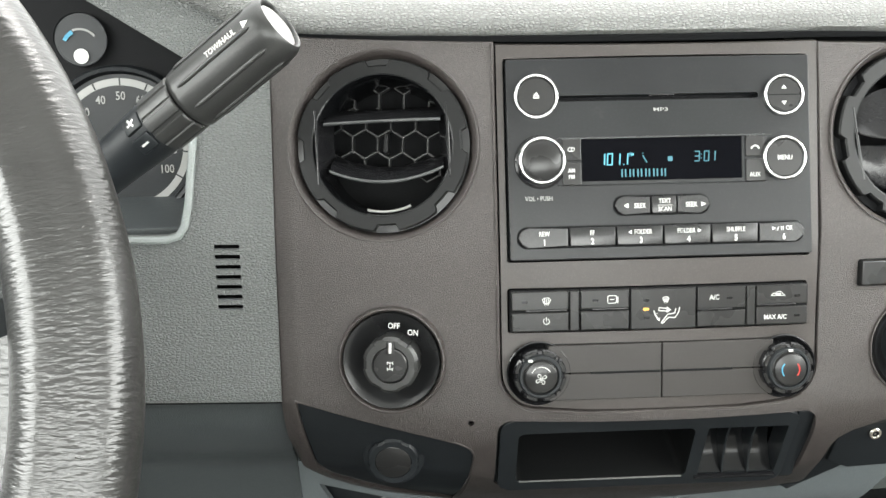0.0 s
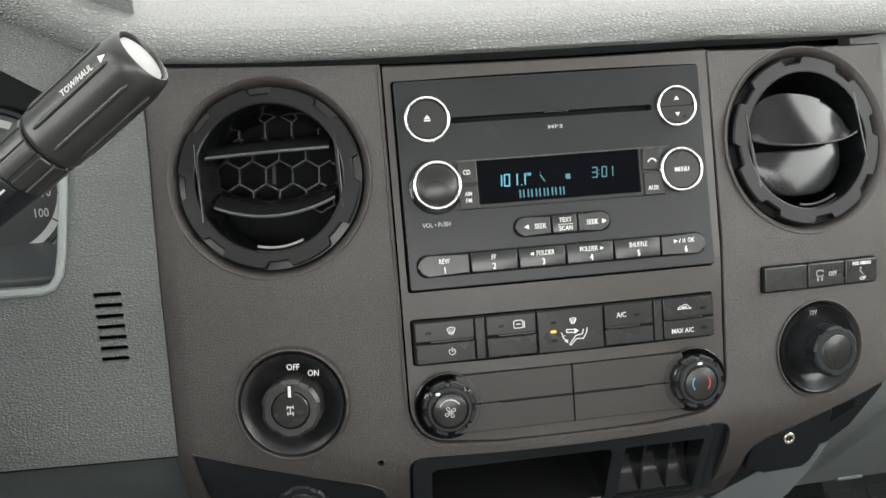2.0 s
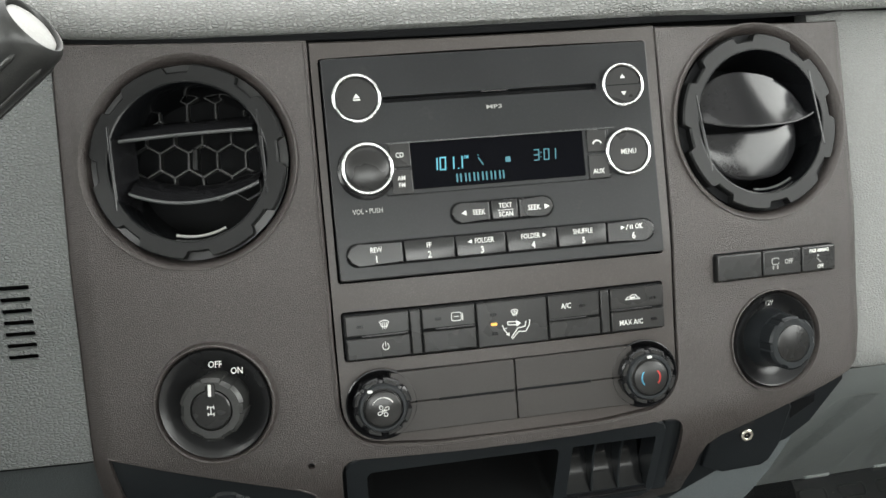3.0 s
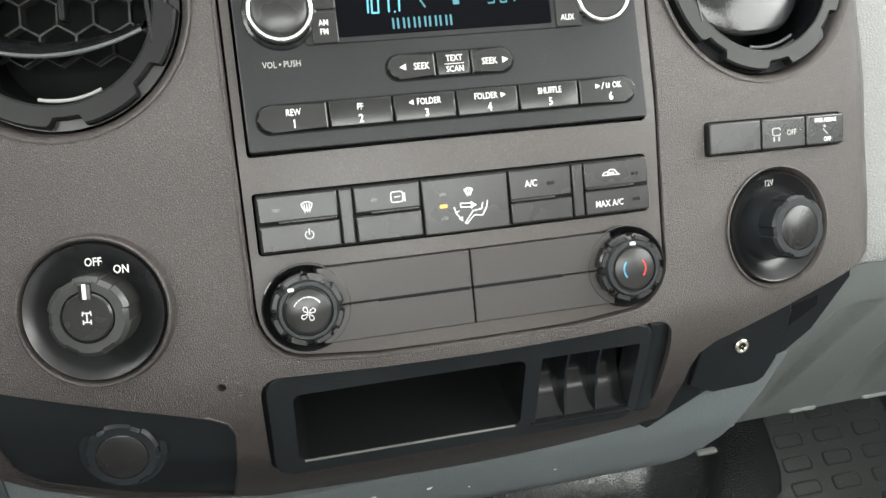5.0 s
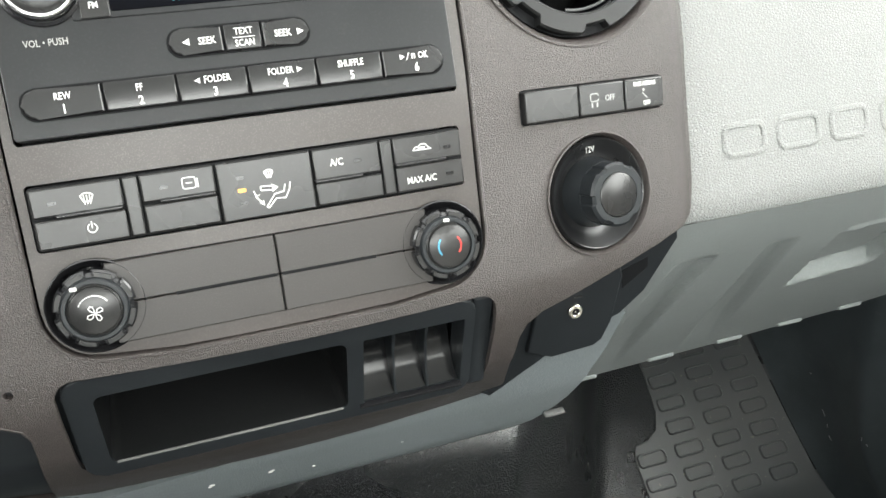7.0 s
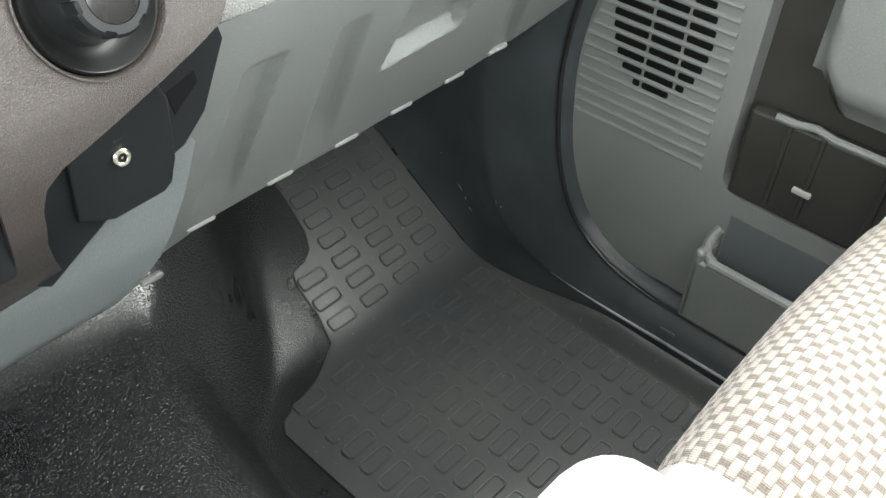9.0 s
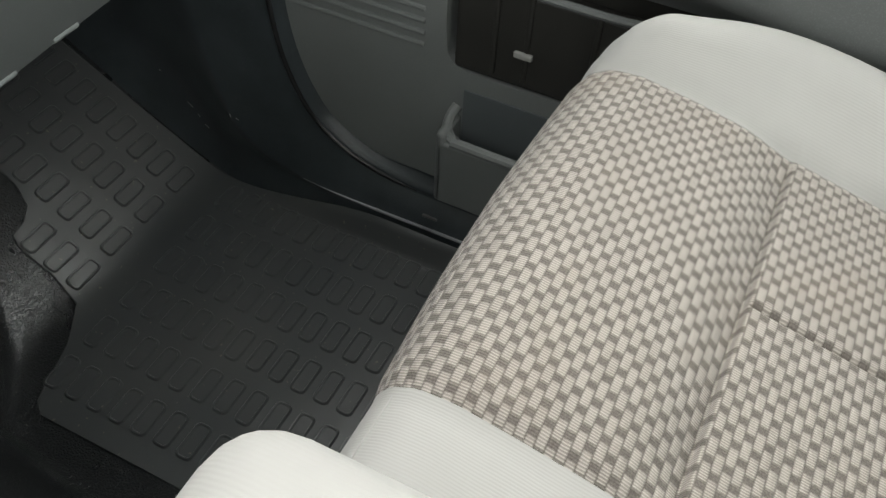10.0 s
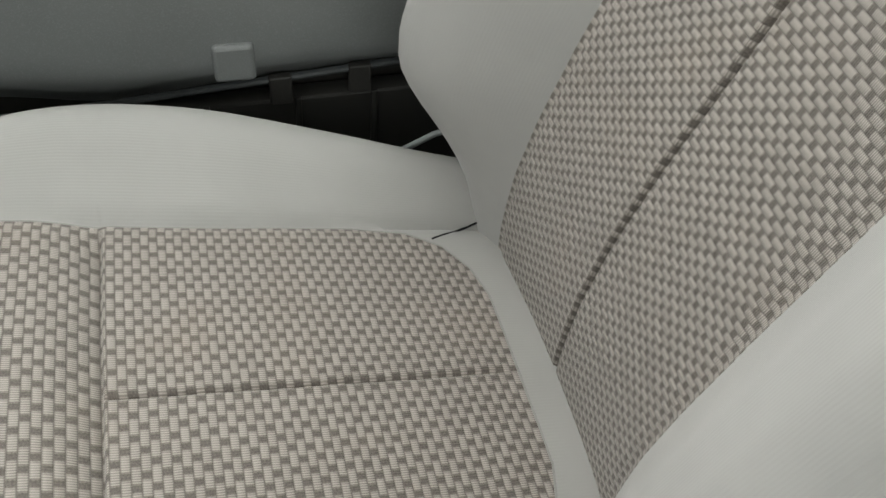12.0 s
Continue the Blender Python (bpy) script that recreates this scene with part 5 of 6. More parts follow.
# ---- four-wheel-drive switch ----
drive = thing("drive_mode_switch", KNOB_F, "round black rotary drive switch in a dished surround", "switch")
part("surround", lathe([(0.0352, -0.0065), (0.0349, -0.003), (0.0341, 0.0004), (0.0334, 0.0008), (0.0326, 0.0002), (0.0316, -0.0036)], 72), BEZEL, drive, "brown outer ring")
part("dish", lathe([(0.0318, -0.0036), (0.0308, -0.0006), (0.0300, -0.0008), (0.0255, -0.0036), (0.0205, -0.0080), (0.0170, -0.0095), (0.0, -0.0095)], 72), DISH, drive, "dished glossy black surround")
KU, KV, KH = 0.0010, -0.0002, 0.0105  # knob centre and height
knob = part("knob", cogs(lambda a: 0.0178 - (0.0008 if ((a + 10) % 60) < 22 else 0), 0.0116, -0.0095, KH, 180, (KU, KV), bevel=0.0020), LEVER, drive, "grey-black notched knob")
part("knob_cap", lathe([(0.0, KH + 0.0008), (0.0100, KH + 0.0008), (0.0108, KH), (0.0112, KH - 0.0024), (0.0124, KH - 0.0026)], 56, (KU, KV)), BUTTON, knob)
part("pointer_rib", box((KU, KV + 0.0112, KH - 0.0008), (0.0054, 0.0078, 0.0044), 0.0008), BUTTON, knob)
part("pointer_line", box((KU, KV + 0.0114, KH + 0.0016), (0.0016, 0.0066, 0.0006), 0.0001), PRINT, knob, "white pointer line")
axle = [[(-0.0016, 0.0020), (0.0016, 0.0020)], [(-0.0018, 0.0010), (-0.0016, 0.0026)], [(0.0018, 0.0010), (0.0016, 0.0026)], [(0, 0.0020), (0, -0.0020)], [(-0.0016, -0.0020), (0.0016, -0.0020)], [(-0.0016, -0.0029), (-0.0016, -0.0012)], [(0.0016, -0.0029), (0.0016, -0.0012)]]
marks([q for line in axle for q in stroke([(KU + x, KV + y) for x, y in line], 0.0006)], KH + 0.0008, PRINT, knob, "axle_symbol")
lettering("OFF", 0.0054, (0.0010, 0.0222, -0.0030), PRINT, drive)
lettering("ON", 0.0054, (0.0134, 0.0186, -0.0016), PRINT, drive)

# ---- sockets with caps ----
def cap_knob(parent, c, out, back, r, name="socket_cap"):
    """A ribbed push cap on a neck."""
    k = part(name, cogs(lambda a: r - (0.0010 if ((a + 8) % 60) < 18 else 0), r * 0.70, back, out, 144, c, 0.0014), BLACK, parent, "black ribbed socket cap")
    part("cap_face", lathe([(0.0, out + 0.0006), (r * 0.60, out + 0.0006), (r * 0.68, out), (r * 0.71, out - 0.0024)], 48, c), BUTTON, k)
    return k


socket = thing("power_socket", SOCKET_F, "capped 12 volt power socket in a dished surround", "power socket")
part("surround", lathe([(0.0330, -0.001), (0.0328, 0.0010), (0.0321, 0.0012), (0.0312, 0.0000), (0.0303, -0.0040)], 72), BEZEL, socket, "brown outer ring")
part("dish", lathe([(0.0300, -0.0025), (0.0290, 0.0000), (0.0284, -0.0004), (0.0240, -0.0050), (0.0205, -0.0075), (0.0, -0.0080)], 72), DISH, socket, "dished glossy black surround")
part("neck", lathe([(0.0190, -0.0078), (0.0174, 0.000), (0.0168, 0.0045), (0.012, 0.0045)], 56, (0.0003, 0.0006)), BLACK, socket)
cap = cap_knob(socket, (0.0003, 0.0006), 0.0158, 0.0010, 0.0166)
lettering("12V", 0.0046, (-0.0008, 0.0236, -0.0030), DIMPRINT, socket)
spare = thing("power_socket", CAP_F, "plain black capped socket in the pocket panel", "power socket")
part("collar", lathe([(0.0212, -0.0036), (0.0202, 0.0), (0.0170, 0.0006), (0.0160, -0.003)], 56), BLACK, spare)
cap_knob(spare, (0, 0), 0.0050, -0.004, 0.0176)

# ---- switch bank ----
bank = thing("switch_bank", SWITCH_F, "bank of three black dashboard switches", "switch bank")
part("tray", prism(rrect(0, 0, 0.0881, 0.0174, 0.0018, 3), -0.008, -0.0014), DEEP, bank)
for k, (u0, u1) in enumerate(((-0.0428, -0.0110), (-0.0104, 0.0178), (0.0184, 0.0436))):
    b = part("switch", prism(rrect((u0 + u1) / 2, 0, u1 - u0, 0.0160, 0.0012, 3), -0.004, 0.0026, 0.0010, 3), BUTTON, bank)
    if k == 1:
        u = (u0 + u1) / 2
        lettering("OFF", 0.0044, (u + 0.0046, 0.0, 0.0027), DIMPRINT, b)
        marks(stroke(rrect(u - 0.0052, 0.0010, 0.0050, 0.0038, 0.001, 2), 0.0007) + [rrect(u - 0.0068, -0.0028, 0.0010, 0.0024, 0.0002, 1), rrect(u - 0.0036, -0.0028, 0.0010, 0.0024, 0.0002, 1)], 0.0026, DIMPRINT, b, "skid_symbol")
    if k == 2:
        u = (u0 + u1) / 2
        lettering("PASS AIRBAG", 0.0030, (u, 0.0050, 0.0027), PRINT, b, weight=0.03)
        lettering("OFF", 0.0034, (u + 0.001, -0.0052, 0.0027), PRINT, b, weight=0.02)
        marks([circle(u - 0.0008, 0.0018, 0.0008, 8)] + stroke([(u - 0.0016, 0.0004), (u + 0.0012, -0.0024)], 0.0006), 0.0026, DIMPRINT, b)

# ---- storage tray with three empty switch pockets ----
tray = thing("storage_cubby", LF, "open black storage cubby beside three empty switch pockets", "storage cubby")
U = 0.348
OPENING, POCKETS = rrect(0.3170 - U, -0.0008, 0.1180, 0.0478, 0.0045, 4), rrect(0.4115 - U, -0.0010, 0.0540, 0.0470, 0.0010, 2)
frame_cuts = [prism(OPENING, -0.09, 0.05), prism(POCKETS, -0.05, 0.05)]
part("gasket", carved(prism(rrect(0.3460 - U, 0.0005, 0.214, 0.078, 0.010, 5), -0.020, -0.0110), None, [prism(c, -0.09, 0.05) for c in (OPENING, POCKETS)]), BLACK, tray, "recessed black surround")
part("frame", carved(prism(rrect(0.3450 - U, 0.0012, 0.198, 0.0685, 0.008, 5), -0.012, -0.0030, 0.0012), None, frame_cuts), BLACK, tray, "flat black frame", smooth=40)
liner = bmesh.new()
ring = rrect(0.3170 - U, -0.0008, 0.1176, 0.0474, 0.0045, 4)
back = [(x * 0.96 - 0.0015, y * 0.93 + 0.001) for x, y in ring]
lows = [liner.verts.new((x, y, -0.004)) for x, y in ring]
deeps = [liner.verts.new((x, y, -0.070)) for x, y in back]
for i in range(len(ring)):
    liner.faces.new((lows[i], lows[(i + 1) % len(ring)], deeps[(i + 1) % len(ring)], deeps[i]))
liner.faces.new(deeps)
part("liner", liner, VENT, tray, "deep black liner")
# pale tube paints the highlight on the rounded lower edge
part("front_lip", tube([(x - U, -0.0248, -0.0034) for x in span(0.2605, 0.3735, 0.01)], 0.0007, 6), WEAR_GLINT, tray, "lower lip with its highlight put into the colour")
part("outer_dish", box((0.4490 - U, 0.0008, -0.0080), (0.012, 0.068, 0.006), 0.003), BLACK, tray)
for k in range(3):
    u0 = 0.3848 - U + 0.0179 * k
    curve = sheet(span(0, 1, 1 / 20), [u0 + 0.0004, u0 + 0.0172], lambda t, u: (u, 0.0222 - 0.0464 * t, -0.005 - 0.0190 * math.sin(math.pi * t) ** 0.75))
    part("pocket", curve, POCKET, tray, "curved glossy empty switch pocket", smooth=80)
    if k:
        wall = prism([(-0.0036, 0.0222), (-0.0100, 0.0160), (-0.0110, 0.0040), (-0.0080, -0.0140), (-0.0042, -0.0240), (-0.0240, -0.0240), (-0.0240, 0.0222)], u0 - 0.0008, u0 + 0.0004, m=Matrix(((0, 0, 1, 0), (0, 1, 0, 0), (1, 0, 0, 0), (0, 0, 0, 1))))
        part("divider", wall, BLACK, tray)
part("pocket_sill", box((0.4105 - U, -0.0252, -0.0026), (0.0570, 0.0018, 0.0036), 0.0006), GLOSS, tray)

# ---- instrument cluster ----
cluster = thing("instrument_cluster", frame_matrix((-0.0120, 0.6850, 0.8680), (1, 0, 0), (0, 0.30, 0.954)), "dark instrument cluster with white speed numerals", "instrument cluster")
part("backing", box((-0.12, 0.02, -0.008), (0.42, 0.24, 0.006), 0.001), DEEP, cluster)
dialp = part("speed_dial", lathe([(0.0, 0.0), (0.0500, 0.0), (0.0505, 0.0015)], 72), BLACK, cluster, "black speedometer face")
part("dial_ring", lathe([(0.0505, 0.0), (0.0520, 0.0040), (0.0545, 0.0046), (0.0560, 0.0020), (0.0565, -0.004)], 72), BLACK, dialp, "raised black ring")
part("dial_band", lathe([(0.0420, 0.0006), (0.0470, 0.0006)], 72), DIMPRINT, dialp, "grey band with ticks")
for k, n in enumerate((10, 20, 30, 40, 50, 60, 70, 80, 90, 100)):
    a = radians(65 + 24 * (5 - k))
    lettering(str(n), 0.0085, (0.0345 * math.cos(a), 0.0345 * math.sin(a), 0.0007), DIMPRINT, dialp)
    marks(stroke([(0.0425 * math.cos(a), 0.0425 * math.sin(a)), (0.0465 * math.cos(a), 0.0465 * math.sin(a))], 0.0012), 0.0007, BLACK, dialp, "tick")
lettering("MPH", 0.0046, (0.0135, 0.0260, 0.0007), DIMPRINT, dialp)
lettering("km/h", 0.0040, (0.0150, 0.0195, 0.0007), DIMPRINT, dialp)
gauge = part("small_gauge", lathe([(0.0, 0.0), (0.0180, 0.0), (0.0185, 0.001)], 40, (-0.024, 0.074)), BLACK, cluster, "small gauge with a blue cold mark")
marks(stroke(arc(-0.024, 0.068, 0.0130, 40, 110, 8), 0.0016), 0.0012, DIMPRINT, gauge, "scale")
marks(stroke(arc(-0.024, 0.068, 0.0120, 118, 150, 4), 0.0030), 0.0012, BLUE_INK, gauge, "blue_mark")
marks([circle(-0.024, 0.0625, 0.0052, 20)], 0.0012, PRINT, gauge, "hub")
part("cluster_wall", box((0.066, 0.672, 0.885), (0.010, 0.060, 0.125), 0.002), DEEP, dashboard)
part("cluster_floor", box((-0.17, 0.655, 0.8265), (0.43, 0.075, 0.012), 0.002), COLUMN, dashboard)

# ---- gear lever ----
A, B2 = Vector((0.1250, 0.5560, 0.9770)), Vector((0.0360, 0.5620, 0.9085))
axis = (A - B2).normalized()
lever_m = Matrix.Translation(B2) @ axis.to_track_quat("Z", "Y").to_matrix().to_4x4()
lever = thing("gear_lever", lever_m, "black ribbed column gear lever with a silver end cap", "gear lever")
L = (A - B2).length
part("shaft", lathe([(0.0, -0.10), (0.0125, -0.10), (0.0140, -0.02), (0.0150, 0.0), (0.0162, 0.016), (0.0162, 0.022)], 40), BLACK, lever, "smooth black shaft")
part("collar", cogs(lambda a: 0.0172 - (0.0009 if (a % 30) < 6 else 0), 0.008, 0.0225, 0.0440, 180, bevel=0.0008), LEVER, lever, "ribbed collar")
grip = part("grip", lathe([(0.0150, 0.0448), (0.0174, 0.0456), (0.0179, 0.048), (0.0179, L - 0.0075), (0.0174, L - 0.0035), (0.0162, L - 0.0008), (0.0150, L + 0.0004), (0.0138, L - 0.0002), (0.0134, L - 0.0022)], 56), LEVER, lever, "satin dark grey grip", smooth=60)
for k in range(8):
    a = radians(45 * k + 14)
    runs = [0.0515, 0.0525, 0.0545] + span(0.060, L - 0.016, 0.006) + [L - 0.0125, L - 0.0105, L - 0.0095]
    line = [(0.0180 * math.cos(a), 0.0180 * math.sin(a), d) for d in runs]
    part("grip_rib", tube(line, [0.0003, 0.0009] + [0.0013] * (len(line) - 4) + [0.0009, 0.0003], 8), LEVER, grip, smooth=80)
part("end_cap", lathe([(0.0, L - 0.0004), (0.0110, L - 0.0008), (0.0128, L - 0.0016), (0.0131, L - 0.0028)], 40), CAP_GREY, lever, "silver-grey end cap")
# print on the side that faces the seats
inv = lever_m.inverted()
toward = (inv.to_3x3() @ Vector((0.10, -0.88, 0.46))).normalized()
toward.z = 0
toward.normalize()


def on_lever(d, r, turn=0.0):
    """Local axes on the lever's skin at a distance along it; u runs along the lever."""
    n = Matrix.Rotation(radians(turn), 3, "Z") @ toward
    u = Vector((0, 0, 1))
    v = n.cross(u)
    return Matrix(((u.x, v.x, n.x, n.x * r), (u.y, v.y, n.y, n.y * r), (u.z, v.z, n.z, d), (0, 0, 0, 1)))


lettering("TOW/HAUL", 0.0050, (0, 0, 0), PRINT, lever, m=on_lever(L - 0.028, 0.0181, -25), wide=0.8, weight=0.012)
marks([[(-0.002, -0.0022), (0.0022, 0), (-0.002, 0.0022)]], 0, PRINT, lever, "arrow", m=on_lever(L - 0.0105, 0.0180, -25))
plus = part("shift_button", box((0, 0, 0), (0.012, 0.010, 0.004), 0.0015, m=on_lever(0.0155, 0.0152, -22)), BLACK, lever)
marks(stroke([(-0.0022, -0.0010), (0.0022, 0.0010)], 0.0013) + stroke([(0.0010, -0.0022), (-0.0010, 0.0022)], 0.0013), 0.0022, PRINT, plus, "plus_mark", m=on_lever(0.0155, 0.0152, -22))
minus = part("shift_button", box((0, 0, 0), (0.012, 0.010, 0.004), 0.0015, m=on_lever(0.0155, 0.0152, 24)), BLACK, lever)
marks(stroke([(-0.0020, 0), (0.0020, 0)], 0.0013), 0.0022, PRINT, minus, "minus_mark", m=on_lever(0.0155, 0.0152, 24))

# ---- steering wheel ----
wheel_m = frame_matrix((-0.0950, 0.300, 0.9225), (1, 0, 0), (0, 0.564, 0.826))
wheel = thing("steering_wheel", wheel_m, "grained dark grey steering wheel with pale spokes", "steering wheel")
R0, r0 = 0.1905, 0.0175
rim = bmesh.new()
rings = []
for i in range(128):
    a = 2 * math.pi * i / 128
    ring = []
    for k in range(32):
        b = 2 * math.pi * k / 32
        rr = r0 * (1 - 0.20 * math.exp(-((math.degrees(b) - 72) / 24) ** 2))
        ring.append(rim.verts.new(((R0 + rr * math.cos(b)) * math.cos(a), (R0 + rr * math.cos(b)) * math.sin(a), rr * 1.05 * math.sin(b))))
    rings.append(ring)
for a, b in zip(rings, rings[1:] + rings[:1]):
    for k in range(32):
        rim.faces.new((a[k], a[(k + 1) % 32], b[(k + 1) % 32], b[k]))
bmesh.ops.recalc_face_normals(rim, faces=rim.faces)
part("rim", rim, WHEEL, wheel, "thick grained rim", smooth=80)
part("hub_pad", box((0, -0.01, -0.012), (0.17, 0.15, 0.05), 0.022, 4), GREY, wheel, "grey airbag pad")
for side_of in (1, -1):
    def arm(t, k):
        """Broad spoke that flares into the rim."""
        w = 0.036 + 0.030 * t * t
        v = -0.020 - 0.022 * t + w * (k - 0.5) * 2
        return (side_of * (0.070 + 0.112 * t), v, -0.010 + 0.012 * t + 0.006 * (1 - (2 * k - 1) ** 2))

    part("spoke", sheet(span(0, 1, 0.1), span(0, 1, 0.1), arm, lambda t, k: (arm(t, k)[0], arm(t, k)[1], arm(t, k)[2] - 0.018)), WHEEL, wheel, "grained spoke", smooth=60)
part("column", lathe([(0.045, -0.02), (0.055, -0.07), (0.062, -0.20), (0.066, -0.40)], 40), BLACK, wheel, "black steering column shroud")

# ---- rubber floor mat ----
mat_thing = thing("floor_mat", Matrix(), "black rubber floor mat with raised pads, dusty", "floor mat")
MAT_LINE = [(0.700, 0.26), (1.082, 0.26), (1.082, 0.60), (1.079, 0.836), (1.066, 1.12), (0.893, 1.12), (0.888, 0.985), (0.884, 0.948), (0.874, 0.928), (0.856, 0.919), (0.836, 0.916), (0.830, 0.905), (0.829, 0.862), (0.820, 0.828), (0.775, 0.802), (0.705, 0.780), (0.694, 0.765)]


def mat_z(x, y):
    """The sheet lies on the floor and curls up against the door sill."""
    return toe(y) + 0.040 * smooth01((x - 1.064) / 0.017) * smooth01((0.80 - y) / 0.24)


mat_sheet = sheet(span(0.68, 1.056, 0.012) + span(1.060, 1.10, 0.003), span(0.25, 1.14, 0.010), lambda x, y: (x, y, mat_z(x, y) + 0.0032), lambda x, y: (x, y, mat_z(x, y) - 0.006))
part("mat_sheet", carved(mat_sheet, prism(MAT_LINE, 0.0, 0.6)), RUBBER, mat_thing, smooth=50)
edge = [(x, y, 0.0) for x, y in MAT_LINE[3:]]
fine = []
for p, q in zip(edge, edge[1:]):
    for k in range(4):
        x, y = p[0] + (q[0] - p[0]) * k / 4, p[1] + (q[1] - p[1]) * k / 4
        fine.append((x, y, toe(y) + 0.0026))
part("mat_rim", tube(fine, 0.0011, 6), RUBBER, mat_thing)
part("mat_rim", tube([(1.066, y, toe(y) + 0.0036) for y in span(0.30, 0.74, 0.05)], 0.0018, 6), RUBBER, mat_thing)
pad_bm = bmesh.new()
pad_rings = []
for w, h, z in ((0.0440, 0.0205, -0.002), (0.0430, 0.0196, 0.0022), (0.0412, 0.0178, 0.0032), (0.0388, 0.0154, 0.0030), (0.0370, 0.0138, 0.0014)):
    pad_rings.append([pad_bm.verts.new((x, y, z)) for x, y in rrect(0, 0, w, h, 0.30 * h, 3)])
for a, b in zip(pad_rings, pad_rings[1:]):
    for k in range(len(a)):
        pad_bm.faces.new((a[k], a[(k + 1) % len(a)], b[(k + 1) % len(a)], b[k]))
pad_bm.faces.new(pad_rings[-1])
bmesh.ops.recalc_face_normals(pad_bm, faces=pad_bm.faces)
pad_mesh = finish(pad_bm, RUBBER, "tread_pad", 40)


def tread(x, y):
    z = toe(y) + 0.0034
    s = (toe(y + 0.004) - toe(y - 0.004)) / 0.008
    ob = new("tread_pad", pad_mesh)
    ob.parent = mat_thing
    ob.matrix_basis = frame_matrix((x, y, z), (1, 0, 0), (0, 1, s))


for col in range(6):
    for row in range(15):
        if not (col == 5 and row > 13):
            tread(0.7440 + 0.0605 * col, 0.7815 - 0.0295 * row)
for k in range(3):
    tread(0.8525, 0.8445 + 0.0272 * k)
for col in range(3):
    for row in range(10):
        tread(0.9110 + 0.0610 * col, 0.8455 + 0.0268 * row)

# ---- side trim of the footwell ----
# each line runs from under the dashboard down to the floor and back along the sill, as (y, z)
KICK_FOOT = [(1.20, 0.98), (1.20, 0.66), (1.18, 0.40), (1.06, 0.252), (0.93, 0.158), (0.835, 0.086), (0.76, 0.080), (0.68, 0.080), (0.58, 0.080), (0.48, 0.080), (0.20, 0.080), (-0.50, 0.080)]
KICK_RIDGE = [(0.80, 0.98), (0.822, 0.66), (0.824, 0.40), (0.816, 0.31), (0.800, 0.235), (0.772, 0.172), (0.725, 0.146), (0.665, 0.136), (0.58, 0.1345), (0.48, 0.1365), (0.20, 0.138), (-0.50, 0.138)]
KICK_SEAL = [(0.57, 0.98), (0.630, 0.70), (0.700, 0.565), (0.725, 0.450), (0.724, 0.362), (0.711, 0.290), (0.681, 0.228), (0.632, 0.190), (0.570, 0.172), (0.48, 0.168), (0.20, 0.168), (-0.50, 0.168)]


def at_x(line, x, dy=0.0, dz=0.0):
    return [(x, y + dy, z + dz) for y, z in line]


foot, ridge, lip = flow(at_x(KICK_FOOT, 1.0785), 6), flow(at_x(KICK_RIDGE, 1.088), 6), flow(at_x(KICK_SEAL, 1.109), 6)
rows = []
for k in (0.0, 0.2, 0.4, 0.6, 0.75, 0.86, 0.94):
    bow = 0.020 * math.sin(math.pi * min(1.0, k / 0.94) ** 0.8)
    row = []
    for i, (p, q) in enumerate(zip(foot, ridge)):
        w = p.lerp(q, k)
        w.x += bow * (1 - smooth01((i - 22) / 16)) + 0.0012 * noise.noise(w * 22)
        row.append(w)
    rows.append(row)
for k in (0.0, 0.06, 0.14, 0.3, 0.5, 0.7, 0.85, 0.94, 1.0):
    row = []
    for p, q in zip(ridge, lip):
        w = p.lerp(q, k)
        w.x = p.x + (q.x - p.x) * (k ** 1.5) - 0.002 * math.exp(-(k / 0.08) ** 2) + 0.0008 * noise.noise(w * 22)
        row.append(w)
    rows.append(row)
middle = Vector((0, 0.2, 0.62))
for step, x in ((0.004, 1.1065), (0.009, 1.1075), (0.013, 1.114), (0.016, 1.126), (0.030, 1.150)):
    row = []
    for i, q in enumerate(lip):
        d = Vector((0, middle.y - q.y, middle.z - q.z))
        d = d.normalized().lerp(Vector((0, 0, 1)), smooth01((i - 34) / 14)).normalized()
        w = q + d * step
        w.x = x
        row.append(w)
    rows.append(row)
kick = part("wall_kick_panel", loft(rows), KICK, smooth=80)
tagged(kick, "scuffed black plastic footwell side trim", "wall", kind="structure")
bead = [p + Vector((-0.0015, middle.y - p.y, middle.z - p.z)).normalized() * 0.004 for p in lip[8:52]]
tagged(part("trim_door_seal", tube([p + Vector((-0.002, 0, 0)) for p in bead], [0.0032 * min(1, 0.25 + (43 - i) / 6) for i in range(len(bead))], 10), SEAL, smooth=80), "shiny black rubber door seal", "seal", kind="structure")
# pale tube along the ridge paints the window's reflection on the sill
edge_line = [p + Vector((-0.0015, 0, 0.0008)) for p in ridge[40:]]
tagged(part("trim_door_sill", tube(edge_line, [min(0.0020, 0.0003 + 0.0002 * i) for i in range(len(edge_line))], 8), SCUFF_SHEEN, smooth=80), "grey edge of the door sill, its sheen put into the colour", "sill", kind="structure")
for y, z, s, turn in ((0.862, 0.168, 0.010, 40), (0.868, 0.160, 0.005, 65), (0.845, 0.158, 0.008, 30), (0.788, 0.205, 0.005, 75), (0.782, 0.196, 0.004, 20), (0.90, 0.215, 0.003, 0)):
    near = min((w for row in rows for w in row), key=lambda w: abs(w.y - y) + abs(w.z - z))
    mark = Matrix.Translation((near.x - 0.0004, near.y, near.z)) @ Matrix.Rotation(radians(turn), 4, "X")
    part("scuff_mark", box((0, 0, 0), (0.0008, s, 0.0009), 0.0003, m=mark), SCUFF_SHEEN, kick, "pale scuff mark")
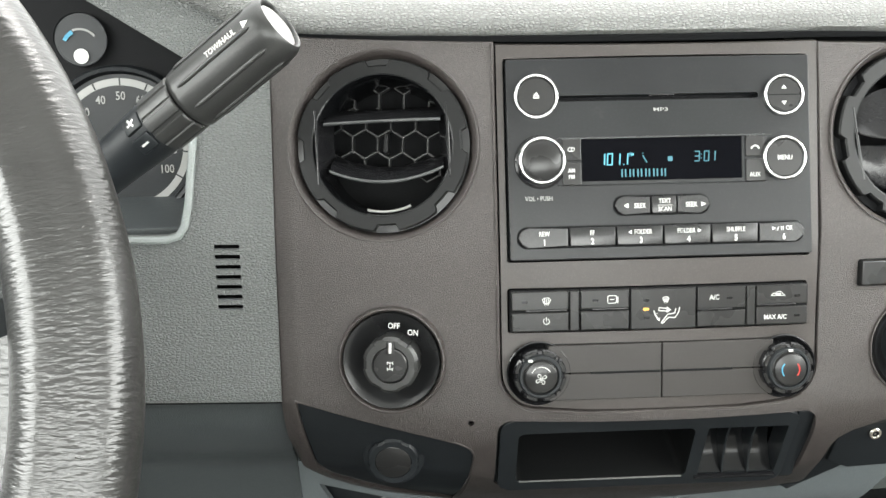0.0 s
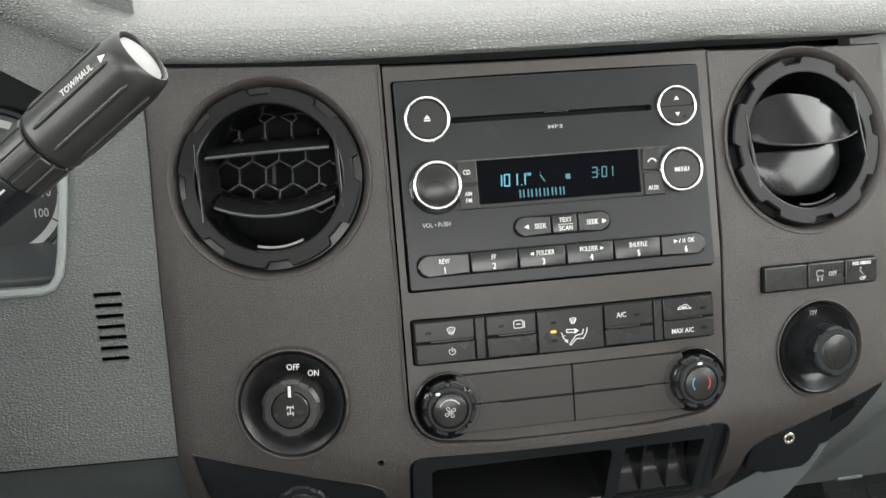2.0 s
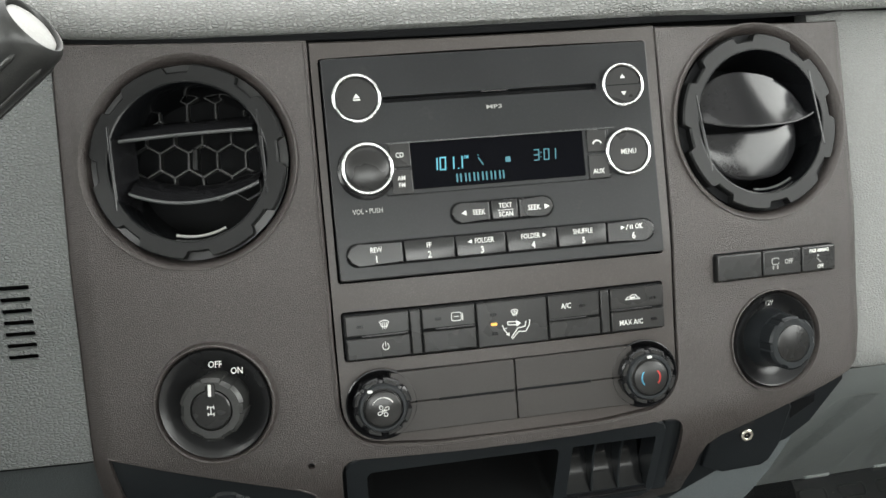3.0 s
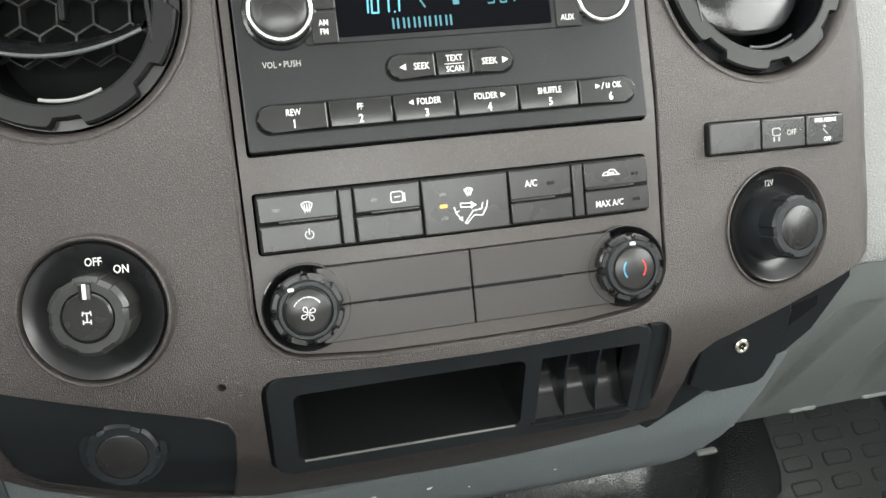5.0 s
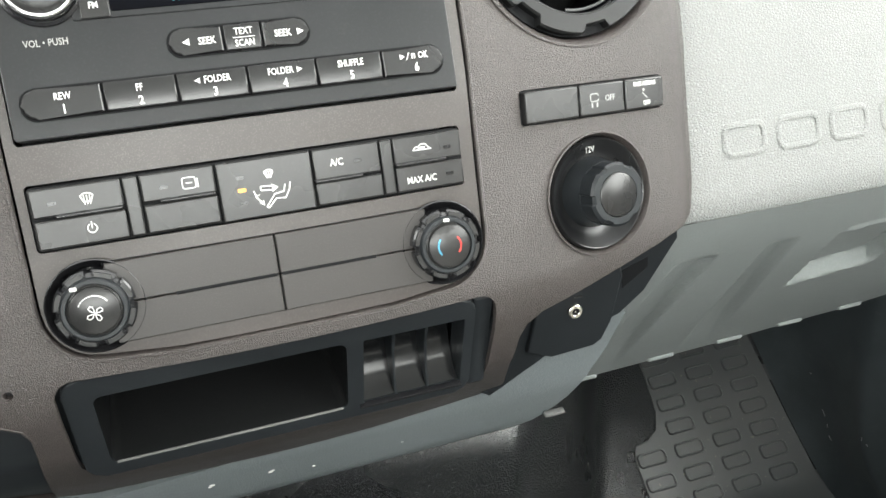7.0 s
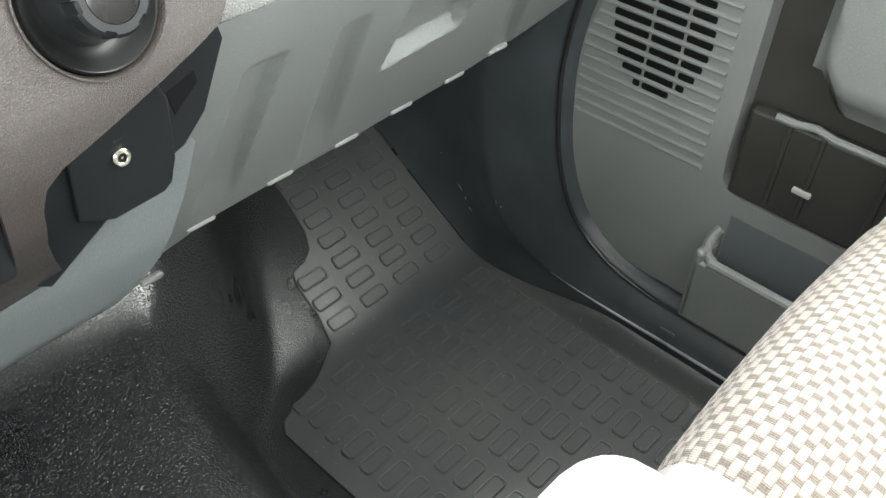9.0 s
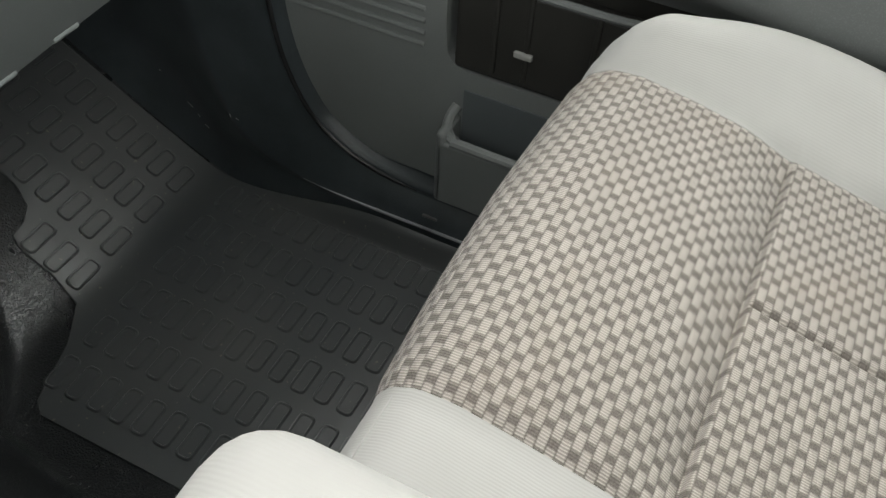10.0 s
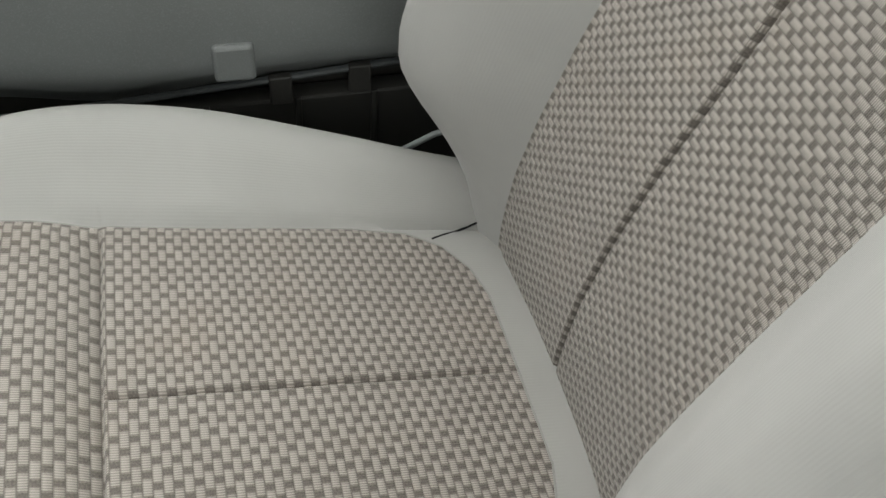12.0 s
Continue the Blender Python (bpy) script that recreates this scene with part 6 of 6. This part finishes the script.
# added pale block stands in for a reflection on the sill
part("sill_glint", box((1.0950, 0.512, 0.1500), (0.006, 0.020, 0.003), 0.0012), WEAR_GLINT, kick, "small pale block added as a reflection on the sill")
slab("wall_passenger_side", (1.195, 0.92, 0.56), (0.05, 0.66, 0.94), KICK, "black side wall ahead of the door")

# ---- passenger door ----
DM = Matrix(((0, 0, -1, 1.122), (1, 0, 0, 0), (0, 1, 0, 0), (0, 0, 0, 1)))  # local u = y, v = z, w = into the cab
door = thing("door_1", DM, "grey moulded passenger door trim, closed, with speaker grille", "door", kind="structure")
DOOR_LINE = [(-0.55, 0.19), (0.515, 0.190), (0.585, 0.182), (0.622, 0.186), (0.664, 0.211), (0.700, 0.272), (0.716, 0.322), (0.724, 0.395), (0.719, 0.470), (0.700, 0.520), (0.655, 0.590), (0.605, 0.665), (0.56, 0.74), (0.54, 0.80), (0.53, 0.885), (-0.55, 0.885)]
RECESS = [(-0.45, 0.355), (0.490, 0.355), (0.505, 0.360), (0.5125, 0.372), (0.5150, 0.40), (0.5150, 0.66), (0.508, 0.675), (0.44, 0.685), (-0.45, 0.685)]
panel = carved(prism(DOOR_LINE, -0.040, 0.0, 0.010, 3), None, [prism(RECESS, -0.028, 0.05)])
part("door_panel", panel, DOOR_GREY, door, smooth=40)
part("recess_panel", prism(grown(RECESS, 0.004), -0.034, -0.0265), DOOR_DARK, door, "charcoal recess behind the map tray")

# ribs of the speaker field and the grille
GY, GZ, GA, GB = 0.6180, 0.5120, 0.0600, 0.0830


def front_edge(z):
    return float(np.interp(z, [0.30, 0.322, 0.395, 0.47, 0.52, 0.59, 0.665, 0.70], [0.700, 0.712, 0.720, 0.715, 0.697, 0.652, 0.602, 0.585])) - 0.010


for k in range(22):
    z = 0.372 + 0.0142 * k
    bm = tube([(y, z, 0.0003) for y in span(0.5385, front_edge(z), 0.03)], 0.0031, 8)
    bmesh.ops.scale(bm, vec=(1, 1, 0.9), verts=bm.verts)
    part("rib", bm, DOOR_GREY, door)
grille = part("speaker_grille", box((GY, GZ, -0.003), (0.004, 0.004, 0.001)), DEEP, door, "oval slotted speaker grille")
for k in range(12):
    z = GZ - 0.078 + 0.0142 * k
    zz = 0.372 + 0.0142 * (round((z - 0.372) / 0.0142)) + 0.0071
    h = math.sqrt(max(0.0, 1 - ((zz - GZ) / GB) ** 2)) * GA
    if h < 0.012:
        continue
    edges = [-h] + [g for g in (-0.027, 0.012) if -h + 0.004 < g < h - 0.004] + [h]
    for a, b in zip(edges, edges[1:]):
        part("slot", prism(rrect(GY + (a + b) / 2, zz, (b - a) - 0.0035, 0.0072, 0.0018, 2), -0.001, 0.0009), DEEP, grille)

# map tray: dark front wall with a pale worn ledge, and the bulging arm rest above it
tray_wall = bmesh.new()
box((0.030, 0.410, -0.010), (0.950, 0.106, 0.020), 0.004, into=tray_wall)
tray_part = part("map_tray", tray_wall, DOOR_DARK, door, "charcoal map tray front")
for y in (0.462, 0.428, 0.362, 0.300, 0.20, 0.10, 0.02, -0.05):
    part("tray_rib", box((y, 0.414, 0.0005), (0.006, 0.098, 0.004), 0.0015), DOOR_DARK, tray_part)
def ledge_z(y):
    return 0.4660 + (0.004 if 0.425 < y < 0.45 else 0) + 0.0675 * max(0.0, 0.35 - y)


part("tray_ledge", tube([(y, ledge_z(y), 0.001) for y in span(0.478, 0.24, 0.02)], 0.0040, 8), DOOR_GREY, tray_part, "pale worn ledge")
part("tray_ledge", tube([(y, ledge_z(y), 0.002) for y in span(0.24, -0.42, 0.02)], 0.0034, 8), COLUMN, tray_part, "slate grey ledge")
for y in (0.035, -0.035, -0.10):
    part("ledge_tab", box((y, ledge_z(y) - 0.010, 0.004), (0.020, 0.030, 0.008), 0.002), DOOR_DARK, tray_part)
part("tray_latch", box((0.430, 0.3985, 0.003), (0.020, 0.007, 0.005), 0.002), CLOTH, tray_part, "small pale tab")


def arm_place(y, k):
    """Soft bulge of the upper trim; k from its lower edge up."""
    lowz = 0.484 + 0.02 * smooth01((0.30 - y) / 0.3) + 0.030 * smooth01((y - 0.425) / 0.03) - 0.024 * smooth01((0.28 - y) / 0.12)
    z = lowz + (0.86 - lowz) * k
    out = 0.030 * smooth01(k / 0.10) - 0.012 * smooth01((k - 0.35) / 0.5)
    front = smooth01((0.462 + 0.004 * k - y) / 0.014)
    return (y, z, -0.026 + (out + 0.012) * front)


part("arm_rest", sheet(span(-0.50, 0.470, 0.010), span(0, 1, 0.03), arm_place, lambda y, k: (y, 0.50 + 0.35 * k, -0.035)), DOOR_GREY, door, "smooth grey upper trim bulge", smooth=70)
part("panel_joint", tube([(0.600, 0.6715, 0.0), (0.556, 0.6735, 0.0), (0.518, 0.6728, 0.0)], 0.0012, 6), DOOR_DARK, door, "fine dark joint in the trim")
part("trim_hook", box((0.072, 0.520, 0.010), (0.034, 0.036, 0.022), 0.004, 3), DOOR_GREY, door, "small grey block on the ledge")

# lower bin
bin_part = part("bin_front", box((0.0, 0.240, 0.034), (1.006, 0.090, 0.010), 0.004, 3), DOOR_GREY, door, "grey front of the lower bin")
part("bin_end", box((0.4985, 0.246, 0.014), (0.012, 0.102, 0.050), 0.005, 3), DOOR_GREY, bin_part)
part("bin_floor", box((0.0, 0.200, 0.016), (1.0, 0.012, 0.044), 0.004), DOOR_GREY, bin_part)
# darker grey sheet paints the shade inside the bin
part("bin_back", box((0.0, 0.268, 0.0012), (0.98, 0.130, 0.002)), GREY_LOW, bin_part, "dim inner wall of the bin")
rimline = flow([(-0.5, 0.286, 0.034), (0.20, 0.286, 0.034), (0.46, 0.286, 0.034), (0.482, 0.2865, 0.0325), (0.495, 0.289, 0.026), (0.500, 0.294, 0.016), (0.500, 0.301, 0.006), (0.497, 0.308, -0.001)], 5)
part("bin_rim", tube(rimline, 0.0062, 10), DOOR_GREY, bin_part, "rounded rim of the bin")
slab("wall_door_top", (1.170, 0.02, 0.835), (0.05, 1.10, 0.11), DOOR_GREY, "grey top of the passenger door")

# ---- passenger seat ----
seat = thing("passenger_seat", Matrix(), "grey passenger seat with woven inserts and plain bolsters", "seat")
SX, HALF = 0.802, 0.1345
RUN = [(-0.150, 0.4514), (-0.10, 0.4629), (0.0, 0.4860), (0.10, 0.5090), (0.178, 0.5270), (0.250, 0.5436), (0.285, 0.5495), (0.305, 0.5480), (0.319, 0.5395), (0.328, 0.5235), (0.332, 0.500), (0.333, 0.45), (0.328, 0.36)]
run_y, run_z = np.array([p[0] for p in RUN]), np.array([p[1] for p in RUN])
run_s = np.concatenate([[0], np.cumsum(np.hypot(np.diff(run_y), np.diff(run_z)))])
S_CROSS = float(np.interp(0.178, run_y[:9], run_s[:9]))
S_BACK = float(np.interp(-0.075, run_y[:9], run_s[:9]))  # where the insert ends
WING = [(0, 0), (0.012, 0.009), (0.030, 0.0200), (0.052, 0.0325), (0.074, 0.0345), (0.092, 0.0235), (0.103, -0.006), (0.108, -0.055), (0.108, -0.150)]
WING = [tuple(p)[:2] for p in flow([(d, h, 0) for d, h in WING], 4)]
wing_d, wing_h = np.array([p[0] for p in WING]), np.array([p[1] for p in WING])
wing_s = np.concatenate([[0], np.cumsum(np.hypot(np.diff(wing_d), np.diff(wing_h)))])


def wing_width(y):
    return sum(float(np.interp(y + d, [-0.15, -0.07, 0.02, 0.12, 0.20, 0.26, 0.295, 0.32, 0.40], [0.53, 0.63, 0.89, 1.08, 0.99, 0.66, 0.37, 0.28, 0.24])) for d in (-0.036, -0.018, 0, 0.018, 0.036)) / 5


def cushion(a, s):
    """Seat cushion skin: a runs across (0 at the middle), s from back to front."""
    y, z = float(np.interp(s, run_s, run_y)), float(np.interp(s, run_s, run_z))
    side, e = (1 if a > 0 else -1), abs(a)
    wide = HALF + (0.003 if a > 0 else 0.0075)
    if e <= HALF:
        x, dz = e * wide / HALF, 0.007 * (1 - (e / HALF) ** 2)
        ds = s - S_CROSS
        seam = 0.0105 * (math.exp(-(max(0.0, ds) / 0.013) ** 1.3) if ds > 0 else math.exp(-(ds / 0.0022) ** 2))
        seam *= 1 - 0.85 * smooth01((e - HALF + 0.025) / 0.025)
        if s < S_CROSS:
            seam = max(seam, 0.0034 * math.exp(-(a / 0.0016) ** 2) * smooth01((s - S_BACK) / 0.01))
        dz += 0.004 * smooth01((s - S_CROSS) / 0.04) - seam
        dz -= 0.003 * math.exp(-((HALF - e) / 0.005) ** 2)
        dent = 0.0016 * noise.noise(Vector((a * 14, s * 14, 0.3)))
        dz += dent
    else:
        k = wing_width(y) if a > 0 else max(0.95, wing_width(y))
        d = float(np.interp(e - HALF, wing_s, wing_d)) * k
        h = float(np.interp(e - HALF, wing_s, wing_h))
        h = h * (0.15 if a < 0 else 1.0) if h > 0 else h
        x, dz = wide + d, (h * (0.75 + 0.25 * k) if h > 0 else h) - 0.003 * math.exp(-((e - HALF) / 0.005) ** 2) + 0.0022 * noise.noise(Vector((a * 11, s * 9, 2.1)))
    fade = 1 - smooth01((s - float(run_s[6])) / 0.05) * 0.75
    push = dz * (1 - fade)
    return (SX + side * x, y + (push * 0.8 if e <= HALF else (-0.10 if a > 0 else 0.0) * (x - HALF) * smooth01((y - 0.15) / 0.1)), z + (dz * fade if dz > 0 or s < run_s[6] else dz))


INSERT_LINE = [(-HALF, 0.60), (-HALF, 0.085), (-0.128, 0.045), (-0.114, 0.018), (-0.092, 0.002), (-0.066, -0.005), (0.066, -0.005), (0.092, 0.002), (0.114, 0.018), (0.128, 0.045), (HALF, 0.085), (HALF, 0.60)]


def skin(a_list, s_list, place, line, names, thing_ob, labels, split=None, cloth=1.0):
    """A padded skin cut along one convex outline in (a, s): the inside is woven, the outside plain."""
    bm = bmesh.new()
    verts = [[bm.verts.new((a, s, 0)) for s in s_list] for a in a_list]
    for i in range(len(a_list) - 1):
        for j in range(len(s_list) - 1):
            bm.faces.new((verts[i][j], verts[i + 1][j], verts[i + 1][j + 1], verts[i][j + 1]))
    n = len(line)
    edges = [(line[i], line[(i + 1) % n]) for i in range(n)]
    for (ax, ay), (bx, by) in edges:
        nrm = Vector((by - ay, ax - bx, 0))
        if nrm.length > 1e-6:
            near = [f for f in bm.faces if min(math.hypot(f.calc_center_median().x - (ax + bx) / 2, f.calc_center_median().y - (ay + by) / 2), 9) < math.hypot(bx - ax, by - ay) / 2 + 0.03]
            geom = list({v for f in near for v in f.verts}) + list({e for f in near for e in f.edges}) + near
            bmesh.ops.bisect_plane(bm, geom=geom, dist=1e-7, plane_co=(ax, ay, 0), plane_no=nrm.normalized())
    area = sum(p[0][0] * p[1][1] - p[1][0] * p[0][1] for p in edges)

    def inside(c):
        return all(((bx - ax) * (c.y - ay) - (by - ay) * (c.x - ax)) * area > 0 for (ax, ay), (bx, by) in edges)

    uv = bm.loops.layers.uv.new("UVMap")
    groups = {}
    for f in bm.faces:
        c = f.calc_center_median()
        key = names[0] if inside(c) else (split(c) if split else names[1])
        groups.setdefault(key, []).append(f)
        for lp in f.loops:
            lp[uv].uv = (lp.vert.co.x * cloth + 5.0, lp.vert.co.y * cloth + 5.0)
    keys_of = {f: k for k, fs in groups.items() for f in fs}
    for key in groups:
        sub = bm.copy()
        order = list(bm.faces)
        sub.faces.ensure_lookup_table()
        drop = [sub.faces[i] for i, f in enumerate(order) if keys_of[f] != key]
        bmesh.ops.delete(sub, geom=drop, context="FACES")
        for v in sub.verts:
            v.co = place(v.co.x, v.co.y)
        bmesh.ops.recalc_face_normals(sub, faces=sub.faces)
        part(key, sub, WEAVE if key == names[0] else CLOTH, thing_ob, labels.get(key, ""), smooth=80)
    bm.free()


half_all = HALF + float(wing_s[-1])
a_list = sorted(set([round(v, 5) for v in span(-half_all, -HALF, 0.008) + span(-HALF, HALF, 0.0045) + span(-0.009, 0.009, 0.001) + span(HALF, half_all, 0.008)]))
s_list = sorted(set([round(v, 5) for v in span(0, S_CROSS - 0.03, 0.008) + span(S_CROSS - 0.03, S_CROSS - 0.006, 0.004) + span(S_CROSS - 0.006, S_CROSS + 0.006, 0.0008) + span(S_CROSS + 0.006, S_CROSS + 0.03, 0.003) + span(S_CROSS + 0.03, float(run_s[-1]), 0.006)]))
line = [(a, s + S_BACK if s < 0.5 else s) for a, s in INSERT_LINE]


def cushion_zone(c):
    if c.y < S_BACK + 0.02 and abs(c.x) < 0.122:
        return "cushion_rear_strip"
    return "cushion_bolster_right" if c.x > 0 else "cushion_bolster_left"


skin(a_list, s_list, cushion, line, ("cushion_insert", "cushion_bolster"), seat,
     {"cushion_insert": "taupe and cream woven cushion insert", "cushion_rear_strip": "plain pale grey strip along the back"}, cushion_zone)
wl2 = []
for (a0, s0), (a1, s1) in zip(line[1:-1], line[2:]):
    for k in range(5 if abs(s1 - s0) < 0.3 else 60):
        n_ = 5 if abs(s1 - s0) < 0.3 else 60
        t = k / n_
        s = s0 + (s1 - s0) * t
        if s < run_s[-1]:
            wl2.append(Vector(cushion(a0 + (a1 - a0) * t, s)) - Vector((0, 0, 0.0006)))
part("seam", tube(wl2, 0.0011, 6), PIPING, seat, "thin grey seam round the insert")
part("seam", tube([Vector(cushion(0.122 + 0.02 * t, S_BACK + 0.024 - 0.045 * t)) - Vector((0, 0, 0.0004)) for t in (0, 0.25, 0.5, 0.75, 1.0)], 0.0010, 6), DEEP, seat, "dark seam between bolster and strip")
part("stitching", tube([Vector(cushion(a, float(run_s[8]) - 0.004)) for a in span(-HALF - 0.10, -HALF - 0.006, 0.006)], 0.0006, 5), CLOTH, seat, "fine stitched line near the front edge")
part("cushion_base", box((SX, 0.06, 0.36), (0.40, 0.46, 0.16), 0.03, 3), DEEP, seat, "black seat base")

# back rest
LEAN_V = Vector((0, -0.19, 0.982))


def backrest(a, s):
    side, e = (1 if a > 0 else -1), abs(a)
    half = (0.116 - 0.006 * smooth01(s / 0.2)) if a > 0 else (0.106 + 0.004 * smooth01(s / 0.2))
    base = Vector((SX, -0.094, 0.470)) + LEAN_V * s
    out = Vector((0, 0.982, 0.19))
    bulge = float(np.interp(s, [-0.03, 0.0, 0.02, 0.05, 0.08, 0.13, 0.19, 0.24, 0.29, 0.40, 0.62], [-0.022, -0.014, -0.0090, -0.0035, 0.0010, 0.0036, 0.0014, -0.0040, -0.0090, -0.018, -0.024]))
    if e <= 0.118:
        x = e / 0.118 * half
        d = bulge + 0.004 * (e / 0.118) ** 2 - 0.0045 * math.exp(-(a / 0.0020) ** 2) - 0.003 * math.exp(-((0.118 - e) / 0.005) ** 2)
    else:
        k = e - 0.118
        dd = [0, 0.015, 0.035, 0.060, 0.085, 0.100, 0.108, 0.108]
        hh = [0, 0.016, 0.036, 0.050, 0.044, 0.016, -0.03, -0.12]
        ss = np.concatenate([[0], np.cumsum(np.hypot(np.diff(dd), np.diff(hh)))])
        grow = 0.25 + 0.75 * smooth01((s - 0.005) / 0.11)
        x = half + float(np.interp(k, ss, dd)) * (0.45 + (0.90 if a > 0 else 0.55) * smooth01((s + 0.02) / 0.14))
        h = float(np.interp(k, ss, hh)) * (1 + (0.50 * smooth01((s - 0.02) / 0.10) if a > 0 else 0.0))
        d = bulge + 0.004 + (h * grow if h > 0 else h)
    p = base + out * d
    p.x += side * x
    return p


ba = sorted(set([round(v, 5) for v in span(-0.40, -0.118, 0.01) + span(-0.118, 0.118, 0.0045) + span(-0.009, 0.009, 0.001) + span(0.118, 0.40, 0.01)]))
bs = span(-0.03, 0.62, 0.012)
bline = [(-0.118, -0.1), (0.118, -0.1), (0.118, 0.9), (-0.118, 0.9)]
skin(ba, bs, backrest, bline, ("backrest_insert", "backrest_bolster"), seat, {"backrest_insert": "taupe and cream woven back insert"}, lambda c: "backrest_bolster_right" if c.x > 0 else "backrest_bolster_left", 1.2)
for sgn in (-1, 1):
    part("seam", tube([backrest(sgn * 0.118, s) - Vector((0, 0.0006, 0)) for s in span(0, 0.60, 0.03)], 0.0011, 6), PIPING, seat)
part("backrest_core", box((SX, -0.30, 0.80), (0.34, 0.10, 0.62), 0.04, 3, m=None), DEEP, seat)
part("recline_rod", tube([(1.046, -0.058, 0.456), (1.046, -0.085, 0.470), (1.046, -0.16, 0.49)], 0.0028, 8), GREY, seat, "grey recliner bar")
# added black slab stands in for the dark gap between seat and door
slab("trim_seat_well", (1.075, -0.10, 0.30), (0.03, 0.60, 0.20), DEEP, "black slab added for the shade in the gap beside the seat")

# ---- padded centre console ----
console = thing("centre_seat", Matrix(), "pale grey padded centre seat section", "seat")


def padded(x0, x1, y0, y1, z0, z1, r, puff):
    """A stuffed cushion with rounded corners and a crown."""
    bm = box(((x0 + x1) / 2, (y0 + y1) / 2, (z0 + z1) / 2), (x1 - x0, y1 - y0, z1 - z0), r, 5)
    bmesh.ops.subdivide_edges(bm, edges=[e for e in bm.edges if e.calc_length() > 0.05], cuts=8, use_grid_fill=True)
    for v in bm.verts:
        fx, fy = (v.co.x - x0) / (x1 - x0), (v.co.y - y0) / (y1 - y0)
        if v.co.z > (z0 + z1) / 2:
            v.co.z += puff * (1 - (2 * fx - 1) ** 2) * (1 - (2 * fy - 1) ** 4)
        v.co.z += 0.002 * noise.noise(v.co * 16)
    uv = bm.loops.layers.uv.new("UVMap")
    for f in bm.faces:
        for lp in f.loops:
            lp[uv].uv = (lp.vert.co.x + 5, lp.vert.co.y + 5)
    return bm


CX1, CY1, CZ1 = 0.581, 0.332, 0.654
part("top_cushion", padded(0.14, CX1, -0.30, CY1, 0.56, CZ1, 0.028, 0.008), CLOTH, console, "pale grey cloth cushion", smooth=80)
part("base", box((0.35, 0.0, 0.43), (0.36, 0.58, 0.28), 0.02, 3), CLOTH, console)

# ---- low floor console on the hump ----
caddy = thing("floor_console", Matrix(), "low black plastic tray on the floor hump", "console tray")
part("tray_body", box((0.27, 0.600, 0.3800), (0.205, 0.21, 0.095), 0.008, 3), BLACK, caddy)
part("tray_rim", tube([(0.175, 0.702, 0.427), (0.362, 0.702, 0.427), (0.370, 0.698, 0.427), (0.372, 0.690, 0.427), (0.372, 0.50, 0.427)], 0.0022, 8), GLOSS, caddy, "shiny worn rim")
